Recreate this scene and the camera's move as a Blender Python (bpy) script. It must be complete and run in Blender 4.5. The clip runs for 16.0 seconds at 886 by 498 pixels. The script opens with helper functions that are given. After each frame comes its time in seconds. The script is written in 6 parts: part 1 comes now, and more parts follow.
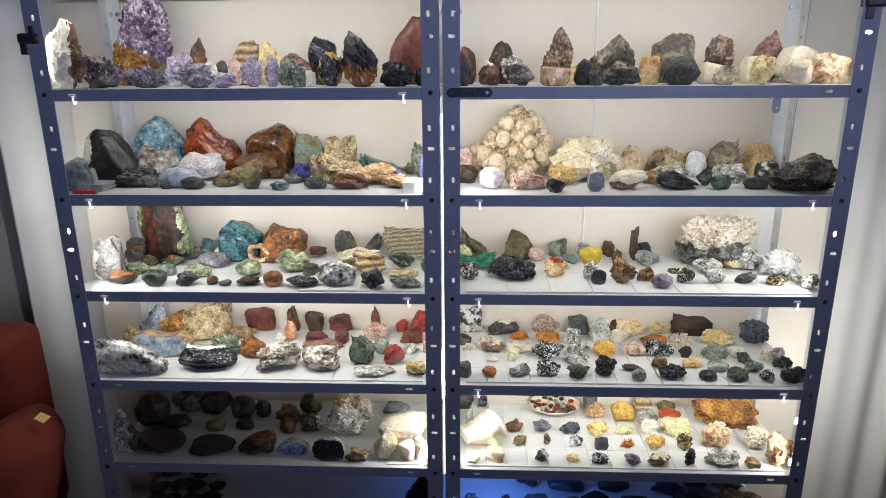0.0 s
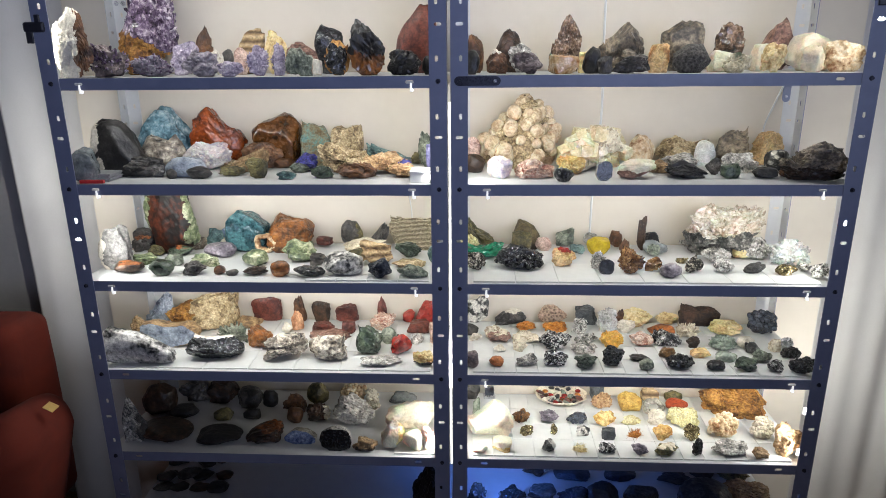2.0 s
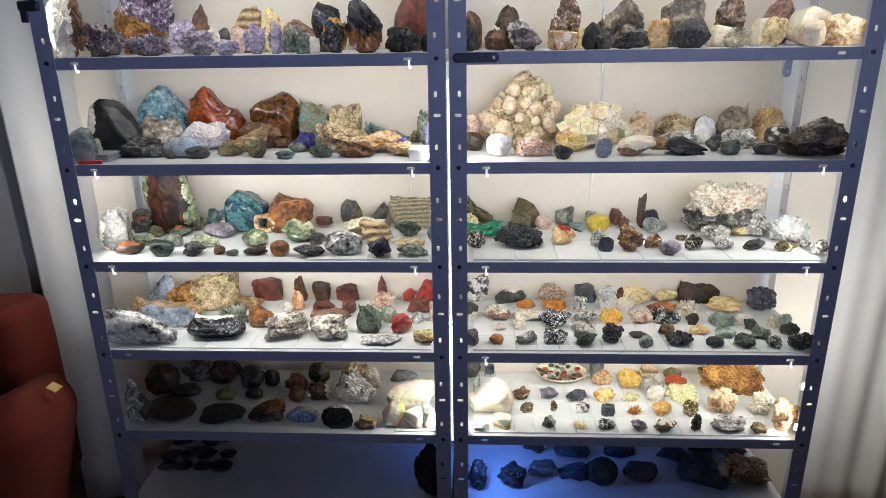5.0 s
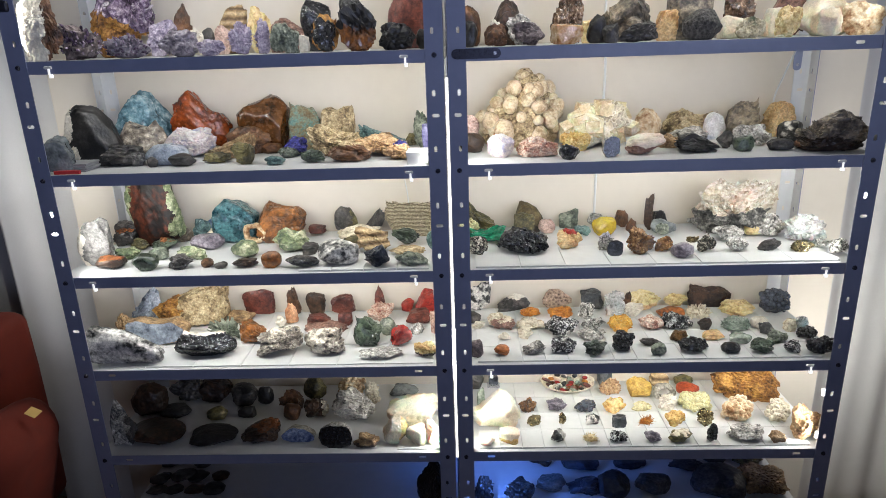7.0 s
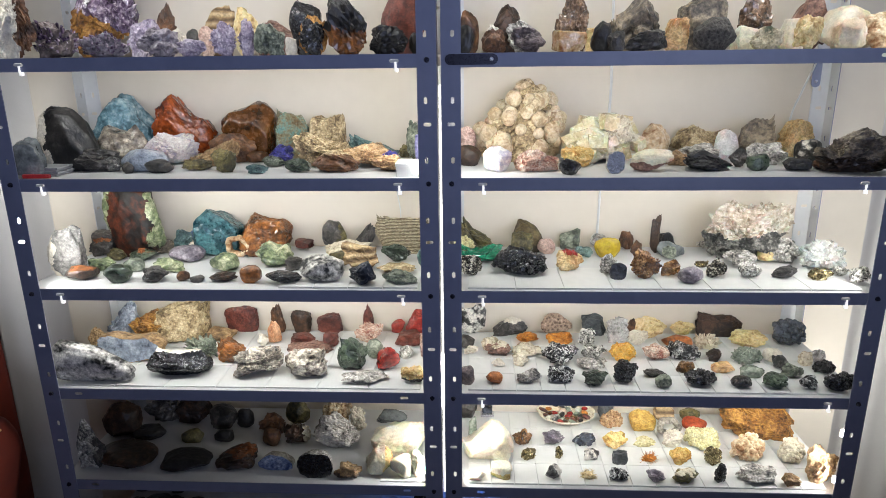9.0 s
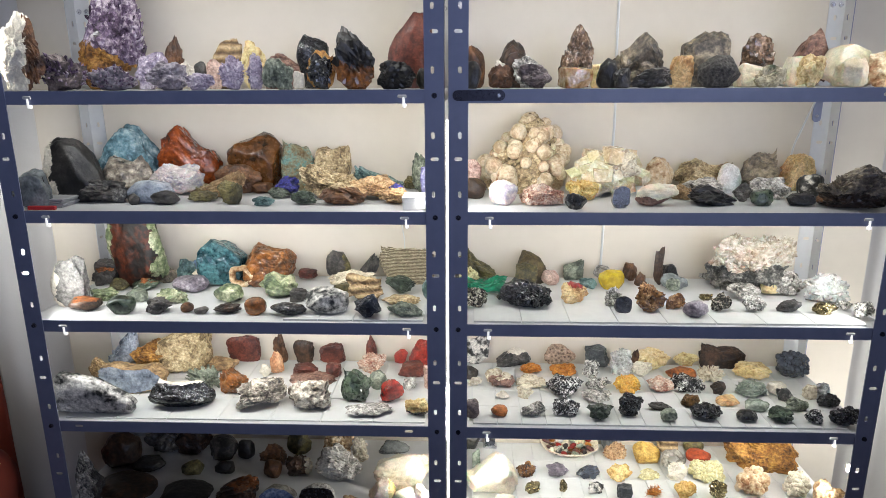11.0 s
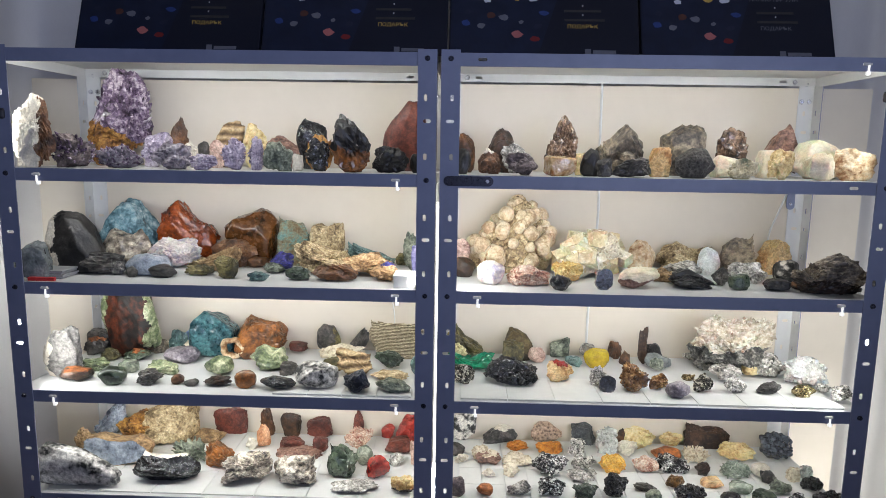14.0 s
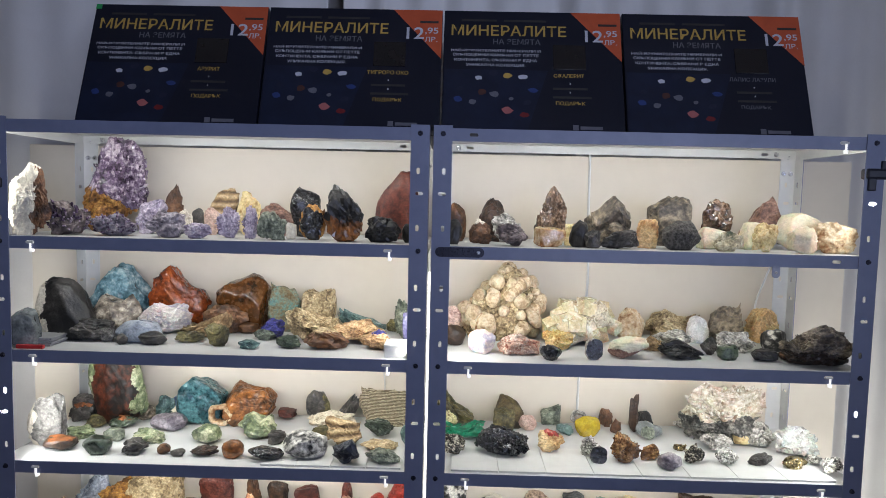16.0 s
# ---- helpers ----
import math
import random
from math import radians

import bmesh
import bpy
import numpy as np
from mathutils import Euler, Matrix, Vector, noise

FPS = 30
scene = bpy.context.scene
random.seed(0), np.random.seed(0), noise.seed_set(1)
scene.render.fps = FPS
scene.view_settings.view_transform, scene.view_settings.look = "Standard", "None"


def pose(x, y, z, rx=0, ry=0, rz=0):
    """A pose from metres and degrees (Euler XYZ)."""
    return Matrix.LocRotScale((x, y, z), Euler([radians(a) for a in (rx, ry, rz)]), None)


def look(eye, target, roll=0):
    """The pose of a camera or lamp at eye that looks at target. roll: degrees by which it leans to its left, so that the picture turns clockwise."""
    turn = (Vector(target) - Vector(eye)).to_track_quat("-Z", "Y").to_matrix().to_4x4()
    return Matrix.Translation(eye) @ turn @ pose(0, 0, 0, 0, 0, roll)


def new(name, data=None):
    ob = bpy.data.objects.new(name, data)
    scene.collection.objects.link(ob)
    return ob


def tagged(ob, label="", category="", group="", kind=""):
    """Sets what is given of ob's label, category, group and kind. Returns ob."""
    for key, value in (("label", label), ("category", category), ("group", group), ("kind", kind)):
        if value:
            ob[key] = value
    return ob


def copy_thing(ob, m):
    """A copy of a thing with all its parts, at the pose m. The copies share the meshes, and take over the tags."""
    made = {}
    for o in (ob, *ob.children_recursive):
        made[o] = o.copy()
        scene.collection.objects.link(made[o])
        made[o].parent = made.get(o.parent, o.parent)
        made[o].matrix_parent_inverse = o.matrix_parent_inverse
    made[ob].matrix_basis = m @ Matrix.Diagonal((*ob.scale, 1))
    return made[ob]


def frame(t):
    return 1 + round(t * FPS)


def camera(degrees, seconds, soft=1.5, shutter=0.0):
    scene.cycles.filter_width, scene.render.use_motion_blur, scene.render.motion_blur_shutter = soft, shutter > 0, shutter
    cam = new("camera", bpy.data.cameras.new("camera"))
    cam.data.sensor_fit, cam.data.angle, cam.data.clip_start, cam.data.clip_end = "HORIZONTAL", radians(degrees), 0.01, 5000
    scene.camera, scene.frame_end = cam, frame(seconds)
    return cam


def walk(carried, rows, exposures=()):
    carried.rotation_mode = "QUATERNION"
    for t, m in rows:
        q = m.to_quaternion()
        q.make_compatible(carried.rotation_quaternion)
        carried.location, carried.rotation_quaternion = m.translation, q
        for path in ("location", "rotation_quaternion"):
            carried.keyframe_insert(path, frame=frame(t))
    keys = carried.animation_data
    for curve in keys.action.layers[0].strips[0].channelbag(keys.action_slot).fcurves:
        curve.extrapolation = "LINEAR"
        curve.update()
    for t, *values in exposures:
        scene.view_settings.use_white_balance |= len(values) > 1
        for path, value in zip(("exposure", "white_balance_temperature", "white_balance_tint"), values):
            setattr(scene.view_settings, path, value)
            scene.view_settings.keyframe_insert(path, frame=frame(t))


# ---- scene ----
cam = camera(68.0, 16.0, soft=0.35)
PATH = [
    (0, (0.069, -1.465, 1.614), (-0.019, 0.456, 1.064), -0.44),
    (0.5, (0.067, -1.463, 1.616), (-0.020, 0.454, 1.054), -0.46),
    (1, (0.066, -1.462, 1.613), (-0.023, 0.454, 1.048), -0.28),
    (1.5, (0.060, -1.463, 1.610), (-0.034, 0.454, 1.045), -0.37),
    (2, (0.060, -1.462, 1.608), (-0.039, 0.451, 1.034), -0.54),
    (2.5, (0.061, -1.462, 1.608), (-0.045, 0.453, 1.039), -0.72),
    (3, (0.065, -1.463, 1.605), (-0.047, 0.449, 1.027), -1.06),
    (3.5, (0.061, -1.464, 1.607), (-0.046, 0.440, 1.003), -1.09),
    (4, (0.064, -1.470, 1.605), (-0.049, 0.430, 0.989), -1.16),
    (6.3, (0.048, -1.429, 1.581), (-0.023, 0.466, 0.947), -0.91),
    (6.5, (0.044, -1.419, 1.576), (-0.025, 0.486, 0.971), -1.08),
    (7, (0.034, -1.386, 1.582), (-0.037, 0.516, 0.968), -1.88),
    (7.5, (0.027, -1.366, 1.574), (-0.042, 0.543, 0.980), -1.57),
    (8, (0.034, -1.348, 1.556), (-0.021, 0.568, 0.985), -1.79),
    (8.5, (0.065, -1.307, 1.554), (-0.028, 0.607, 0.983), -1.35),
    (8.7, (0.070, -1.299, 1.549), (-0.030, 0.616, 0.982), -0.91),
    (10.8, (0.049, -1.283, 1.563), (-0.042, 0.653, 1.070), -0.20),
    (11, (0.046, -1.287, 1.578), (-0.035, 0.647, 1.078), -0.30),
    (11.5, (0.054, -1.297, 1.577), (-0.016, 0.644, 1.101), -0.29),
    (12, (0.055, -1.302, 1.597), (-0.015, 0.644, 1.143), -0.21),
    (12.5, (0.055, -1.319, 1.572), (-0.012, 0.643, 1.191), 0.09),
    (13, (0.049, -1.317, 1.578), (-0.010, 0.649, 1.213), 0.49),
    (13.5, (0.052, -1.319, 1.588), (-0.006, 0.652, 1.255), 0.76),
    (14, (0.052, -1.326, 1.611), (-0.006, 0.650, 1.310), 0.93),
    (14.5, (0.050, -1.327, 1.623), (-0.006, 0.653, 1.343), 1.05),
    (15, (0.049, -1.325, 1.623), (0.015, 0.661, 1.390), 1.24),
    (15.5, (0.051, -1.332, 1.643), (0.017, 0.659, 1.456), 1.26),
    (16, (0.050, -1.335, 1.654), (0.017, 0.659, 1.504), 1.35),
]
walk(cam, [(t, look(eye, target, roll)) for t, eye, target, roll in PATH])

# ---- levels of the shelves and lines of the two units ----
LEVELS = dict(T=1.785, A=1.547, B=1.309, C=1.071, D=0.833, E=0.595, F=0.357, G=0.119)
DEPTH, HALF, GAP, FLANGE = 0.342, 0.9, 0.004, 0.038
UNITS = ((-GAP - HALF, -GAP), (GAP, GAP + HALF))


def top_of(level):
    return LEVELS[level] + 0.012


# ---- world and lamps ----
world = bpy.data.worlds.new("dusk")
scene.world = world
world.use_nodes = True
background = world.node_tree.nodes["Background"]
background.inputs["Color"].default_value = (0.30, 0.42, 1.0, 1)
background.inputs["Strength"].default_value = 0.012


def area_lamp(name, eye, target, long, thin, watts, colour, spread=178):
    data = bpy.data.lights.new(name, "AREA")
    data.shape, data.size, data.size_y = "RECTANGLE", long, thin
    data.energy, data.color, data.spread = watts, colour, radians(spread)
    ob = new(name, data)
    ob.matrix_world = look(eye, target)
    return ob


WHITE_LED = (0.985, 1.0, 0.985)
POWER = 1.32
# strips clipped inside the front lips of the shelves: compartment below the named shelf; T left and A right hold no
# strip, their lamps are added fill
for level, side, watts in (("T", 0, 1.05), ("T", 1, 1.0), ("A", 0, 0.85), ("A", 1, 0.72), ("B", 0, 1.25), ("B", 1, 1.05),
                           ("C", 0, 1.45), ("C", 1, 1.0), ("D", 1, 0.98)):
    x0, x1 = UNITS[side]
    mid, z = (x0 + x1) / 2, LEVELS[level] - 0.012
    area_lamp("lip_strip_and_fill_light", (mid, 0.016, z), (mid, 0.22, z - 0.16), 0.80, 0.008, watts * POWER, WHITE_LED, 130 if level == "D" else 178)
# upright strips on the front posts
for x, z0, z1, watts, aim in ((-0.876, 1.58, 1.76, 0.09, 0.5), (-0.862, 1.10, 1.28, 0.40, 0.5), (0.876, 1.58, 1.76, 0.12, -0.5),
                              (0.862, 1.10, 1.28, 0.35, -0.5), (0.862, 0.62, 0.82, 0.30, -0.5), (-0.046, 1.33, 1.50, 0.32, -0.45),
                              (0.046, 1.33, 1.50, 0.32, 0.45), (-0.046, 0.62, 0.82, 0.42, -0.45), (0.046, 0.62, 0.82, 0.28, 0.45)):
    z = (z0 + z1) / 2
    m = area_lamp("post_strip_light", (x, 0.014, z), (x + aim, 0.25, z), 0.006, z1 - z0, watts * POWER, WHITE_LED)
# fill lamps added beside the outer posts' lamp modules to brighten the curtains past the units
for x, z, watts in ((-0.915, 1.21, 0.75), (0.915, 1.23, 0.55), (0.915, 0.76, 1.45)):
    area_lamp("curtain_fill_light", (x, 0.0, z), (x + math.copysign(0.5, x), 0.35, z + (0.08 if x < 0 else -0.05)), 0.01, 0.08, watts * POWER,
              WHITE_LED, 125 if x < 0 else 178)
# blue lamp in the lowest compartment
area_lamp("blue_strip_light", (0.075, 0.05, 0.52), (0.22, 0.30, 0.46), 0.006, 0.10, 0.85, (0.09, 0.24, 1.0))
# bluish fill lamp added behind the camera for the room's ambient light
area_lamp("room_fill_light", (1.5, -3.86, 1.75), (-0.12, 0.0, 2.30), 1.7, 1.2, 8.8, (0.58, 0.67, 1.0), 57)


# ---- materials ----
def material(name):
    m = bpy.data.materials.new(name)
    m.use_nodes = True
    return m, m.node_tree.nodes, m.node_tree.links, m.node_tree.nodes["Principled BSDF"]


def grainy(name, light, dark, scale=20.0, rough=0.5, metal=0.0, bump=0.1, fine=6.0, middle=None, kind="noise", coat=0.0, soft=0.0,
           contrast=0.22, gap=0.002, grain=0.28, specks=0.0):
    """A surface whose colour runs between two or three tones at two scales, with relief to match."""
    m, nodes, links, bsdf = material(name)
    coords, info = nodes.new("ShaderNodeTexCoord"), nodes.new("ShaderNodeObjectInfo")
    shift = nodes.new("ShaderNodeVectorMath")
    shift.operation = "MULTIPLY_ADD"
    links.new(info.outputs["Random"], shift.inputs[0])
    shift.inputs[1].default_value = (7.3, 3.1, 5.7)
    links.new(coords.outputs["Object"], shift.inputs[2])
    if kind == "bands":
        big = nodes.new("ShaderNodeTexWave")
        big.wave_type, big.bands_direction = "BANDS", "Z"
        big.inputs["Scale"].default_value, big.inputs["Distortion"].default_value = scale, 2.4
        big.inputs["Detail"].default_value, big.inputs["Detail Scale"].default_value = 4.0, 1.6
        out = big.outputs["Fac"]
    elif kind == "cells":
        big = nodes.new("ShaderNodeTexVoronoi")
        big.inputs["Scale"].default_value = scale
        out = big.outputs["Distance"]
    else:
        big = nodes.new("ShaderNodeTexNoise")
        big.inputs["Scale"].default_value, big.inputs["Detail"].default_value = scale, 5.0
        big.inputs["Distortion"].default_value = 0.8
        out = big.outputs["Fac"]
    links.new(shift.outputs[0], big.inputs["Vector"])
    small = nodes.new("ShaderNodeTexNoise")
    small.inputs["Scale"].default_value, small.inputs["Detail"].default_value = scale * fine, 4.0
    links.new(shift.outputs[0], small.inputs["Vector"])
    blend = nodes.new("ShaderNodeMix")
    blend.inputs[0].default_value = grain
    links.new(out, blend.inputs[2])
    links.new(small.outputs["Fac"], blend.inputs[3])
    ramp = nodes.new("ShaderNodeValToRGB")
    first, last = ramp.color_ramp.elements[0], ramp.color_ramp.elements[1]
    first.position, last.position = 0.5 - contrast, 0.5 + contrast
    first.color, last.color = (*dark, 1), (*light, 1)
    if middle:
        ramp.color_ramp.elements.new(0.5).color = (*middle, 1)
    links.new(blend.outputs[0], ramp.inputs["Fac"])
    colour = ramp.outputs["Color"]
    if specks:
        crumbs, depth, tint = nodes.new("ShaderNodeTexNoise"), nodes.new("ShaderNodeMapRange"), nodes.new("ShaderNodeMix")
        crumbs.inputs["Scale"].default_value, crumbs.inputs["Detail"].default_value = 105.0, 4.0
        crumbs.inputs["Distortion"].default_value = 2.0
        links.new(shift.outputs[0], crumbs.inputs["Vector"])
        depth.inputs["From Min"].default_value, depth.inputs["From Max"].default_value = 0.36, 0.64
        depth.inputs["To Min"].default_value, depth.inputs["To Max"].default_value = 1.0 - specks, 1.0 + 0.55 * specks
        links.new(crumbs.outputs["Fac"], depth.inputs["Value"])
        tint.data_type, tint.blend_type = "RGBA", "MULTIPLY"
        tint.inputs[0].default_value = 1.0
        links.new(colour, tint.inputs[6])
        links.new(depth.outputs[0], tint.inputs[7])
        colour = tint.outputs[2]
    links.new(colour, bsdf.inputs["Base Color"])
    spread = nodes.new("ShaderNodeMapRange")
    spread.inputs["To Min"].default_value, spread.inputs["To Max"].default_value = max(rough - 0.12, 0.03), min(rough + 0.12, 1)
    links.new(small.outputs["Fac"], spread.inputs["Value"])
    links.new(spread.outputs[0], bsdf.inputs["Roughness"])
    bsdf.inputs["Metallic"].default_value, bsdf.inputs["Coat Weight"].default_value = metal, coat
    bsdf.inputs["Coat Roughness"].default_value = 0.08
    if soft:
        bsdf.inputs["Subsurface Weight"].default_value, bsdf.inputs["Subsurface Scale"].default_value = soft, 0.02
    if bump:
        relief = nodes.new("ShaderNodeBump")
        relief.inputs["Strength"].default_value, relief.inputs["Distance"].default_value = bump, gap
        links.new(blend.outputs[0], relief.inputs["Height"])
        links.new(relief.outputs["Normal"], bsdf.inputs["Normal"])
    return m


def glowing(name, colour, strength):
    m, nodes, links, bsdf = material(name)
    bsdf.inputs["Emission Color"].default_value, bsdf.inputs["Emission Strength"].default_value = (*colour, 1), strength
    return m


BLUE_PAINT = grainy("blue_painted_steel", (0.245, 0.268, 0.375), (0.20, 0.22, 0.315), 14, 0.42, 0.0, 0.04, gap=0.0006)
WHITE_PAINT = grainy("white_painted_steel", (0.66, 0.66, 0.65), (0.56, 0.56, 0.56), 9, 0.38, 0.0, 0.05, gap=0.0006)
STEEL = grainy("zinc_plated_steel", (0.62, 0.62, 0.64), (0.40, 0.40, 0.43), 120, 0.28, 1.0, 0.1, gap=0.0003)
DARK_STEEL = grainy("black_bolt_steel", (0.05, 0.05, 0.07), (0.02, 0.02, 0.03), 120, 0.3, 0.6, 0.1, gap=0.0003)
PANEL = grainy("cream_hardboard", (0.72, 0.65, 0.55), (0.65, 0.58, 0.485), 2.5, 0.75, 0.0, 0.05, 14, gap=0.001)
CURTAIN = grainy("off_white_curtain_cloth", (0.80, 0.77, 0.73), (0.72, 0.69, 0.65), 6, 0.9, 0.0, 0.15, 40, gap=0.001)
PLASTER = grainy("grey_plaster", (0.42, 0.40, 0.38), (0.33, 0.32, 0.31), 3, 0.9, 0.0, 0.1, 20)
CEILING = grainy("white_ceiling_plaster", (0.75, 0.74, 0.72), (0.66, 0.65, 0.63), 2, 0.9, 0.0, 0.05, 20)
PARQUET = grainy("brown_parquet", (0.28, 0.17, 0.09), (0.18, 0.10, 0.05), 5, 0.4, 0.0, 0.1, 12)
WHITE_PLASTIC = grainy("white_plastic", (0.70, 0.70, 0.68), (0.63, 0.63, 0.61), 30, 0.35, 0.0, 0.03, gap=0.0004)
CARD = grainy("white_card", (0.80, 0.78, 0.74), (0.72, 0.70, 0.66), 25, 0.7, 0.0, 0.06, gap=0.0004)
CLOTH = grainy("orange_red_upholstery", (0.17, 0.017, 0.005), (0.09, 0.010, 0.003), 9, 0.9, 0.0, 0.5, 60, gap=0.001)
TAG = grainy("yellow_tag", (0.80, 0.55, 0.18), (0.70, 0.45, 0.13), 60, 0.7, 0.0, 0.05, gap=0.0005)
LED = glowing("white_led", (1.0, 0.95, 0.88), 22.0)
# emission that stands in for strip light falling on the white clips
LIT_CLIP = glowing("lit_clip_glow", (1.0, 0.98, 0.95), 0.9)
LED_DIM = glowing("white_led_sleeve", (1.0, 0.96, 0.9), 1.8)


# ---- mesh helpers ----
def mesh_object(name, verts, faces, mats, parent=None, label="", face_mats=None, smooth=False):
    me = bpy.data.meshes.new(name)
    me.from_pydata([tuple(v) for v in verts], [], [tuple(f) for f in faces])
    for m in mats if isinstance(mats, (list, tuple)) else [mats]:
        me.materials.append(m)
    if face_mats is not None:
        me.polygons.foreach_set("material_index", face_mats)
    me.polygons.foreach_set("use_smooth", [smooth] * len(me.polygons))
    me.update()
    ob = new(name, me)
    ob.parent = parent
    if label:
        tagged(ob, label)
    return ob


def part(name, bm, mat, parent=None, label="", smooth=False):
    me = bpy.data.meshes.new(name)
    bmesh.ops.recalc_face_normals(bm, faces=bm.faces)
    bm.to_mesh(me)
    bm.free()
    me.materials.append(mat)
    if smooth:
        me.polygons.foreach_set("use_smooth", [True] * len(me.polygons))
    ob = new(name, me)
    ob.parent = parent
    if label:
        tagged(ob, label)
    return ob


def box(x0, x1, y0, y1, z0, z1, bevel=0.0, bm=None):
    bm = bm or bmesh.new()
    made = bmesh.ops.create_cube(bm, size=1, matrix=Matrix.LocRotScale(
        ((x0 + x1) / 2, (y0 + y1) / 2, (z0 + z1) / 2), None, (x1 - x0, y1 - y0, z1 - z0)))
    if bevel:
        edges = list({e for v in made["verts"] for e in v.link_edges})
        bmesh.ops.bevel(bm, geom=edges, offset=bevel, segments=2, affect="EDGES", profile=0.5)
    return bm


def plate(name, width, height, holes, thick, outer, inner, parent=None, label=""):
    """An upright sheet in the xz plane with its outer face at y = 0 towards -y, pierced by holes (x, z, w, h) with cut corners."""
    xs, zs, cut = {0.0, width}, {0.0, height}, []
    for x, z, w, h in holes:
        c = min(w, h) * 0.28
        xs |= {x - w / 2, x - w / 2 + c, x + w / 2 - c, x + w / 2}
        zs |= {z - h / 2, z - h / 2 + c, z + h / 2 - c, z + h / 2}
        cut.append((x - w / 2, x + w / 2, z - h / 2, z + h / 2, c))
    xs, zs = sorted(xs), sorted(zs)
    verts, faces, kinds, at = [], [], [], {}

    def vert(x, y, z):
        key = (round(x, 5), round(y, 5), round(z, 5))
        if key not in at:
            at[key] = len(verts)
            verts.append((x, y, z))
        return at[key]

    def prism(loop):
        front, back = [vert(x, 0, z) for x, z in loop], [vert(x, thick, z) for x, z in loop]
        faces.append(front), kinds.append(0)
        faces.append(back[::-1]), kinds.append(1)
        sides.extend(zip(loop, loop[1:] + loop[:1]))

    sides = []
    for a, b in zip(xs, xs[1:]):
        for c, d in zip(zs, zs[1:]):
            mx, mz, loop = (a + b) / 2, (c + d) / 2, [(a, c), (b, c), (b, d), (a, d)]
            for x0, x1, z0, z1, k in cut:
                if x0 < mx < x1 and z0 < mz < z1:
                    left, right, low, high = mx < x0 + k, mx > x1 - k, mz < z0 + k, mz > z1 - k
                    if (left or right) and (low or high):
                        drop = 2 if left and low else 3 if right and low else 0 if right and high else 1
                        loop = [p for n, p in enumerate(loop) if n != drop]
                    else:
                        loop = []
                    break
            if loop:
                prism(loop)
    seen = {}
    for p, q in sides:
        key = tuple(sorted(((round(p[0], 5), round(p[1], 5)), (round(q[0], 5), round(q[1], 5)))))
        seen.setdefault(key, []).append((p, q))
    for runs in seen.values():
        if len(runs) == 1:
            p, q = runs[0]
            faces.append([vert(p[0], 0, p[1]), vert(p[0], thick, p[1]), vert(q[0], thick, q[1]), vert(q[0], 0, q[1])])
            kinds.append(0)
    return mesh_object(name, verts, faces, [outer, inner], parent, label, kinds)


def tube(name, points, radius, mat, parent=None, label=""):
    curve = bpy.data.curves.new(name, "CURVE")
    curve.dimensions, curve.bevel_depth, curve.bevel_resolution = "3D", radius, 2
    line = curve.splines.new("BEZIER")
    line.bezier_points.add(len(points) - 1)
    for p, co in zip(line.bezier_points, points):
        p.co, p.handle_left_type, p.handle_right_type = co, "AUTO", "AUTO"
    curve.materials.append(mat)
    ob = new(name, curve)
    ob.parent = parent
    if label:
        tagged(ob, label)
    return ob


# ---- the room ----
def setting(name, bm, mat, label, category):
    return tagged(part(name, bm, mat), label, category, kind="structure")


setting("floor", box(-2.6, 2.6, -4.0, 0.62, -0.1, 0.0), PARQUET, "brown parquet floor under the metal shelving", "floor")
setting("ceiling", box(-2.7, 2.7, -4.1, 0.72, 2.6, 2.7), CEILING, "plain white plastered ceiling", "ceiling")
setting("wall_north", box(-2.6, 2.6, 0.62, 0.72, -0.1, 2.6), PLASTER, "grey plastered wall behind the curtain", "wall")
setting("wall_west", box(-2.7, -2.6, -4.0, 0.72, -0.1, 2.6), PLASTER, "plain grey plastered side wall", "wall")
setting("wall_east", box(2.6, 2.7, -4.0, 0.72, -0.1, 2.6), PLASTER, "plain grey plastered side wall", "wall")
# unseen wall that closes the room; its opening is added behind the fill lamp
south = bmesh.new()
for x0, x1, z0, z1 in ((-2.6, 0.6, -0.1, 2.6), (2.4, 2.6, -0.1, 2.6), (0.6, 2.4, -0.1, 1.1), (0.6, 2.4, 2.4, 2.6)):
    box(x0, x1, -4.1, -4.0, z0, z1, bm=south)
setting("wall_south", south, PLASTER, "unseen grey plastered wall with an added opening", "wall")


def curtain(name, x0, x1, y, z1, seed, label):
    """A hanging cloth with uneven folds."""
    rng = random.Random(seed)
    folds = [(rng.uniform(18, 60), rng.uniform(0, 6.28), rng.uniform(0.3, 1)) for _ in range(4)]
    nx, nz = int((x1 - x0) / 0.008), 24
    verts, faces = [], []
    for j in range(nz + 1):
        z = 0.02 + (z1 - 0.02) * j / nz
        for i in range(nx + 1):
            x = x0 + (x1 - x0) * i / nx
            wave = sum(a * math.sin(f * x + p + 0.25 * math.sin(2.2 * z + p)) for f, p, a in folds)
            verts.append((x, y + 0.013 * wave, z))
    for j in range(nz):
        for i in range(nx):
            a = j * (nx + 1) + i
            faces.append((a, a + 1, a + nx + 2, a + nx + 1))
    ob = mesh_object(name, verts, faces, CURTAIN, smooth=True)
    thick = ob.modifiers.new("thickness", "SOLIDIFY")
    thick.thickness = 0.002
    return tagged(ob, label, "curtain")


curtain("curtain", -1.345, -0.30, 0.45, 2.5, 3, "off-white curtain hanging in soft folds beside the shelving")
curtain("curtain", -0.26, 2.3, 0.47, 2.5, 8, "wide off-white curtain hanging in folds behind the shelving")


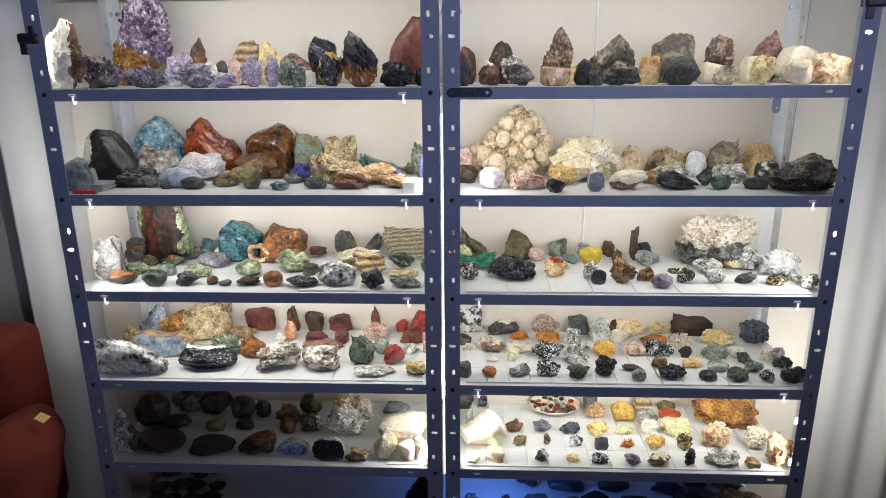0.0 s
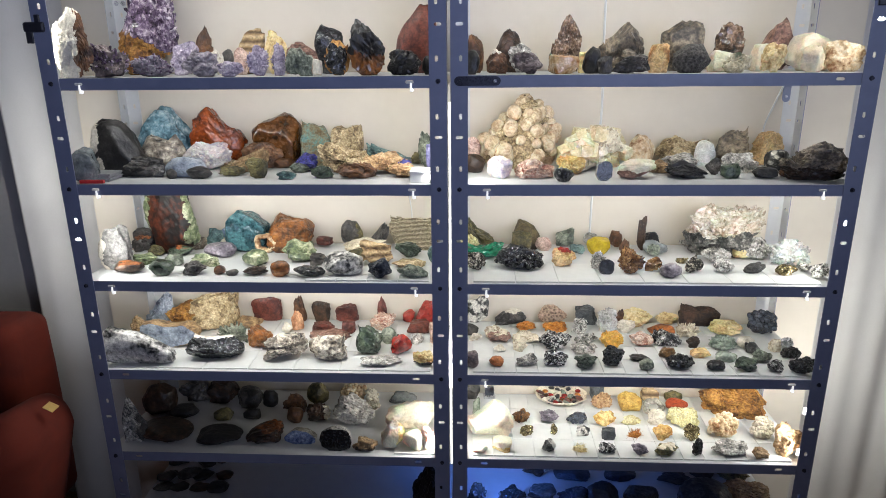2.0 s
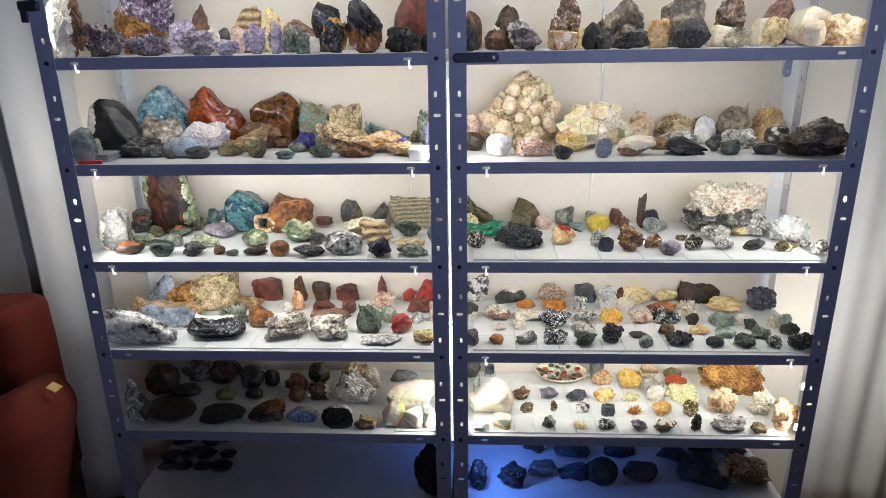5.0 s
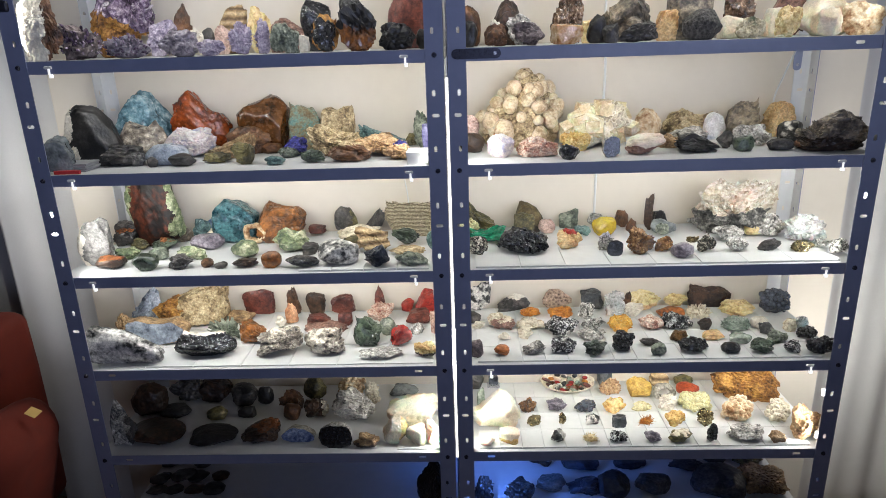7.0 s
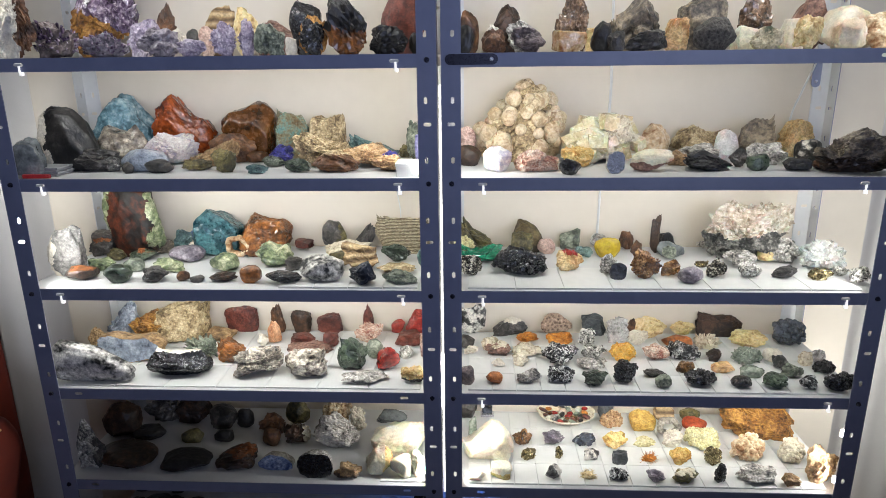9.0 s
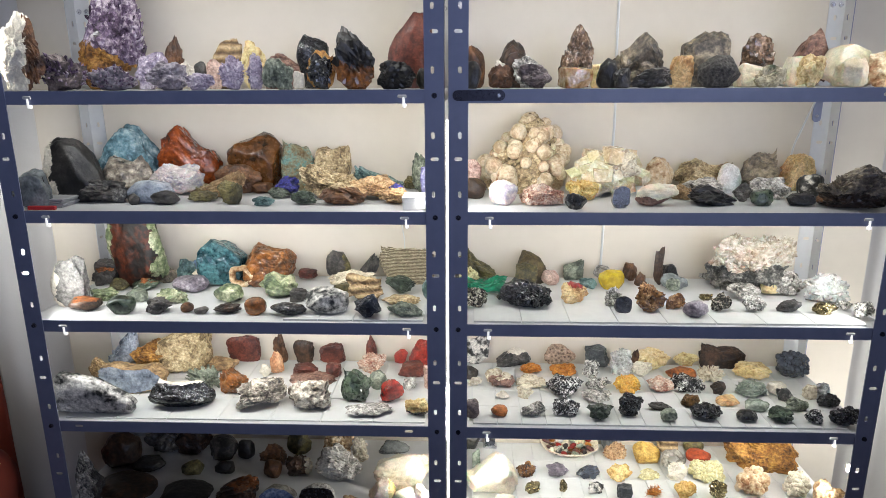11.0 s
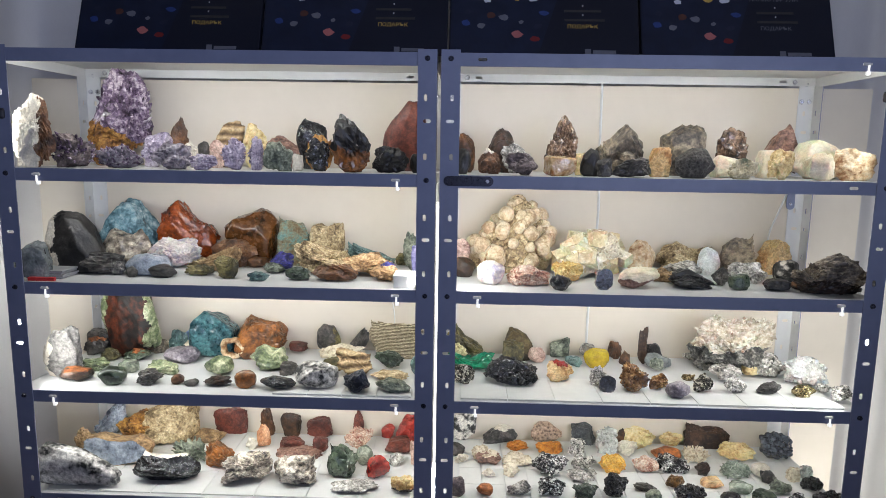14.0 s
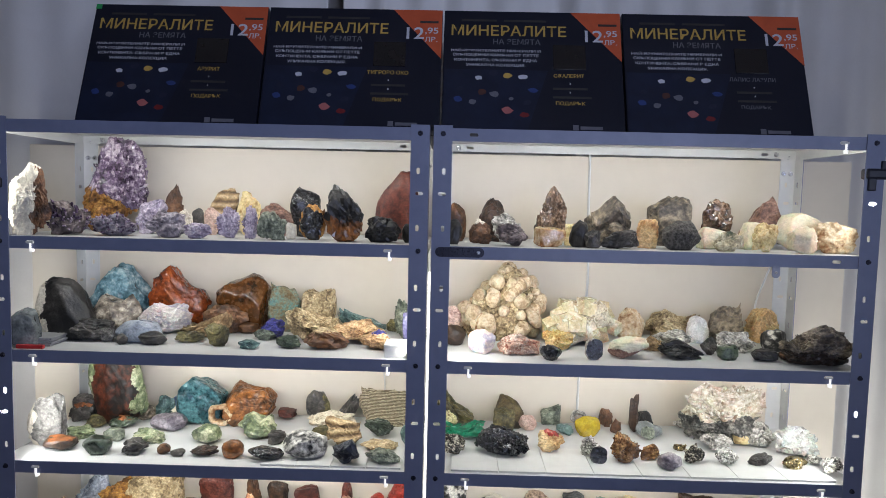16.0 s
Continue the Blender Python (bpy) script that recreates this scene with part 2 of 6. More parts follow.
# ---- the two shelving units ----
def bolt(parent, x, y, z, out=-1.0, mat=None, radius=0.0055):
    bm = bmesh.new()
    turn = pose(x, y + out * 0.0018, z, 90)
    bmesh.ops.create_cone(bm, cap_ends=True, segments=12, radius1=radius, radius2=radius * 0.7, depth=0.0036, matrix=turn)
    bmesh.ops.create_cone(bm, cap_ends=True, segments=6, radius1=radius * 0.45, radius2=radius * 0.4, depth=0.0054, matrix=turn)
    return part("bolt", bm, mat or DARK_STEEL, parent)


TOP, FOOT = 1.803, 0.0
FRONT_HOLES = ((0.0745, 0.0065, 0.0125), (0.120, 0.0150, 0.0070), (0.1900, 0.0065, 0.0125))


def holes_along(mirror):
    holes = []
    for level in "TABCDEF":
        for down, w, h in FRONT_HOLES:
            z = LEVELS[level] - down
            if z > 0.03:
                holes.append((FLANGE * (0.5 + (0.08 if w < h else 0.0) * mirror), z, w, h))
    return holes


def post(parent, x_out, way, front):
    """An angle upright: way is +1 where the flange runs to +x from its outer edge. front: flange on the front plane, else on the back."""
    ob = new("upright_post")
    ob.parent = parent
    x0 = x_out if way > 0 else x_out - FLANGE
    flange = plate("flange", FLANGE, TOP, holes_along(way), 0.0018, BLUE_PAINT if front else WHITE_PAINT, WHITE_PAINT, ob)
    flange.location = (x0, -0.003 if front else DEPTH, 0)
    side = plate("side_flange", FLANGE, TOP, holes_along(1), 0.0018, WHITE_PAINT if way > 0 else BLUE_PAINT,
                 BLUE_PAINT if way > 0 else WHITE_PAINT, ob)
    side.rotation_euler = (0, 0, radians(90))
    y0 = -0.0012 if front else DEPTH - FLANGE
    side.location = (x_out + (0.0018 if way > 0 else 0.0), y0, 0)
    return ob


def shelf(parent, x0, x1, level, slots):
    ob = new("shelf")
    ob.parent = parent
    z, width = LEVELS[level], x1 - x0 - 0.004
    part("deck", box(x0 + 0.002, x1 - 0.002, 0.0018, DEPTH - 0.004, z + 0.0100, z + 0.0120), WHITE_PAINT, ob)
    lip = plate("front_lip", width, 0.026, [(0.079, 0.0135, 0.0175, 0.0065), (width - 0.079, 0.0135, 0.0175, 0.0065)] if slots else [],
                0.0014, BLUE_PAINT, WHITE_PAINT, ob)
    lip.location = (x0 + 0.002, -0.0008, z - 0.0135)
    back = plate("back_lip", width, 0.0215, [(0.079, 0.010, 0.0175, 0.0065), (width - 0.079, 0.010, 0.0175, 0.0065)], 0.0014,
                 WHITE_PAINT, WHITE_PAINT, ob)
    back.location = (x0 + 0.002, DEPTH - 0.004, z - 0.0095)
    for x in (x0 + 0.002, x1 - 0.0034):
        part("end_lip", box(x, x + 0.0014, 0.001, DEPTH - 0.006, z - 0.0125, z + 0.0098), WHITE_PAINT, ob)
    part("folded_edge", box(x0 + 0.002, x1 - 0.002, 0.0008, 0.009, z - 0.0135, z - 0.0121), WHITE_PAINT, ob)
    for x in (x0 + FLANGE / 2, x1 - FLANGE / 2):
        bolt(ob, x, -0.003, z + 0.001)
    if level == "T":
        for x in (x0 + 0.012, x0 + 0.030, x1 - 0.030, x1 - 0.012):
            bolt(ob, x, DEPTH, z - 0.046, -1.0, STEEL, 0.0065)
        for x in (x0 + 0.052, x1 - 0.052):
            bolt(ob, x, DEPTH - 0.004, z + 0.0005, -1.0, STEEL, 0.0065)
    for x, face in ((x0 + 0.021, 1), (x1 - 0.021, 1)):
        bolt(ob, x, DEPTH, z - 0.004, -1.0, STEEL, 0.0065)
    return ob


SLOTS = {0: "ABCE", 1: "TBCDE"}
for side, (x0, x1) in enumerate(UNITS):
    unit = tagged(new("shelving_unit"), "blue and white painted perforated steel shelving unit filled with minerals", "shelf",
                  "pair of steel shelving units")
    for x, way in ((x0, 1), (x1, -1)):
        post(unit, x, way, True)
        post(unit, x, way, False)
    for level in "TABCDEFG":
        shelf(unit, x0, x1, level, level != "T" or side == 1)
    # the 0.14 past the outer side is added in place of the beige wall
    part("back_panel", box(x0 + (0.02 if side else -0.14), x1 + (0.14 if side else -0.02), DEPTH + 0.003, DEPTH + 0.006, 0.06, TOP - 0.032), PANEL, unit, "cream back panel, widened to stand in for the beige wall beside it")


# clips that hold the light strips in the slots of the lips
def clip(x, z, flip):
    ob = tagged(new("strip_clip"), "small white plastic clip holding a light strip in a shelf lip", "clip", "clips along the shelf lips")
    ob.location = (x, 0, z)
    part("head", box(-0.008, 0.008, -0.004, -0.0012, -0.0025, 0.0025, 0.0012), WHITE_PLASTIC, ob)
    # stem and foot are plain clip plastic, made to glow so they look lit
    part("lit_stem", box(0.000 * flip, 0.004, -0.0045, -0.002, -0.015, -0.002, 0.001), LIT_CLIP, ob)
    part("foot", box(0.000, 0.007, -0.004, 0.004, -0.021, -0.0135, 0.002), LIT_CLIP, ob)


for level, xs in (("A", (-0.823, -0.084)), ("B", (-0.823, -0.084, 0.084, 0.823)), ("C", (-0.823, -0.084, 0.084, 0.823)),
                  ("D", (0.084, 0.823)), ("T", (0.823,))):
    for x in xs:
        clip(x, LEVELS[level], 1)

# light strips inside the front lips
for level, side in (("T", 1), ("A", 0), ("B", 0), ("B", 1), ("C", 0), ("C", 1), ("D", 1)):
    x0, x1 = UNITS[side]
    z = LEVELS[level]
    ob = tagged(new("light_strip"), "thin white light strip inside the front shelf lip", "light strip", "light strips on the shelves")
    part("sleeve", box(x0 + 0.045, x1 - 0.045, 0.0026, 0.0086, z - 0.0060, z - 0.0030), WHITE_PLASTIC, ob)

# glowing lamp modules on the outer posts and between the units
for x, z in ((-0.885, 1.234), (-0.885, 1.187), (0.885, 1.234), (0.885, 1.665), (0.885, 0.835), (0.868, 0.760), (0.868, 0.644)):
    ob = tagged(new("lamp_module"), "small glowing white lamp on the post", "lamp", "lamp modules on the posts")
    part("base", box(x - 0.006, x + 0.006, 0.004, 0.008, z - 0.009, z + 0.009, 0.001), WHITE_PLASTIC, ob)
    part("lens", box(x - 0.0055, x + 0.0055, 0.0006, 0.0038, z - 0.008, z + 0.008, 0.001), LED, ob)
gap_strip = tagged(new("gap_light_strip"), "bright vertical white light strip between the two units", "light strip")
part("sleeve", box(-0.003, 0.003, 0.046, 0.050, 0.56, 1.50), LED_DIM, gap_strip)
part("bright_section", box(-0.0034, 0.0034, 0.040, 0.044, 0.79, 0.92), LED, gap_strip)


# ---- minerals: materials ----
def tone(r, g, b):
    return tuple(((c / 255 + 0.055) / 1.055) ** 2.4 if c > 10 else c / 255 / 12.92 for c in (r, g, b))


MINERALS = {}


PALE_STONES = ("nodule", "cream", "quartz", "quartzcream", "white", "snow", "calciteglass", "whitelilac", "creamyellow", "clear", "rustcream", "lilac")


def mineral(name, light, dark, middle=None, scale=26.0, rough=0.5, metal=0.0, bump=0.5, kind="noise", coat=0.0, soft=0.0, contrast=0.115, fine=5.0):
    light, dark, middle = (None if c is None else tuple(0.86 * v + 0.12 * sum(c) / 3 for v in c) for c in (light, dark, middle))
    MINERALS[name] = grainy("mineral_" + name, tone(*light), tone(*dark), scale, rough, metal, bump, fine, tone(*middle) if middle else None,
                            kind, coat, soft, contrast, 0.006, 0.40, 0.16 if name.endswith(("glass", "gloss")) else 0.15 if name in PALE_STONES else 0.32)


mineral("white", (236, 230, 214), (150, 136, 112), (222, 212, 192), 34, 0.75, contrast=0.25)
mineral("snow", (246, 245, 242), (205, 202, 198), None, 50, 0.7, soft=0.2)
mineral("whitegrey", (232, 228, 220), (70, 70, 68), (168, 162, 152), 42, 0.55)
mineral("greywhite", (228, 222, 210), (76, 74, 70), (190, 182, 168), 18, 0.55)
mineral("whitelilac", (232, 224, 220), (168, 160, 178), (214, 200, 192), 26, 0.5, soft=0.2)
mineral("cream", (236, 226, 202), (166, 148, 118), (224, 211, 184), 36, 0.6)
mineral("nodule", (230, 212, 180), (168, 138, 100), (214, 190, 152), 30, 0.5, soft=0.1)
mineral("creamyellow", (240, 222, 170), (170, 134, 74), (226, 200, 136), 26, 0.5, soft=0.15)
mineral("creamgreen", (226, 214, 178), (88, 98, 70), (196, 180, 140), 22, 0.5)
mineral("calciteglass", (232, 222, 198), (212, 194, 158), (226, 213, 184), 10, 0.35, bump=0.15, coat=0.1, soft=0.3)
mineral("quartz", (228, 218, 202), (152, 134, 112), (204, 190, 170), 20, 0.25, bump=0.2, coat=0.3, soft=0.3)
mineral("quartzcream", (246, 236, 212), (208, 186, 146), (232, 214, 172), 18, 0.25, bump=0.2, coat=0.3, soft=0.3)
mineral("clear", (226, 224, 220), (140, 138, 134), (200, 198, 192), 22, 0.2, bump=0.2, coat=0.4, soft=0.2)
mineral("paleorange", (232, 200, 148), (176, 124, 66), (218, 178, 118), 20, 0.45, soft=0.2)
mineral("peach", (232, 176, 130), (178, 104, 58), None, 20, 0.5)
mineral("pink", (226, 196, 178), (160, 118, 104), (208, 172, 156), 28, 0.55)
mineral("pinkbrown", (178, 138, 120), (88, 58, 48), (140, 100, 84), 28, 0.5)
mineral("redwhite", (228, 210, 190), (142, 62, 42), (200, 160, 136), 55, 0.5)
mineral("rustcream", (236, 222, 192), (146, 94, 50), (214, 182, 138), 24, 0.5)
mineral("tan", (196, 162, 116), (112, 82, 50), (164, 130, 88), 26, 0.6)
mineral("tancream", (222, 202, 158), (104, 82, 52), (178, 152, 108), 38, 0.6)
mineral("tanorange", (222, 188, 140), (118, 78, 44), (192, 148, 100), 34, 0.55)
mineral("bandtan", (214, 186, 138), (92, 66, 38), (174, 140, 94), 16, 0.6, kind="bands", contrast=0.35)
mineral("gneiss", (206, 194, 162), (74, 62, 42), (160, 142, 106), 85, 0.65, kind="bands", contrast=0.36)
mineral("greytan", (170, 152, 124), (58, 52, 46), (112, 100, 84), 22, 0.5)
mineral("smoky", (158, 122, 92), (48, 36, 28), (102, 76, 56), 26, 0.25, bump=0.3, coat=0.5)
mineral("amberglass", (232, 200, 158), (150, 96, 46), (206, 164, 112), 20, 0.12, bump=0.15, coat=0.6, soft=0.25)
mineral("amber", (240, 212, 142), (176, 126, 54), (224, 184, 104), 22, 0.2, bump=0.2, coat=0.5, soft=0.25)
mineral("amberbrown", (196, 146, 88), (56, 34, 18), (122, 78, 40), 30, 0.2, bump=0.3, coat=0.5)
mineral("yelloworange", (244, 198, 92), (214, 140, 30), None, 30, 0.3, coat=0.3, soft=0.15)
mineral("orange", (228, 150, 52), (166, 88, 18), (208, 124, 34), 55, 0.6, bump=0.8)
mineral("rustorange", (206, 118, 52), (112, 52, 18), None, 26, 0.45)
mineral("redorange", (206, 84, 34), (150, 46, 16), None, 26, 0.5)
mineral("red", (190, 54, 40), (112, 24, 20), (158, 40, 30), 18, 0.4, coat=0.2)
mineral("redglass", (196, 52, 40), (92, 18, 16), (154, 34, 28), 24, 0.15, coat=0.6)
mineral("redbrown", (134, 66, 50), (62, 30, 26), (104, 50, 40), 16, 0.45)
mineral("rust", (168, 92, 38), (88, 46, 18), None, 26, 0.6)
mineral("rustbrown", (182, 108, 40), (58, 34, 16), (130, 74, 26), 14, 0.35, coat=0.3)
mineral("brown", (134, 88, 52), (58, 36, 22), (98, 62, 36), 20, 0.45)
mineral("brownglass", (126, 74, 26), (52, 30, 12), (96, 54, 18), 18, 0.26, bump=0.4, coat=0.4)
mineral("brownolive", (112, 96, 58), (52, 42, 26), (86, 70, 42), 18, 0.55)
mineral("darkbrown", (92, 62, 42), (30, 22, 17), (58, 40, 28), 22, 0.45)
mineral("blackbrown", (78, 56, 40), (22, 18, 15), None, 24, 0.4)
mineral("bronze", (150, 110, 66), (52, 38, 24), None, 40, 0.35, 0.5)
mineral("ochre", (206, 150, 66), (92, 54, 20), (162, 106, 40), 30, 0.65, bump=0.8)
mineral("ochreyellow", (226, 190, 96), (164, 116, 40), (204, 160, 68), 22, 0.5)
mineral("sulphur", (236, 230, 184), (186, 170, 112), (224, 214, 156), 40, 0.5)
mineral("sulphurglass", (214, 184, 22), (168, 134, 8), None, 14, 0.15, bump=0.1, coat=0.6)
mineral("olive", (136, 124, 72), (44, 42, 26), (92, 84, 50), 22, 0.5)
mineral("greengrey", (164, 170, 148), (56, 64, 54), (112, 120, 102), 36, 0.45)
mineral("greenbanded", (206, 206, 166), (58, 76, 50), (126, 140, 96), 18, 0.35, coat=0.2)
mineral("greenglass", (182, 190, 172), (90, 104, 90), (140, 152, 134), 26, 0.2, coat=0.5)
mineral("darkgreen", (94, 108, 84), (22, 32, 26), (52, 66, 52), 22, 0.3, coat=0.2)
mineral("emerald", (22, 158, 112), (6, 92, 62), (12, 130, 90), 14, 0.25, bump=0.3, coat=0.4)
mineral("mossagate", (126, 54, 24), (12, 10, 8), (20, 14, 11), 13, 0.6, contrast=0.21)
mineral("teal", (126, 158, 152), (36, 66, 68), (78, 110, 108), 26, 0.35, coat=0.2)
mineral("tealdark", (78, 128, 132), (12, 46, 54), (34, 80, 88), 24, 0.3, coat=0.2)
mineral("tealochre", (98, 142, 132), (110, 84, 40), (126, 122, 92), 30, 0.5)
mineral("azurite", (66, 66, 172), (22, 24, 74), (44, 42, 122), 40, 0.4)
mineral("blueglass", (168, 196, 202), (52, 84, 94), (104, 146, 160), 22, 0.24, bump=0.6, coat=0.4)
mineral("blueagate", (186, 200, 224), (70, 86, 128), (128, 146, 184), 24, 0.2, kind="noise", coat=0.5)
mineral("bluegrey", (176, 184, 196), (76, 82, 96), (128, 138, 152), 12, 0.3, bump=0.2, coat=0.3)
mineral("blueblack", (54, 60, 74), (14, 18, 26), None, 22, 0.35)
mineral("orangeglass", (180, 78, 24), (78, 30, 10), (138, 56, 16), 22, 0.24, bump=0.6, coat=0.4)
mineral("lilacglass", (190, 186, 226), (104, 98, 160), (150, 146, 200), 18, 0.1, coat=0.6)
mineral("amethyst", (196, 178, 188), (48, 34, 50), (112, 90, 116), 24, 0.22, bump=0.4, coat=0.4)
mineral("lilac", (214, 202, 214), (96, 82, 108), (160, 146, 168), 34, 0.4, coat=0.2)
mineral("lilacgrey", (178, 168, 174), (78, 70, 82), (130, 120, 130), 26, 0.35, coat=0.2)
mineral("greypurple", (140, 122, 118), (56, 46, 48), (98, 84, 82), 26, 0.45)
mineral("grey", (148, 144, 138), (66, 64, 62), None, 28, 0.5)
mineral("greyagate", (222, 210, 186), (50, 48, 47), (128, 114, 98), 15, 0.3, coat=0.3)
mineral("greyrim", (196, 190, 176), (96, 90, 80), (152, 144, 130), 30, 0.55)
mineral("greyglass", (158, 164, 164), (88, 94, 96), None, 10, 0.15, bump=0.1, coat=0.5)
mineral("slate", (102, 106, 108), (44, 48, 52), None, 16, 0.4)
mineral("slategloss", (86, 92, 106), (24, 28, 36), None, 26, 0.12, bump=0.3, coat=0.7)
mineral("darkgrey", (96, 90, 84), (32, 31, 31), (60, 57, 54), 24, 0.4)
mineral("pitted", (112, 108, 102), (34, 32, 31), (82, 78, 74), 150, 0.7, kind="cells", bump=1.0, contrast=0.3)
mineral("pittedcream", (214, 186, 160), (70, 52, 42), (190, 158, 132), 120, 0.6, kind="cells", bump=1.0, contrast=0.3)
mineral("blackgrey", (132, 128, 120), (22, 22, 22), (56, 55, 54), 30, 0.35)
mineral("black", (50, 47, 45), (16, 16, 17), None, 26, 0.42)
mineral("blackgloss", (46, 46, 50), (10, 10, 12), None, 30, 0.26, bump=0.7, coat=0.3)
mineral("darkbase", (150, 146, 136), (30, 30, 30), (80, 78, 72), 45, 0.5)
mineral("zebra", (226, 220, 208), (20, 20, 20), (70, 68, 66), 13, 0.35, contrast=0.06, coat=0.2)
mineral("zebralight", (238, 234, 226), (34, 34, 34), (186, 182, 174), 17, 0.4, contrast=0.09)
mineral("agatecrust", (230, 220, 200), (56, 53, 51), (156, 143, 126), 24, 0.45, contrast=0.1)
mineral("spotted", (92, 88, 82), (12, 12, 13), (40, 38, 37), 26, 0.5, contrast=0.1)
# sparkle of the next two is put into the colour as white patches on dark
mineral("silver", (238, 234, 226), (60, 58, 54), (176, 172, 162), 70, 0.3, 0.15, contrast=0.09)
mineral("silverdark", (226, 224, 220), (14, 14, 16), (58, 58, 60), 75, 0.25, 0.1, contrast=0.075)
mineral("pyrite", (206, 190, 142), (62, 52, 32), (142, 126, 84), 60, 0.25, 0.75)
mineral("pyritedark", (216, 206, 184), (14, 14, 12), (58, 54, 46), 85, 0.25, 0.2, contrast=0.08)

STONE_TOPS = dict(zip("TABCDEF", [LEVELS[k] + 0.012 for k in "TABCDEF"]))


# ---- minerals: shapes ----
def unit_ball(rounds):
    bm = bmesh.new()
    bmesh.ops.create_icosphere(bm, subdivisions=rounds, radius=1)
    verts, faces = np.array([v.co[:] for v in bm.verts]), np.array([[v.index for v in f.verts] for f in bm.faces])
    bm.free()
    return verts, faces


BALLS = {n: unit_ball(n) for n in (2, 3, 4, 5)}
TRAITS = dict(crag=(24, 0.70, 1.15, 1.0, 0.30, 1.5), peak=(18, 0.70, 1.15, 1.0, 0.22, 1.5), block=(7, 0.68, 0.88, 1.0, 0.13, 1.7),
              dome=(16, 0.78, 1.12, 0.95, 0.17, 1.4), shard=(18, 0.66, 1.1, 1.0, 0.26, 1.7), slab=(8, 0.70, 0.92, 1.0, 0.16, 1.9),
              cut=(10, 0.85, 1.1, 0.7, 0.10, 1.5))
CHIPPED = dict(crag=0.26, peak=0.22, block=0.16, dome=0.13, shard=0.24, slab=0.18, cut=0.08)


def fractal(points, seed, frequency):
    shift = Vector((seed * 3.17 % 50, seed * 1.73 % 50, seed * 2.41 % 50))
    return np.array([noise.fractal(Vector(p) * frequency + shift, 1.15, 2.1, 4) for p in points.tolist()])


def rough_body(form, seed, size, polished=False):
    """A stone inside the unit ball: a ball cut by random planes, roughened, tapered or split as its form asks."""
    rng = np.random.default_rng(seed)
    rounds = (3 if size < 0.04 else 4 if size < 0.12 else 5) if not polished else 4 if size < 0.06 else 5
    verts, faces = BALLS[rounds]
    count, near, far, sharp, rugged, frequency = TRAITS[form]
    ways = rng.normal(size=(count, 3))
    if form in ("block", "slab"):
        ways = np.vstack([np.eye(3), -np.eye(3), rng.normal(size=(2, 3))]) + rng.normal(scale=0.16, size=(8, 3))
    ways /= np.linalg.norm(ways, axis=1, keepdims=True)
    off = rng.uniform(near, far, len(ways))
    reach = np.min(off / np.maximum(verts @ ways.T, 0.05), axis=1).clip(0, 1.3)
    full = (np.abs(verts) ** 2.7).sum(axis=1) ** (-1 / 2.7)
    reach = sharp * np.minimum(reach, full * 1.02) + (1 - sharp) * (0.5 + 0.5 * full)
    if polished:
        rugged *= 0.5
    rough = fractal(verts * reach[:, None], seed, frequency)
    ridges = np.abs(fractal(verts * reach[:, None], seed + 91, frequency * 4.5))
    body = verts * (reach * (1 + rugged * rough - 0.9 * rugged * ridges))[:, None]
    if not polished:
        body += rng.normal(scale=CHIPPED[form] * 0.085 / 2 ** (rounds - 3), size=body.shape)
    if form == "peak":
        rise = ((body[:, 2] + 1) / 2).clip(0, 1)
        body[:, :2] *= (1.03 - 0.44 * rise ** 2.2)[:, None]
        body[:, 0] += rng.uniform(-0.5, 0.5) * rise
    if form == "shard":
        body[:, 2] += rng.uniform(-0.4, 0.4) * body[:, 0]
    if form == "cut":
        body[:, 1] = np.maximum(body[:, 1], -0.38 + 0.25 * (body[:, 2] + 1) / 2)
    return body, faces


def crystal(kind, rng):
    """One crystal along +z, with its root at the origin and a length of about one."""
    if kind == "points":
        ring = np.array([[math.cos(a), math.sin(a)] for a in np.arange(6) * math.pi / 3])
        r, neck = rng.uniform(0.20, 0.32), rng.uniform(0.5, 0.75)
        verts = np.vstack([np.c_[ring * r, np.full(6, -0.3)], np.c_[ring * r * 0.95, np.full(6, neck)], [[0.05, 0.03, 1.0]]])
        faces = [(i, (i + 1) % 6, 6 + (i + 1) % 6, 6 + i) for i in range(6)] + [(6 + i, 6 + (i + 1) % 6, 12) for i in range(6)]
        return verts, faces
    if kind == "balls":
        verts, faces = BALLS[2]
        return verts * rng.uniform(0.38, 0.55) * (1 + 0.06 * rng.normal(size=(len(verts), 1))) + (0, 0, 0.3), [tuple(f) for f in faces]
    size = dict(cubes=(rng.uniform(0.3, 0.5), rng.uniform(0.3, 0.5), rng.uniform(0.5, 0.8)), blades=(rng.uniform(0.3, 0.5), 0.06, 1.0),
                needles=(0.05, 0.05, 1.2))[kind]
    corners = np.array([(x, y, z) for z in (-0.25, 1) for y in (-1, 1) for x in (-1, 1)]) * (size[0], size[1], size[2])
    if kind != "cubes":
        corners[4:, :2] *= 0.35
    return corners, [(0, 2, 3, 1), (4, 5, 7, 6), (0, 1, 5, 4), (1, 3, 7, 5), (3, 2, 6, 7), (2, 0, 4, 6)]


CLUSTER = dict(points=(130, 0.06, 0.16), cubes=(110, 0.07, 0.17), balls=(96, 0.13, 0.27), blades=(60, 0.22, 0.42), needles=(110, 0.22, 0.45))


def settle(name, level, x, y, label, lift, me_verts, me_faces, mats, kinds=None, smooth=False):
    ob = mesh_object(name, me_verts, me_faces, mats, None, "", kinds, smooth)
    ob.location = (x, y, STONE_TOPS[level] + 0.0005 + lift)
    return tagged(ob, label, "mineral", "mineral collection")


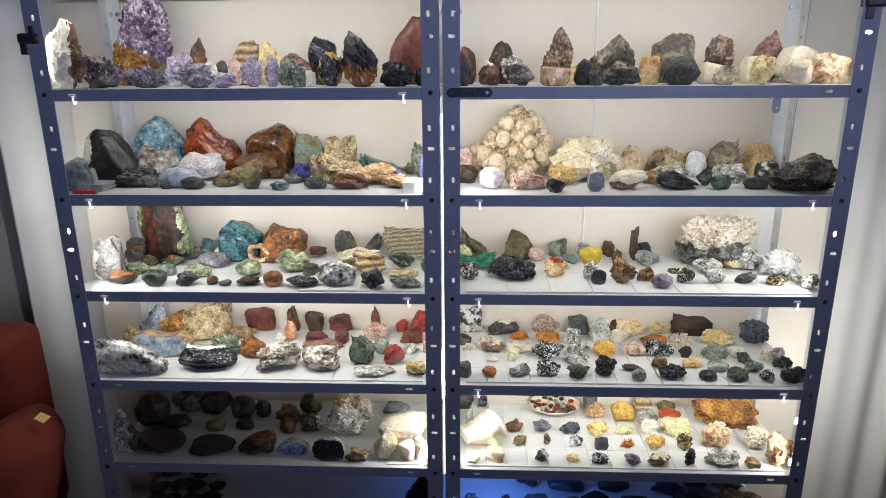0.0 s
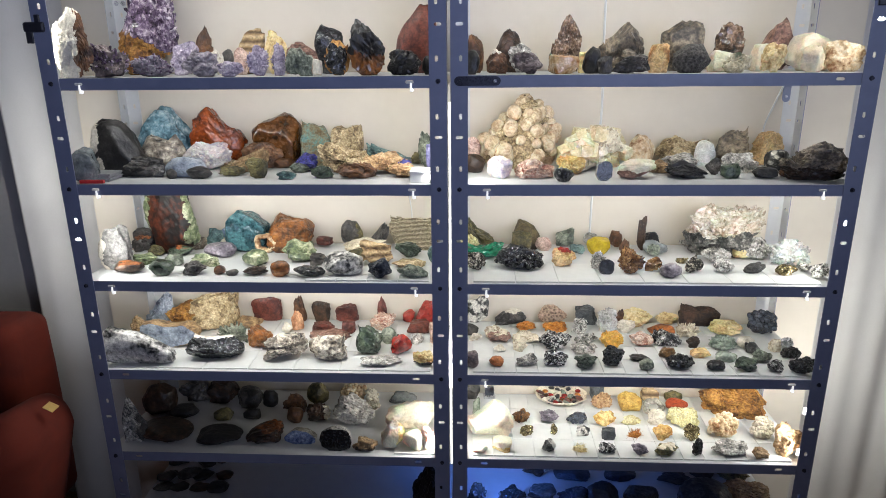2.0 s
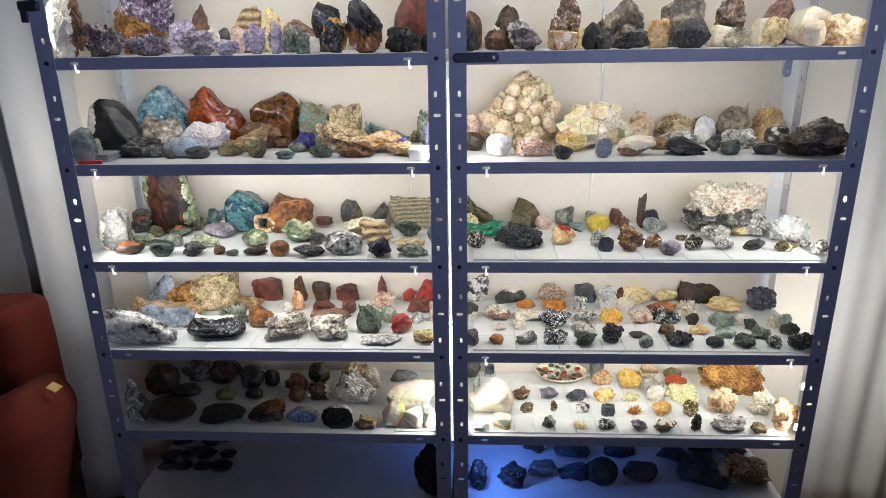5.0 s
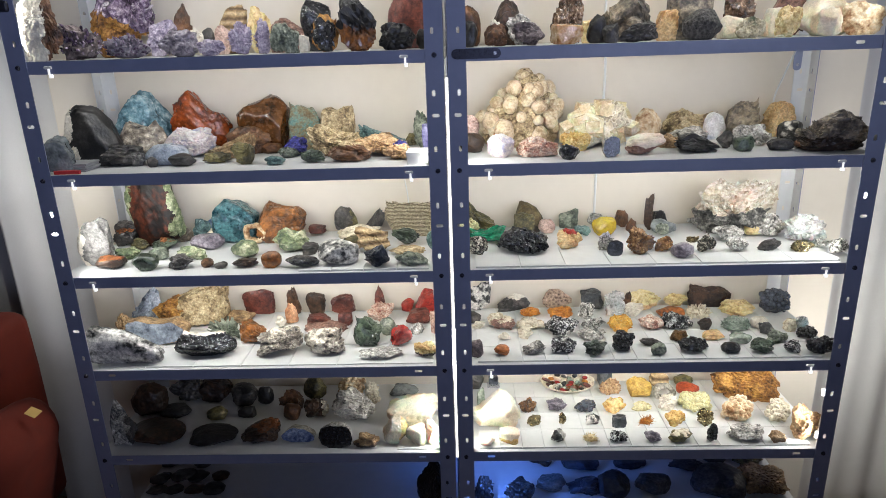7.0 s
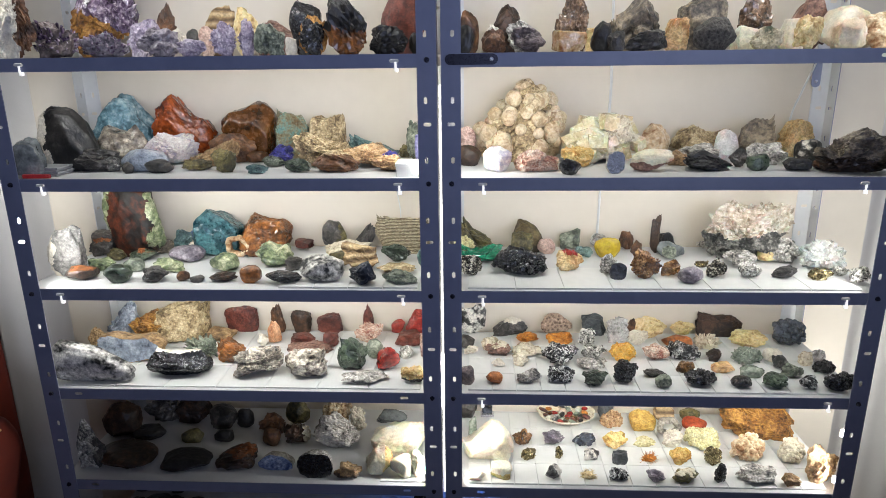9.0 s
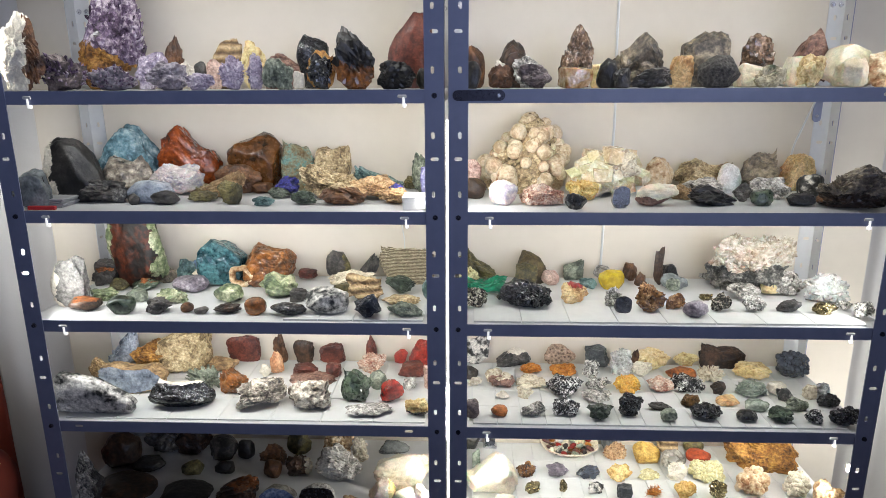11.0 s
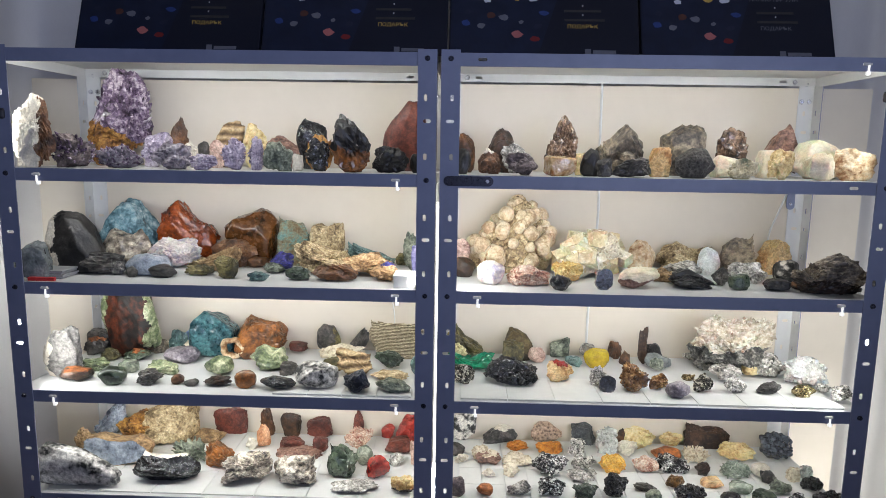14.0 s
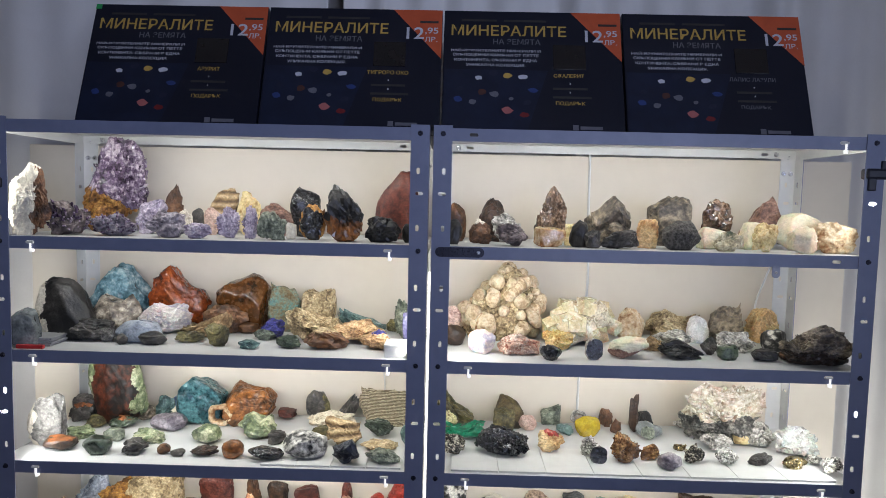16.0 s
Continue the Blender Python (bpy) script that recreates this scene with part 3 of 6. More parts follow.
def fitted(points, w, d, h, flat=0.07):
    """Brings a cloud to the size w by d by h on a level base; flat: the share cut away below."""
    low, high = points.min(0), points.max(0)
    shape = (points - low) / (high - low)
    shape[:, 2] = ((shape[:, 2] - flat) / (1 - flat)).clip(0, 1)
    return (shape - (0.5, 0.5, 0)) * (w, d, h)


def crested(shapes, w, h, crest):
    """Brings the skyline of a stone to the heights of crest, given at even steps across its width."""
    cells = 26
    skyline = np.full(cells, 0.08 * h)
    for s in shapes:
        np.maximum.at(skyline, ((s[:, 0] / w + 0.5) * cells).astype(int).clip(0, cells - 1), s[:, 2])
    skyline = np.convolve(np.pad(skyline, 2, mode="edge"), (0.1, 0.2, 0.4, 0.2, 0.1), mode="valid")
    middles = (np.arange(cells) + 0.5) / cells - 0.5
    wanted = h * np.interp(middles, np.linspace(-0.5, 0.5, len(crest)), crest)
    grow = (wanted / skyline).clip(0.3, 2.6)
    shapes = [np.c_[0.5 * w * np.sign(s[:, 0]) * (2 * np.abs(s[:, 0]) / w).clip(0, 1) ** 0.82, s[:, 1:]] for s in shapes]
    return [s * np.c_[np.ones((len(s), 2)), np.interp(s[:, 0] / w, middles, grow)] for s in shapes]


def sloped(shapes, w, h, apex):
    """Lets the height fall away on both sides of a crest; apex: where it stands across the width, and how steeply it falls."""
    if not apex:
        return shapes
    if len(apex) > 2:
        return crested(shapes, w, h, apex)
    at, slope = apex
    shapes = [s * np.c_[np.ones((len(s), 2)), (1 - 0.85 * slope * (np.abs(s[:, 0] / w - at) - 0.13).clip(0, 1)).clip(0.3, 1)] for s in shapes]
    tall = h / max(s[:, 2].max() for s in shapes)
    return [s * (1, 1, tall) for s in shapes]


def specimen(form, name, level, x, y, w, d, h, seed, mat, label, mat2=None, mode="face", lift=0.0, apex=None):
    polished = form == "dome" or mat.endswith(("glass", "gloss", "agate"))
    if apex and len(apex) > 2 and form in ("peak", "shard"):
        form = "crag"
    body, faces = rough_body(form, seed, max(w, h), polished)
    shape, = sloped([fitted(body, w, d, h)], w, h, apex)
    kinds = None
    if mat2:
        mids = shape[faces].mean(axis=1)
        mottle = 0.16 * fractal(mids / w * 2.2, seed + 7, 1.6)
        if mode == "top":
            second = mids[:, 2] / h + mottle > 0.80
        elif mode == "low":
            second = mids[:, 2] / h + mottle < 0.36
        elif mode == "rim":
            second = (mids[:, 2] / h + 0.4 * mottle > 0.95) & (np.abs(mids[:, 1]) < 0.3 * d)
        elif mode == "flanks":
            second = np.abs(mids[:, 0] / w) + mottle > 0.33
        elif mode == "left":
            second = mids[:, 0] / w + mottle < -0.22
        elif mode == "side":
            second = mids[:, 0] / w + mottle > 0.24
        else:
            edge = np.abs(body[:, 1] - (-0.38 + 0.25 * (body[:, 2] + 1) / 2)) < 1e-4 if form == "cut" else shape[:, 1] < -0.1 * d
            second = edge[faces].all(axis=1)
            if form == "slab":
                second &= (np.hypot(mids[:, 0] / w, mids[:, 2] / h - 0.5) + 0.3 * mottle) < 0.44
        kinds = second.astype(int)
    return settle(name, level, x, y, label, lift, shape, faces, [MINERALS[mat]] + ([MINERALS[mat2]] if mat2 else []), kinds, polished)


def cluster(kind, name, level, x, y, w, d, h, seed, mat, label, mat2=None, mode="face", lift=0.0, apex=None):
    """A body of rock with crystals grown over its front and top."""
    rng = np.random.default_rng(seed + 1000)
    body, faces = rough_body("dome" if kind == "balls" else "crag", seed, max(w, h))
    body = fitted(body, w, d, h)
    skyline = apex if apex and len(apex) > 2 else None
    if skyline:
        body = crested([body], w, h, skyline)[0] * 0.94
        apex = None
    count, least, most = CLUSTER[kind]
    if mode == "geode" and kind == "balls":
        count, least, most = 70, least * 1.2, most * 1.2
    elif mode == "geode":
        count, least, most = int(count * 1.6), least * 0.6, most * 0.6
    elif mode == "large":
        count, least, most = count // 2, least * 2.2, most * 2.2
    elif w > 0.12 and kind != "balls":
        count, least, most = int(count * 1.2), least * 0.75, most * 0.75
    lean, floor_line = dict(geode=(0.5, 0.42), crown=(0.0, 0.44)).get(mode, (0.0, 0.0))
    open_side = np.flatnonzero((body[:, 2] > 0.16 * h) & (body[:, 2] / h + lean * body[:, 0] / w > floor_line) & (body[:, 1] < 0.3 * d))
    middle, grown, spans = np.array([0, 0.1 * d, 0.3 * h]), [], []
    span = (w * h * min(w, d)) ** (1 / 3)
    for at in rng.choice(open_side, count):
        way = Vector((body[at] - middle) / (w, d, h)) + Vector(rng.normal(scale=0.16, size=3)) + Vector((0, 0, 0.12))
        turn = np.array(way.to_track_quat("Z", "Y").to_matrix()) @ np.array(Euler((0, 0, rng.uniform(0, 6))).to_matrix())
        if kind == "cubes":
            turn = np.array(Euler(rng.uniform(0, 6, 3)).to_matrix())
        verts, sides = crystal(kind, rng)
        grown.append((verts * span * rng.uniform(least, most)) @ turn.T + body[at] * 0.94)
        spans.append(sides)
    both = np.vstack([body, *grown])
    low, high = both.min(0), both.max(0)
    low[2] = 0
    scale = np.array([w, d, h]) / (high - low)
    if skyline:
        scale[:2] = 1.0
    shift = np.array([(low[0] + high[0]) / 2, (low[1] + high[1]) / 2, 0])
    body, grown = (body - shift) * scale, [(g - shift) * scale for g in grown]
    body, *grown = sloped([body, *grown], w, h, apex)
    for g in grown:
        g[:, 2] = g[:, 2].clip(0.0004, None)
    crust = None
    if mode in ("geode", "crown"):
        mids = body[faces].mean(axis=1)
        crust = (mids[:, 2] / h + lean * mids[:, 0] / w + 0.16 * fractal(mids / w * 2.2, seed + 7, 1.6) > floor_line - 0.02).astype(int)
    ob = settle(name, level, x, y, label, lift, body, faces, [MINERALS[mat], MINERALS[mat2 or mat]], crust)
    if w > 0.11:
        for g, sides in zip(grown, spans):
            mesh_object("nodule" if kind == "balls" else "crystal", g, sides, MINERALS[mat2 or mat], ob, smooth=kind == "balls")
    else:
        base = np.cumsum([0] + [len(g) for g in grown])
        sides = [tuple(b + i for i in side) for b, some in zip(base, spans) for side in some]
        tagged(mesh_object("crystal_crust", np.vstack(grown), sides, MINERALS[mat2 or mat], ob, smooth=kind == "balls"), kind="stuff")
    return ob


def ring(name, level, x, y, w, d, h, seed, mat, label, mat2=None, mode="face", lift=0.0):
    """An upright slice of a hollow geode."""
    rng = np.random.default_rng(seed)
    nu, nv, verts, faces = 40, 14, [], []
    hole, wobble = rng.uniform(0.42, 0.55), rng.uniform(0, 6)
    for i in range(nu):
        a = 2 * math.pi * i / nu
        swell = 1 + 0.10 * math.sin(2 * a + wobble) + 0.07 * math.sin(5 * a + wobble)
        for j in range(nv):
            b = 2 * math.pi * j / nv
            r = (1 + hole) / 2 + (1 - hole) / 2 * math.cos(b)
            grain = 1 + 0.05 * noise.fractal(Vector((3 * math.cos(a), 3 * math.sin(a), 2 * b + seed)), 1, 2, 3)
            verts.append((r * swell * math.cos(a) * grain, 0.5 * math.sin(b), r * swell * math.sin(a) * grain))
    for i in range(nu):
        for j in range(nv):
            faces.append((i * nv + j, i * nv + (j + 1) % nv, (i + 1) % nu * nv + (j + 1) % nv, (i + 1) % nu * nv + j))
    return settle(name, level, x, y, label, lift, fitted(np.array(verts), w, d, h, 0.04), faces, [MINERALS[mat]])


def crag(*a, **k):
    return specimen("crag", *a, **k)


def peak(*a, **k):
    return specimen("peak", *a, **k)


def block(*a, **k):
    return specimen("block", *a, **k)


def dome(*a, **k):
    return specimen("dome", *a, **k)


def shard(*a, **k):
    return specimen("shard", *a, **k)


def slab(*a, **k):
    return specimen("slab", *a, **k)


def cut(*a, **k):
    return specimen("cut", *a, **k)


def points(*a, **k):
    return cluster("points", *a, **k)


def cubes(*a, **k):
    return cluster("cubes", *a, **k)


def balls(*a, **k):
    return cluster("balls", *a, **k)


def blades(*a, **k):
    return cluster("blades", *a, **k)


def needles(*a, **k):
    return cluster("needles", *a, **k)


# ---- specimen plates on the shelves ----
def plate_row(level, x0, x1, y0, y1, columns, rows, thick, label, group):
    dx, dy = (x1 - x0) / columns, (y1 - y0) / rows
    bm = box(-dx / 2 + 0.0006, dx / 2 - 0.0006, -dy / 2 + 0.0006, dy / 2 - 0.0006, 0.0003, thick, 0.0008)
    first = tagged(part("specimen_plate", bm, WHITE_PLASTIC), label, "plate", group)
    rng = random.Random(x0 * 100 + y0)
    for i in range(columns):
        for j in range(rows):
            m = pose(x0 + dx * (i + 0.5), y0 + dy * (j + 0.5), STONE_TOPS[level], 0, 0, rng.uniform(-0.4, 0.4))
            if i + j:
                copy_thing(first, m)
            else:
                first.matrix_world = m


plate_row("C", 0.055, 0.86, 0.010, 0.150, 8, 1, 0.0045, "flat white plastic plate under minerals", "plates on the third shelf")
plate_row("C", -0.350, -0.050, 0.010, 0.120, 4, 1, 0.0045, "flat white plastic plate under minerals", "plates on the third shelf")
plate_row("E", -0.150, -0.012, 0.012, 0.230, 1, 1, 0.0045, "white plastic tray plate under pale calcite pieces", "plates on the fifth shelf")
plate_row("D", 0.055, 0.86, 0.012, 0.325, 15, 4, 0.0045, "small square white plastic plate under a mineral", "plates on the fourth shelf")
plate_row("E", 0.055, 0.86, 0.012, 0.325, 15, 4, 0.0045, "small square white plastic plate under a mineral", "plates on the fifth shelf")
plate_row("D", -0.86, -0.05, 0.012, 0.325, 7, 3, 0.0035, "flat white card plate under the minerals", "cards on the fourth shelf")


# ---- the minerals, shelf by shelf ----
crag("rock", "A", -0.850, 0.033, 0.096, 0.042, 0.155, 1, "white", "jagged white rock with brown side on the white steel shelf", "brown", "side", apex=(.3, .7, .85, 1, .85, .4))
points("crystal_specimen", "A", -0.767, 0.235, 0.166, 0.124, 0.225, 2, "ochre", "purple amethyst crystal cluster on ochre rock", "amethyst", "geode", apex=(.3, .5, .85, 1, .97, .95, .8))
points("crystal_specimen", "A", -0.800, 0.080, 0.108, 0.081, 0.077, 3, "greypurple", "purple amethyst crystal cluster on grey-purple rock", "amethyst", apex=(.8, .9, 1, .75, .7))
points("crystal_specimen", "A", -0.692, 0.080, 0.099, 0.074, 0.053, 4, "lilacgrey", "purple amethyst crystal cluster on lilac-grey rock", "amethyst", "face")
crag("rock", "A", -0.649, 0.170, 0.072, 0.054, 0.080, 5, "lilac", "jagged pale lilac rock on the white steel shelf")
peak("rock", "A", -0.620, 0.220, 0.047, 0.035, 0.111, 6, "brown", "pointed brown rock on the white steel shelf", apex=(.5, .9, 1, .6))
crag("rock", "A", -0.571, 0.070, 0.083, 0.062, 0.059, 7, "lilacgrey", "jagged lilac-grey rock on the white steel shelf")
crag("rock", "A", -0.560, 0.150, 0.039, 0.029, 0.060, 8, "white", "jagged white rock on the white steel shelf")
dome("stone", "A", -0.561, 0.220, 0.030, 0.022, 0.061, 9, "darkgrey", "rounded dark grey stone on the white steel shelf")
crag("rock", "A", -0.495, 0.050, 0.067, 0.050, 0.034, 10, "lilac", "jagged pale lilac rock on the white steel shelf")
dome("stone", "A", -0.513, 0.180, 0.039, 0.029, 0.064, 11, "pink", "rounded pale pink stone on the white steel shelf")
block("rock", "A", -0.504, 0.240, 0.068, 0.051, 0.111, 12, "bandtan", "blocky tan banded rock piece on the white steel shelf", apex=(.6, .9, 1, .9))
points("crystal_specimen", "A", -0.442, 0.090, 0.052, 0.039, 0.069, 13, "lilac", "pale purple amethyst crystal cluster on lilac rock")
crag("rock", "A", -0.430, 0.200, 0.072, 0.054, 0.104, 14, "creamyellow", "jagged cream-yellow rock on the white steel shelf")
points("crystal_specimen", "A", -0.394, 0.080, 0.038, 0.028, 0.074, 15, "lilac", "pale purple amethyst crystal cluster on lilac rock")
block("rock", "A", -0.367, 0.220, 0.093, 0.070, 0.077, 16, "pinkbrown", "blocky pinkish brown rock piece on the white steel shelf")
crag("rock", "A", -0.339, 0.060, 0.059, 0.044, 0.062, 17, "greengrey", "jagged green-grey rock on the white steel shelf")
block("rock", "A", -0.308, 0.100, 0.023, 0.018, 0.037, 18, "white", "blocky white rock piece on the white steel shelf")
dome("stone", "A", -0.302, 0.210, 0.070, 0.052, 0.115, 19, "blackgloss", "rounded glossy black stone on the white steel shelf", apex=(.7, 1, .95, .9, .8))
crag("rock", "A", -0.261, 0.100, 0.061, 0.046, 0.076, 20, "ochre", "jagged ochre rock with glossy black parts", "blackgloss", "face", apex=(.6, 1, .95, .7))
crag("rock", "A", -0.186, 0.070, 0.084, 0.062, 0.116, 21, "black", "jagged black rock with rust-brown base", "rustbrown", "low", apex=(.5, 1, .95, .85, .7, .5))
crag("rock", "A", -0.103, 0.070, 0.080, 0.060, 0.057, 22, "black", "jagged black rock on the white steel shelf")
dome("stone", "A", -0.085, 0.200, 0.099, 0.074, 0.158, 23, "redbrown", "rounded red-brown stone on the white steel shelf", apex=(.5, .7, .85, 1, 1, .95))
dome("stone", "A", -0.050, 0.080, 0.028, 0.021, 0.041, 24, "black", "rounded black stone on the white steel shelf")
dome("stone", "A", 0.054, 0.180, 0.047, 0.035, 0.089, 25, "brown", "rounded brown stone on the white steel shelf")
dome("stone", "A", 0.050, 0.070, 0.036, 0.027, 0.054, 26, "black", "rounded black stone on the white steel shelf")
peak("rock", "A", 0.140, 0.210, 0.078, 0.058, 0.104, 27, "darkbrown", "pointed dark brown rock on the white steel shelf", apex=(.3, .8, 1, .8, .3))
crag("rock", "A", 0.107, 0.100, 0.052, 0.039, 0.055, 28, "brown", "jagged brown rock with white top on the white steel shelf", "white", "top")
crag("rock", "A", 0.169, 0.190, 0.071, 0.053, 0.069, 29, "whitegrey", "jagged white and grey rock on the white steel shelf")
crag("rock", "A", 0.172, 0.060, 0.070, 0.053, 0.049, 30, "greypurple", "jagged grey-purple rock on the white steel shelf")
peak("rock", "A", 0.281, 0.200, 0.062, 0.047, 0.133, 31, "smoky", "pointed smoky brown rock on the white steel shelf", apex=(.5, .9, 1, .8, .6))
crag("rock", "A", 0.250, 0.130, 0.046, 0.035, 0.078, 32, "smoky", "jagged smoky brown rock on the white steel shelf")
block("rock", "A", 0.254, 0.070, 0.066, 0.049, 0.042, 33, "amberglass", "blocky clear amber rock piece on the white steel shelf")
block("rock", "A", 0.310, 0.120, 0.033, 0.025, 0.049, 34, "creamyellow", "blocky cream-yellow rock piece on the white steel shelf")
dome("stone", "A", 0.317, 0.070, 0.043, 0.033, 0.058, 35, "black", "rounded black stone on the white steel shelf")
crag("rock", "A", 0.404, 0.180, 0.110, 0.083, 0.113, 36, "greytan", "jagged grey and tan rock on the white steel shelf", apex=(.5, .6, .85, 1, .7, .5))
shard("rock_shard", "A", 0.342, 0.050, 0.035, 0.021, 0.038, 37, "darkgrey", "low flat dark grey rock shard on the white steel shelf")
shard("rock_shard", "A", 0.401, 0.060, 0.085, 0.051, 0.041, 38, "darkgrey", "low flat dark grey rock shard on the white steel shelf")
block("rock", "A", 0.467, 0.100, 0.051, 0.038, 0.063, 39, "paleorange", "blocky pale orange rock piece on the white steel shelf")
block("rock", "A", 0.545, 0.200, 0.099, 0.074, 0.114, 40, "greytan", "blocky grey and tan rock piece on the white steel shelf", apex=(.75, .8, 1, .98, .95))
dome("stone", "A", 0.533, 0.070, 0.087, 0.065, 0.062, 41, "pitted", "rounded dark grey pitted stone on the white steel shelf")
crag("rock", "A", 0.660, 0.210, 0.080, 0.060, 0.110, 42, "smoky", "jagged smoky brown rock on the white steel shelf", apex=(.5, .9, 1, .9, .6))
block("rock", "A", 0.628, 0.130, 0.070, 0.053, 0.048, 43, "calciteglass", "blocky creamy white calcite rock piece on the white steel shelf")
shard("rock_shard", "A", 0.624, 0.050, 0.063, 0.038, 0.043, 44, "creamgreen", "low flat cream and green rock shard")
peak("rock", "A", 0.775, 0.220, 0.112, 0.084, 0.115, 45, "pinkbrown", "pointed pinkish brown rock on the white steel shelf", apex=(.2, .5, .9, 1, .6, .3))
block("rock", "A", 0.708, 0.130, 0.054, 0.041, 0.061, 46, "calciteglass", "blocky creamy white calcite rock piece on the white steel shelf")
crag("rock", "A", 0.708, 0.060, 0.057, 0.043, 0.064, 47, "creamyellow", "jagged cream-yellow rock on the white steel shelf")
dome("stone", "A", 0.824, 0.150, 0.107, 0.080, 0.084, 48, "calciteglass", "rounded creamy white calcite stone on the white steel shelf", apex=(.5, .9, 1, .9, .8, .7))
crag("rock", "A", 0.777, 0.050, 0.057, 0.042, 0.057, 49, "calciteglass", "jagged creamy white calcite rock on the white steel shelf")
block("rock", "A", 0.859, 0.076, 0.078, 0.059, 0.067, 50, "rustcream", "blocky rust and cream rock piece on the white steel shelf")
block("rock", "B", -0.864, 0.032, 0.068, 0.045, 0.081, 51, "greyglass", "blocky glassy grey rock piece on the white steel shelf", apex=(.6, .9, 1, .95, .5))
dome("cut_stone", "B", -0.828, 0.120, 0.136, 0.068, 0.138, 52, "black", "smooth black stone with a cream crystal edge", "white", "left", apex=(.45, .9, 1, 1, .95, .7, .35))
shard("rock_shard", "B", -0.868, 0.156, 0.059, 0.036, 0.045, 53, "brown", "low flat brown rock shard with white top", "white", "top")
peak("rock", "B", -0.774, 0.265, 0.154, 0.115, 0.159, 54, "blueglass", "pointed glassy blue rock on the white steel shelf", apex=(.35, .5, .85, 1, .95, .7, .45))
crag("rock", "B", -0.747, 0.205, 0.116, 0.087, 0.091, 55, "greyagate", "jagged grey agate rock on the white steel shelf", apex=(.6, 1, .9, .8, .95, .6))
peak("rock", "B", -0.623, 0.270, 0.141, 0.105, 0.157, 56, "orangeglass", "pointed glassy orange rock on the white steel shelf", apex=(.7, .85, 1, .8, .65, .6, .4))
crag("rock", "B", -0.753, 0.111, 0.102, 0.075, 0.050, 57, "darkgrey", "jagged dark grey rock on the white steel shelf", apex=(.9, 1, .95, .85, .7))
crag("rock", "B", -0.717, 0.095, 0.040, 0.030, 0.032, 58, "grey", "jagged grey rock on the white steel shelf")
shard("rock_shard", "B", -0.635, 0.200, 0.133, 0.080, 0.073, 59, "whitelilac", "low flat white-lilac rock shard on the white steel shelf", apex=(.3, .8, 1, .95, .9, .7))
dome("stone", "B", -0.650, 0.115, 0.105, 0.078, 0.049, 60, "bluegrey", "rounded blue-grey stone on the white steel shelf", apex=(.6, .9, 1, .8, .5))
dome("stone", "B", -0.673, 0.073, 0.024, 0.018, 0.024, 61, "darkgrey", "rounded dark grey stone on the white steel shelf")
dome("stone", "B", -0.607, 0.082, 0.059, 0.043, 0.028, 62, "darkgrey", "rounded dark grey stone on the white steel shelf")
crag("rock", "B", -0.607, 0.236, 0.097, 0.072, 0.024, 63, "tancream", "jagged tan and cream rock on the white steel shelf")
shard("rock_shard", "B", -0.541, 0.115, 0.069, 0.041, 0.024, 64, "olive", "low flat olive rock shard on the white steel shelf")
shard("rock_shard", "B", -0.516, 0.170, 0.101, 0.061, 0.059, 65, "tan", "low flat tan rock shard on the white steel shelf", apex=(.3, .5, .7, .9, 1))
shard("rock_shard", "B", -0.493, 0.220, 0.107, 0.064, 0.069, 66, "brown", "low flat brown rock shard on the white steel shelf")
block("rock", "B", -0.471, 0.280, 0.126, 0.094, 0.135, 67, "brownglass", "blocky glassy brown rock piece on the white steel shelf", apex=(.7, .85, .9, 1, .98, .8))
peak("rock", "B", -0.466, 0.090, 0.058, 0.043, 0.048, 68, "olive", "pointed olive rock on the white steel shelf", apex=(.8, 1, .9, .8))
dome("stone", "B", -0.446, 0.230, 0.057, 0.042, 0.026, 69, "brown", "rounded brown stone on the white steel shelf")
block("rock", "B", -0.364, 0.280, 0.083, 0.062, 0.107, 70, "tealochre", "blocky teal and ochre rock piece on the white steel shelf", apex=(.8, 1, .98, .95, .7))
block("rock", "B", -0.282, 0.280, 0.083, 0.062, 0.100, 71, "tancream", "blocky tan and cream rock piece on the white steel shelf", apex=(.9, 1, .95, 1, .95))
crag("rock", "B", -0.368, 0.180, 0.058, 0.043, 0.047, 72, "azurite", "jagged deep blue rock on the white steel shelf")
crag("rock", "B", -0.267, 0.170, 0.135, 0.101, 0.076, 73, "tancream", "jagged tan and cream rock on the white steel shelf", apex=(.9, 1, .8, .7, .6))
crag("rock", "B", -0.391, 0.068, 0.046, 0.035, 0.020, 74, "teal", "jagged teal rock on the white steel shelf")
crag("rock", "B", -0.383, 0.159, 0.050, 0.037, 0.025, 75, "greengrey", "jagged green-grey rock on the white steel shelf")
crag("rock", "B", -0.308, 0.082, 0.056, 0.042, 0.029, 76, "darkgreen", "jagged dark green rock on the white steel shelf")
crag("rock", "B", -0.223, 0.094, 0.099, 0.073, 0.045, 77, "brown", "jagged brown rock with tan and cream top", "tancream", "top", apex=(.5, .9, 1, .8, .4))
shard("rock_shard", "B", -0.174, 0.280, 0.124, 0.074, 0.054, 78, "teal", "low flat teal rock shard on the white steel shelf", apex=(.9, 1, .75, .6, .5, .3))
crag("rock", "B", -0.162, 0.160, 0.124, 0.093, 0.051, 79, "tanorange", "jagged tan and orange rock on the white steel shelf")
crag("rock", "B", -0.116, 0.094, 0.073, 0.054, 0.044, 80, "tanorange", "jagged tan and orange rock with deep blue top", "azurite", "top")
crag("rock", "B", -0.063, 0.210, 0.050, 0.038, 0.097, 81, "greengrey", "jagged green-grey rock on the white steel shelf")
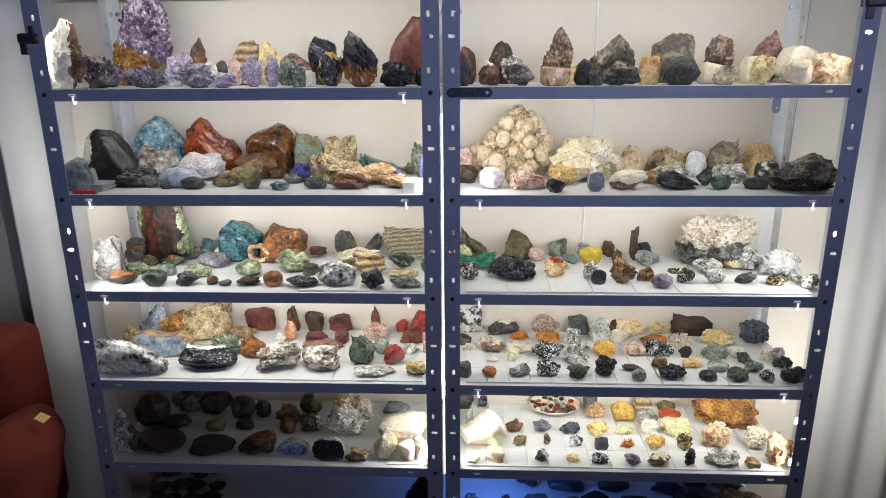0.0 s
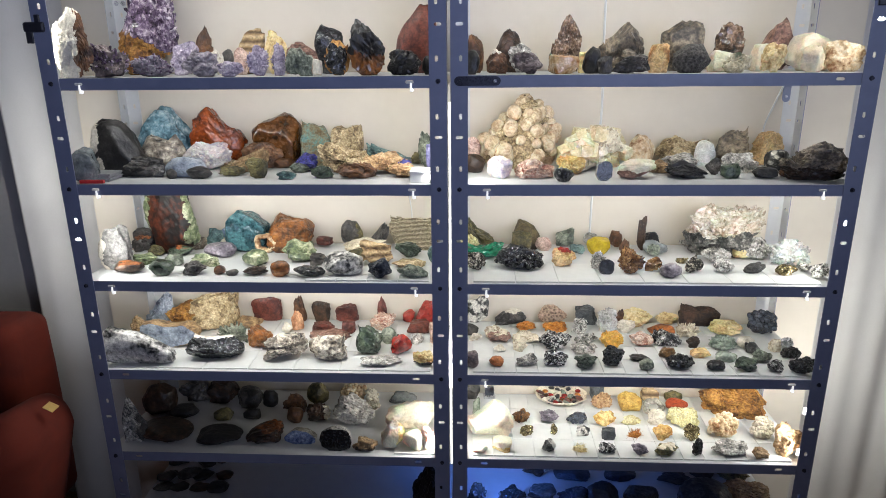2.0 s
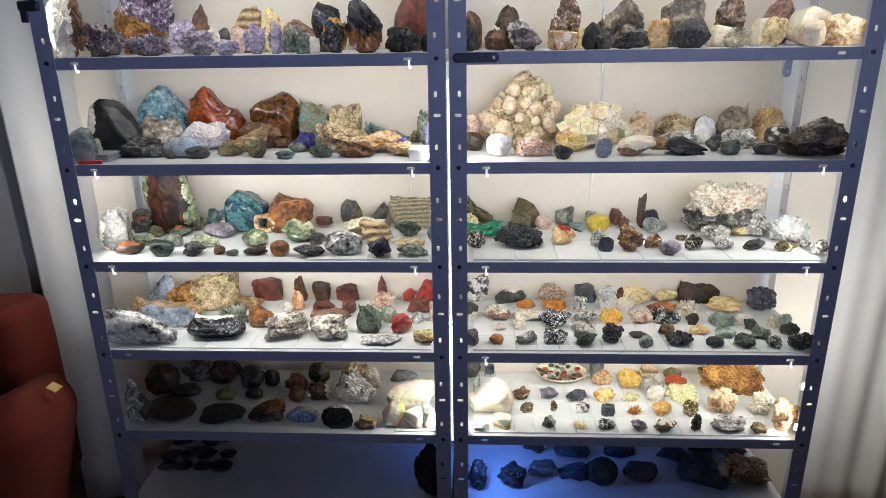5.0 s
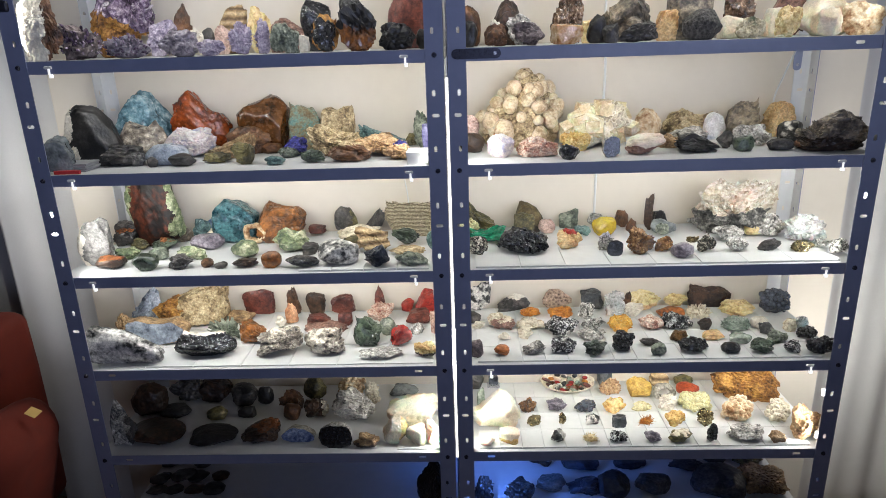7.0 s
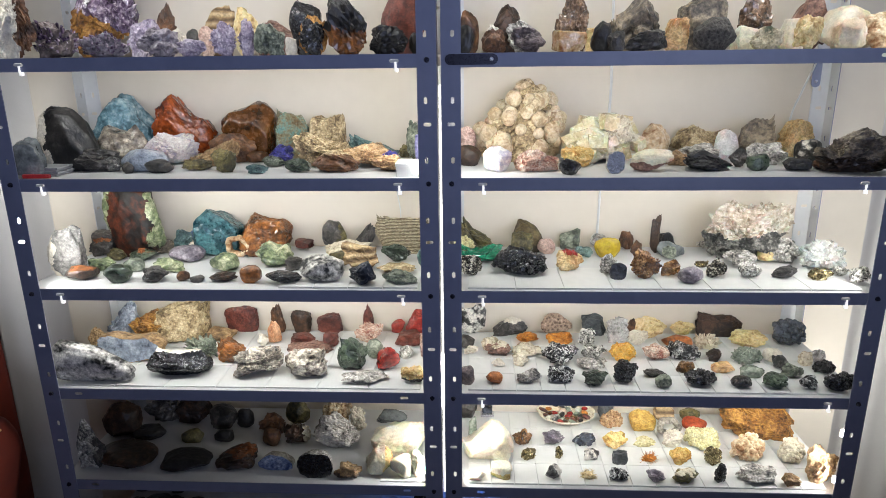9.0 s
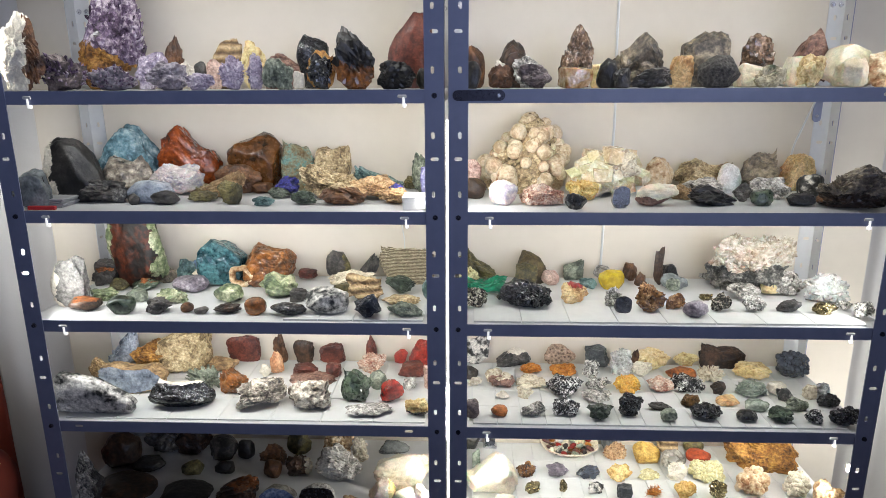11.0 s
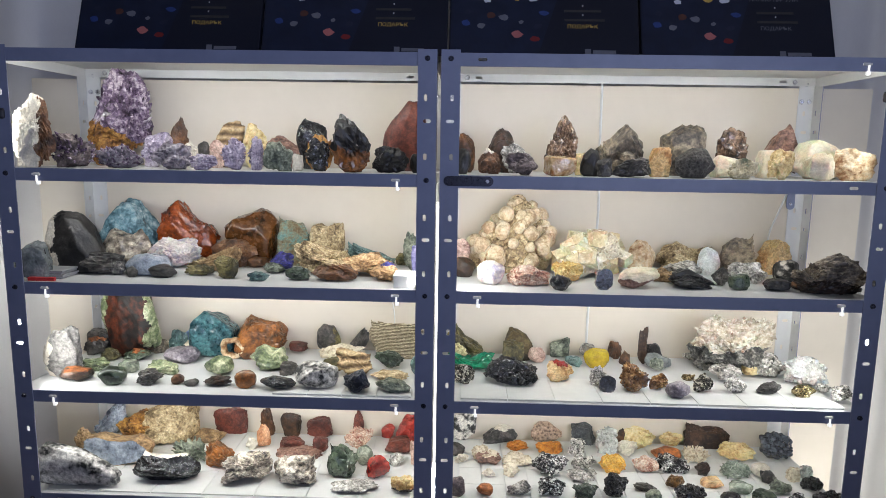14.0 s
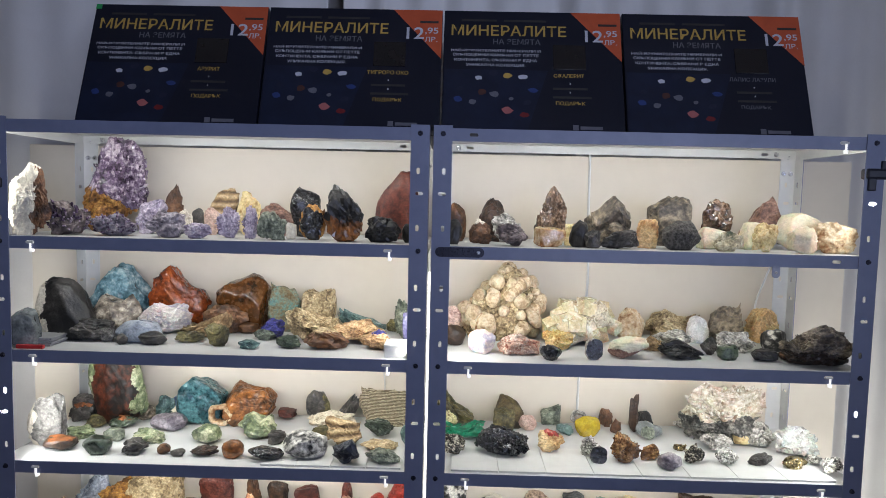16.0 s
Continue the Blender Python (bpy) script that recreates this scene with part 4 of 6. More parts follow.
block("rock", "B", -0.052, 0.182, 0.028, 0.021, 0.068, 82, "lilacglass", "blocky glassy lilac rock piece on the white steel shelf")
crag("rock", "B", -0.092, 0.294, 0.046, 0.034, 0.031, 83, "olive", "jagged olive rock on the white steel shelf")
dome("stone", "B", 0.048, 0.230, 0.048, 0.036, 0.079, 84, "pink", "rounded pale pink stone on the white steel shelf")
dome("stone", "B", 0.054, 0.164, 0.059, 0.044, 0.045, 85, "darkbrown", "rounded dark brown stone on the white steel shelf")
balls("mineral_specimen", "B", 0.170, 0.250, 0.197, 0.140, 0.182, 86, "tancream", "knobbly cream mineral cluster on tan and cream rock", "nodule", "face", apex=(.25, .45, .6, .7, .95, 1, .9, .75, .5))
peak("rock", "B", 0.122, 0.190, 0.036, 0.027, 0.069, 87, "rustcream", "pointed rust and cream rock on the white steel shelf")
dome("stone", "B", 0.116, 0.086, 0.061, 0.045, 0.053, 88, "whitelilac", "rounded white-lilac stone on the white steel shelf")
crag("rock", "B", 0.198, 0.089, 0.097, 0.071, 0.047, 89, "redwhite", "jagged red and white rock on the white steel shelf")
crag("rock", "B", 0.262, 0.040, 0.047, 0.035, 0.033, 90, "blackgloss", "jagged glossy black rock on the white steel shelf")
points("crystal_specimen", "B", 0.290, 0.133, 0.070, 0.052, 0.047, 91, "amber", "amber crystal cluster on the white steel shelf")
cubes("crystal_specimen", "B", 0.358, 0.210, 0.174, 0.130, 0.108, 92, "cream", "cream quartz cluster of small cubic crystals on cream rock", "quartzcream", "large", apex=(.3, .6, .75, .9, 1, 1, .95, .6))
dome("stone", "B", 0.487, 0.260, 0.068, 0.051, 0.080, 93, "rustcream", "rounded rust and cream stone on the white steel shelf", apex=(.7, 1, .95, .6))
cut("cut_stone", "B", 0.354, 0.055, 0.039, 0.019, 0.045, 94, "greyrim", "grey stone with a polished cut face", "blackgloss", "face")
shard("rock_shard", "B", 0.435, 0.083, 0.091, 0.054, 0.045, 95, "calciteglass", "low flat creamy white calcite rock shard with pinkish brown base", "pinkbrown", "low")
shard("rock_shard", "B", 0.505, 0.150, 0.054, 0.032, 0.034, 96, "tan", "low flat tan rock shard on the white steel shelf")
shard("rock_shard", "B", 0.598, 0.290, 0.137, 0.082, 0.073, 97, "tancream", "low flat tan and cream rock shard", apex=(.4, .8, 1, .8, .8, .9))
crag("rock", "B", 0.559, 0.170, 0.102, 0.076, 0.044, 98, "whitegrey", "jagged white and grey rock on the white steel shelf")
dome("stone", "B", 0.645, 0.250, 0.052, 0.039, 0.066, 99, "snow", "rounded snow-white stone on the white steel shelf")
crag("rock", "B", 0.550, 0.095, 0.101, 0.075, 0.042, 100, "black", "jagged black rock on the white steel shelf", apex=(.6, .8, 1, .8, .5, .3))
peak("rock", "B", 0.715, 0.270, 0.085, 0.064, 0.089, 101, "greytan", "pointed grey and tan rock on the white steel shelf", apex=(.4, .9, 1, .95, .9))
crag("rock", "B", 0.625, 0.127, 0.040, 0.030, 0.041, 102, "darkgrey", "jagged dark grey rock on the white steel shelf")
dome("stone", "B", 0.649, 0.083, 0.044, 0.032, 0.034, 103, "darkgreen", "rounded dark green stone on the white steel shelf")
crag("rock", "B", 0.700, 0.170, 0.087, 0.065, 0.047, 104, "whitegrey", "jagged white and grey rock on the white steel shelf")
block("rock", "B", 0.728, 0.084, 0.055, 0.041, 0.024, 105, "black", "blocky black rock piece on the white steel shelf")
peak("rock", "B", 0.813, 0.270, 0.084, 0.063, 0.089, 106, "paleorange", "pointed pale orange rock on the white steel shelf", apex=(.4, .9, 1, .9, .5))
dome("stone", "B", 0.796, 0.179, 0.057, 0.042, 0.052, 107, "zebra", "rounded black and white stone on the white steel shelf")
crag("rock", "B", 0.821, 0.043, 0.153, 0.069, 0.089, 108, "greytan", "jagged grey-tan crumbly rock with a dark base", "blackbrown", "low", apex=(.5, .7, .9, 1, .95, .8, .6))
dome("stone", "B", 0.804, 0.093, 0.070, 0.052, 0.024, 109, "brown", "rounded brown stone on the white steel shelf")
shard("rock_shard", "B", 0.861, 0.061, 0.075, 0.044, 0.021, 110, "darkgrey", "low flat dark grey rock shard on the white steel shelf")
crag("rock", "C", -0.772, 0.260, 0.145, 0.109, 0.176, 111, "mossagate", "dark rust and black stone with pale green sides", "greenbanded", "flanks", apex=(.9, 1, 1, .95, .6))
slab("stone_slab", "C", -0.855, 0.092, 0.086, 0.026, 0.119, 112, "grey", "upright grey stone slab with a white crust on one edge", "white", "left", apex=(.5, .85, .9, 1, .8))
block("rock", "C", -0.867, 0.278, 0.062, 0.047, 0.061, 113, "darkgrey", "blocky dark grey rock piece on the white steel shelf")
shard("rock_shard", "C", -0.866, 0.248, 0.065, 0.029, 0.046, 114, "darkgrey", "low flat dark grey rock shard with rust top", "rust", "top")
crag("rock", "C", -0.816, 0.302, 0.073, 0.054, 0.026, 115, "teal", "jagged teal rock on the white steel shelf")
peak("rock", "C", -0.722, 0.278, 0.057, 0.042, 0.035, 116, "greytan", "pointed grey and tan rock on the white steel shelf")
crag("rock", "C", -0.676, 0.295, 0.049, 0.037, 0.058, 117, "teal", "jagged teal rock on the white steel shelf")
block("rock", "C", -0.577, 0.280, 0.119, 0.089, 0.112, 118, "tealdark", "blocky deep teal rock piece on the white steel shelf", apex=(.5, .85, 1, .95, .8, .6))
slab("stone_slab", "C", -0.644, 0.322, 0.079, 0.024, 0.051, 119, "blueagate", "upright blue banded agate stone slab on the white steel shelf", apex=(.4, .9, 1, .8, .4))
shard("rock_shard", "C", -0.630, 0.300, 0.093, 0.055, 0.027, 120, "cream", "low flat cream rock shard on the white steel shelf")
ring("geode_slice", "C", -0.514, 0.246, 0.066, 0.023, 0.055, 121, "rustcream", "rust and cream geode slice with a hollow centre")
block("rock", "C", -0.452, 0.280, 0.127, 0.095, 0.097, 122, "rustbrown", "blocky rust-brown rock piece on the white steel shelf", apex=(.7, 1, .95, .9, .9, .7))
peak("rock", "C", -0.813, 0.215, 0.052, 0.039, 0.028, 123, "olive", "pointed olive rock on the white steel shelf")
shard("rock_shard", "C", -0.747, 0.216, 0.071, 0.042, 0.029, 124, "darkgreen", "low flat dark green rock shard with rust top", "rust", "top")
dome("stone", "C", -0.632, 0.211, 0.086, 0.064, 0.035, 125, "lilacgrey", "rounded lilac-grey stone on the white steel shelf")
crag("rock", "C", -0.807, 0.139, 0.072, 0.053, 0.027, 126, "greenbanded", "jagged green and white rock on the white steel shelf")
dome("stone", "C", -0.722, 0.130, 0.048, 0.036, 0.030, 127, "greengrey", "rounded green-grey stone on the white steel shelf")
crag("rock", "C", -0.637, 0.125, 0.072, 0.053, 0.034, 128, "greenbanded", "jagged green and white rock on the white steel shelf")
dome("stone", "C", -0.814, 0.072, 0.071, 0.052, 0.029, 129, "darkbrown", "rounded dark brown stone with rust top", "rust", "top")
dome("stone", "C", -0.719, 0.055, 0.059, 0.044, 0.037, 130, "darkgreen", "rounded dark green stone on the white steel shelf")
crag("rock", "C", -0.637, 0.059, 0.061, 0.045, 0.032, 131, "darkgrey", "jagged dark grey rock on the white steel shelf")
dome("stone", "C", -0.575, 0.060, 0.029, 0.021, 0.022, 132, "brown", "rounded brown stone on the white steel shelf")
dome("stone", "C", -0.541, 0.052, 0.031, 0.023, 0.015, 133, "darkgrey", "rounded dark grey stone on the white steel shelf")
dome("stone", "C", -0.508, 0.132, 0.068, 0.051, 0.042, 134, "greenbanded", "rounded green and white stone on the white steel shelf")
shard("rock_shard", "C", -0.484, 0.059, 0.063, 0.037, 0.020, 135, "darkbrown", "low flat dark brown rock shard on the white steel shelf")
dome("stone", "C", -0.420, 0.054, 0.048, 0.036, 0.038, 136, "rustbrown", "rounded rust-brown stone on the white steel shelf")
peak("rock", "C", -0.408, 0.180, 0.099, 0.073, 0.054, 137, "greenbanded", "pointed green and white rock on the white steel shelf", apex=(.4, .8, 1, .7, .9, .3))
shard("rock_shard", "C", -0.347, 0.043, 0.081, 0.048, 0.024, 138, "blackgloss", "low flat glossy black rock shard on a small white plate", lift=0.0045)
block("rock", "C", -0.342, 0.122, 0.042, 0.032, 0.030, 139, "darkgrey", "blocky dark grey rock piece on a small white plate", lift=0.0045)
dome("stone", "C", -0.264, 0.063, 0.097, 0.072, 0.054, 140, "zebralight", "rounded black and white stone on a small white plate", lift=0.0045)
block("rock", "C", -0.365, 0.300, 0.045, 0.034, 0.025, 141, "redbrown", "blocky red-brown rock piece on a small white plate", lift=0.0045)
dome("stone", "C", -0.285, 0.300, 0.064, 0.048, 0.083, 142, "darkgrey", "rounded dark grey stone with olive side", "olive", "side", apex=(.7, 1, .9, .6))
dome("stone", "C", -0.287, 0.324, 0.054, 0.028, 0.039, 143, "white", "rounded white stone on the white steel shelf")
peak("rock", "C", -0.210, 0.300, 0.059, 0.044, 0.068, 144, "darkgrey", "pointed dark grey rock on the white steel shelf", apex=(.3, .6, 1, .9))
shard("rock_shard", "C", -0.247, 0.280, 0.127, 0.075, 0.033, 145, "cream", "low flat cream rock shard on the white steel shelf")
peak("rock", "C", -0.194, 0.138, 0.088, 0.065, 0.065, 146, "bandtan", "pointed tan banded rock on a small white plate", lift=0.0045, apex=(.85, 1, .9, .85, .6))
slab("stone_slab", "C", -0.111, 0.289, 0.138, 0.041, 0.090, 147, "gneiss", "upright striped tan stone slab on the white steel shelf", "gneiss", "face", apex=(.95, 1, .98, 1, 1))
peak("rock", "C", -0.172, 0.033, 0.060, 0.045, 0.051, 148, "blueblack", "pointed blue-black rock on a small white plate", lift=0.0045, apex=(.55, .6, .9, 1, .5))
shard("rock_shard", "C", -0.117, 0.198, 0.074, 0.044, 0.043, 149, "darkgreen", "low flat dark green rock shard on a small white plate", lift=0.0045)
crag("rock", "C", -0.107, 0.107, 0.090, 0.066, 0.022, 150, "tancream", "jagged tan and cream rock on a small white plate", lift=0.0045)
shard("rock_shard", "C", -0.093, 0.042, 0.079, 0.047, 0.028, 151, "greengrey", "low flat green-grey rock shard on a small white plate", lift=0.0045)
dome("stone", "C", -0.045, 0.141, 0.036, 0.027, 0.049, 152, "teal", "rounded teal stone on a small white plate", lift=0.0045)
block("rock", "C", -0.244, 0.138, 0.047, 0.031, 0.042, 153, "olive", "blocky olive rock piece on a small white plate", lift=0.0045)
peak("rock", "C", 0.065, 0.290, 0.094, 0.071, 0.079, 154, "olive", "pointed olive rock on the white steel shelf", apex=(.9, 1, .75, .6, .35))
crag("rock", "C", 0.045, 0.250, 0.053, 0.040, 0.056, 155, "sulphur", "jagged pale yellow rock on the white steel shelf")
crag("rock", "C", 0.080, 0.217, 0.116, 0.085, 0.037, 156, "emerald", "jagged bright emerald green rock on a small white plate", lift=0.0045, apex=(.8, .7, .75, 1, .8))
cubes("crystal_specimen", "C", 0.056, 0.097, 0.063, 0.047, 0.047, 157, "pyritedark", "dark glittering cluster of small cubic crystals", lift=0.0045)
dome("stone", "C", 0.201, 0.300, 0.079, 0.059, 0.080, 158, "brownolive", "rounded olive-brown stone on the white steel shelf", apex=(.6, 1, .95, .8, .4))
block("rock", "C", 0.184, 0.250, 0.057, 0.043, 0.060, 159, "olive", "blocky olive rock piece on the white steel shelf")
cubes("crystal_specimen", "C", 0.169, 0.113, 0.134, 0.098, 0.056, 160, "blackgloss", "glossy black cluster of small cubic crystals", lift=0.0045, apex=(.3, .8, 1, .95, .9, .7, .5))
dome("stone", "C", 0.245, 0.282, 0.046, 0.034, 0.038, 161, "pink", "rounded pale pink stone on the white steel shelf")
block("rock", "C", 0.310, 0.323, 0.052, 0.031, 0.050, 162, "greengrey", "blocky green-grey rock piece on the white steel shelf", apex=(.7, .8, .95, 1))
crag("rock", "C", 0.284, 0.136, 0.064, 0.047, 0.049, 163, "paleorange", "jagged pale orange rock with glassy red top", "redglass", "top", lift=0.0045)
crag("rock", "C", 0.335, 0.253, 0.042, 0.032, 0.024, 164, "teal", "jagged teal rock on the white steel shelf")
ring("geode_slice", "C", 0.382, 0.318, 0.047, 0.016, 0.041, 165, "whitegrey", "white and grey geode slice with a hollow centre")
dome("stone", "C", 0.389, 0.250, 0.062, 0.046, 0.048, 166, "sulphurglass", "rounded bright yellow stone on the white steel shelf")
points("crystal_specimen", "C", 0.366, 0.106, 0.044, 0.033, 0.047, 167, "silver", "silvery crystal cluster on a small white plate", lift=0.0045)
cut("cut_stone", "C", 0.377, 0.073, 0.038, 0.019, 0.037, 168, "darkgrey", "dark grey stone with a polished cut face", "blackgloss", "face", lift=0.0045)
shard("rock_shard", "C", 0.450, 0.321, 0.036, 0.021, 0.046, 169, "brown", "low flat brown rock shard on the white steel shelf")
peak("rock", "C", 0.464, 0.273, 0.027, 0.020, 0.037, 170, "brown", "pointed brown rock on the white steel shelf")
block("rock", "C", 0.512, 0.290, 0.024, 0.018, 0.097, 171, "blackbrown", "blocky dark brown-black rock piece on the white steel shelf")
block("rock", "C", 0.552, 0.324, 0.039, 0.028, 0.043, 172, "black", "blocky black rock piece on the white steel shelf")
points("crystal_specimen", "C", 0.439, 0.079, 0.064, 0.047, 0.065, 173, "amberbrown", "amber-brown crystal cluster on a small white plate", lift=0.0045)
crag("rock", "C", 0.529, 0.224, 0.035, 0.026, 0.033, 174, "greengrey", "jagged green-grey rock on a small white plate", lift=0.0045)
shard("rock_shard", "C", 0.541, 0.256, 0.067, 0.040, 0.037, 175, "greyglass", "low flat glassy grey rock shard on the white steel shelf")
points("crystal_specimen", "C", 0.498, 0.097, 0.045, 0.034, 0.038, 176, "amberbrown", "amber-brown crystal cluster on a small white plate", lift=0.0045)
dome("stone", "C", 0.527, 0.050, 0.053, 0.039, 0.036, 177, "lilacgrey", "rounded lilac-grey stone on a small white plate", lift=0.0045)
cubes("crystal_specimen", "C", 0.584, 0.155, 0.031, 0.023, 0.016, 178, "pyrite", "brassy metallic cluster of small cubic crystals", lift=0.0045)
cubes("crystal_specimen", "C", 0.591, 0.085, 0.047, 0.035, 0.042, 179, "pyritedark", "dark glittering cluster of small cubic crystals", lift=0.0045)
crag("rock", "C", 0.656, 0.318, 0.066, 0.040, 0.023, 180, "whitegrey", "jagged white and grey rock on the white steel shelf")
points("crystal_specimen", "C", 0.717, 0.250, 0.229, 0.140, 0.144, 181, "darkbase", "white and smoky quartz crystal cluster on dark rock", "quartz", "crown", apex=(.5, .8, 1, .97, .92, .9, .88, .93, .95, .7))
crag("rock", "C", 0.675, 0.175, 0.075, 0.056, 0.036, 182, "whitegrey", "jagged white and grey rock on a small white plate", lift=0.0045)
dome("stone", "C", 0.750, 0.211, 0.043, 0.032, 0.030, 183, "creamyellow", "rounded cream-yellow stone on a small white plate", lift=0.0045)
balls("mineral_specimen", "C", 0.789, 0.211, 0.072, 0.053, 0.060, 184, "whitegrey", "knobbly white and grey mineral cluster on the white steel shelf")
cubes("crystal_specimen", "C", 0.664, 0.086, 0.051, 0.038, 0.034, 185, "silver", "silvery cluster of small cubic crystals on a small white plate", lift=0.0045)
shard("rock_shard", "C", 0.734, 0.082, 0.051, 0.030, 0.028, 186, "darkgrey", "low flat dark grey rock shard on a small white plate", lift=0.0045)
cubes("crystal_specimen", "C", 0.850, 0.151, 0.096, 0.072, 0.065, 187, "clear", "clear grey-white cluster of small cubic crystals", lift=0.0045)
cubes("crystal_specimen", "C", 0.807, 0.078, 0.053, 0.039, 0.025, 188, "pyrite", "brassy metallic cluster of small cubic crystals", lift=0.0045)
cubes("crystal_specimen", "C", 0.863, 0.100, 0.032, 0.024, 0.022, 189, "silver", "silvery cluster of small cubic crystals on a small white plate", lift=0.0045)
cubes("crystal_specimen", "C", 0.875, 0.056, 0.045, 0.034, 0.036, 190, "silver", "silvery cluster of small cubic crystals on a small white plate", lift=0.0045)
dome("rock", "D", -0.801, 0.034, 0.194, 0.046, 0.097, 191, "zebralight", "lumpy black and white rock on a white card", lift=0.0035, apex=(.7, 1, .95, .9, .85, .7, .5, .3))
crag("rock", "D", -0.880, 0.188, 0.036, 0.027, 0.063, 192, "tan", "jagged tan rock on a white card", lift=0.0035)
peak("rock", "D", -0.856, 0.274, 0.085, 0.063, 0.098, 193, "bluegrey", "pointed blue-grey rock on a white card", lift=0.0035, apex=(.3, .5, .8, 1, .9))
crag("rock", "D", -0.770, 0.270, 0.125, 0.094, 0.073, 194, "ochre", "jagged ochre rock on a white card", lift=0.0035)
block("rock", "D", -0.696, 0.280, 0.142, 0.106, 0.101, 195, "tancream", "blocky tan and cream rock piece on a white card", lift=0.0035, apex=(.7, .85, .95, 1, 1, .9))
cut("cut_stone", "D", -0.769, 0.163, 0.163, 0.080, 0.066, 196, "tan", "tan stone with a polished cut face", "bluegrey", "face", lift=0.0035, apex=(.9, 1, .85, .85, .95, .7))
blades("crystal_specimen", "D", -0.601, 0.158, 0.090, 0.067, 0.057, 197, "greengrey", "green-grey cluster of bladed crystals on a white card", lift=0.0035)
peak("rock", "D", -0.597, 0.268, 0.084, 0.062, 0.034, 198, "tan", "pointed tan rock on a white card", lift=0.0035)
peak("rock", "D", -0.519, 0.141, 0.070, 0.052, 0.056, 199, "rustbrown", "pointed rust-brown rock on a white card", lift=0.0035, apex=(.8, 1, .8, .5))
crag("rock", "D", -0.618, 0.074, 0.151, 0.074, 0.059, 200, "blackgloss", "glossy black stone block with a white crust along its top", "white", "rim", lift=0.0035, apex=(.7, 1, 1, 1, .95, .6))
block("rock", "D", -0.557, 0.324, 0.092, 0.028, 0.076, 201, "redbrown", "blocky red-brown rock piece on a white card", lift=0.0035)
crag("rock", "D", -0.434, 0.082, 0.125, 0.091, 0.066, 202, "agatecrust", "jagged grey agate rock with a cream crust on a white card", lift=0.0035, apex=(.5, .9, 1, .95, .8))
peak("rock", "D", -0.454, 0.314, 0.039, 0.029, 0.083, 203, "brown", "pointed brown rock on a white card", lift=0.0035)
peak("rock", "D", -0.445, 0.252, 0.038, 0.028, 0.060, 204, "peach", "pointed peach rock on a white card", lift=0.0035)
crag("rock", "D", -0.470, 0.230, 0.033, 0.024, 0.035, 205, "white", "jagged white rock on a white card", lift=0.0035)
block("rock", "D", -0.395, 0.324, 0.056, 0.028, 0.062, 206, "darkbrown", "blocky dark brown rock piece on a white card", lift=0.0035)
block("rock", "D", -0.316, 0.319, 0.067, 0.038, 0.055, 207, "redbrown", "blocky red-brown rock piece on a white card", lift=0.0035)
block("rock", "D", -0.371, 0.240, 0.067, 0.050, 0.031, 208, "redbrown", "blocky red-brown rock piece on a white card", lift=0.0035)
block("rock", "D", -0.297, 0.235, 0.040, 0.030, 0.037, 209, "redbrown", "blocky red-brown rock piece on a white card", lift=0.0035)
shard("rock_shard", "D", -0.342, 0.205, 0.117, 0.069, 0.019, 210, "pinkbrown", "low flat pinkish brown rock shard on a white card", lift=0.0035)
crag("rock", "D", -0.322, 0.077, 0.107, 0.079, 0.061, 211, "agatecrust", "jagged grey agate rock with a cream crust on a white card", lift=0.0035, apex=(.6, .9, 1, .95, .7))
peak("rock", "D", -0.213, 0.321, 0.030, 0.022, 0.084, 212, "redbrown", "pointed red-brown rock on a white card", lift=0.0035)
crag("rock", "D", -0.204, 0.268, 0.073, 0.055, 0.046, 213, "redwhite", "jagged red and white rock on a white card", lift=0.0035)
crag("rock", "D", -0.216, 0.112, 0.074, 0.055, 0.076, 214, "darkgreen", "jagged dark green rock on a white card", lift=0.0035, apex=(.7, 1, .8, .5))
dome("stone", "D", -0.174, 0.170, 0.042, 0.031, 0.048, 215, "greengrey", "rounded green-grey stone on a white card", lift=0.0035)
crag("rock", "D", -0.133, 0.107, 0.057, 0.042, 0.056, 216, "redglass", "jagged glassy red rock on a white card", lift=0.0035)
block("rock", "D", -0.134, 0.324, 0.037, 0.027, 0.036, 217, "red", "blocky red rock piece on a white card", lift=0.0035)
block("rock", "D", -0.081, 0.304, 0.059, 0.044, 0.072, 218, "red", "blocky red rock piece on a white card", lift=0.0035)
block("rock", "D", -0.099, 0.248, 0.069, 0.051, 0.037, 219, "redbrown", "blocky red-brown rock piece on a white card", lift=0.0035)
crag("rock", "D", -0.097, 0.172, 0.036, 0.027, 0.031, 220, "whitegrey", "jagged white and grey rock on a white card", lift=0.0035)
block("rock", "D", -0.054, 0.174, 0.020, 0.015, 0.063, 221, "pink", "blocky pale pink rock piece on a white card", lift=0.0035)
shard("rock_shard", "D", -0.178, 0.054, 0.112, 0.066, 0.017, 222, "whitegrey", "low flat white and grey rock shard", lift=0.0035)
crag("rock", "D", -0.068, 0.049, 0.062, 0.046, 0.036, 223, "creamyellow", "jagged cream-yellow rock with dark grey base", "darkgrey", "low", lift=0.0035)
peak("rock", "D", 0.059, 0.324, 0.082, 0.028, 0.079, 224, "zebra", "pointed black and white rock on a small white plate", lift=0.0045, apex=(.9, .8, 1, .95))
crag("rock", "D", 0.163, 0.316, 0.093, 0.044, 0.047, 225, "darkgrey", "jagged dark grey rock with white top", "white", "top", lift=0.0045, apex=(.3, .7, 1, .9, .5))
dome("stone", "D", 0.046, 0.239, 0.048, 0.035, 0.030, 226, "darkgrey", "rounded dark grey stone on a small white plate", lift=0.0045)
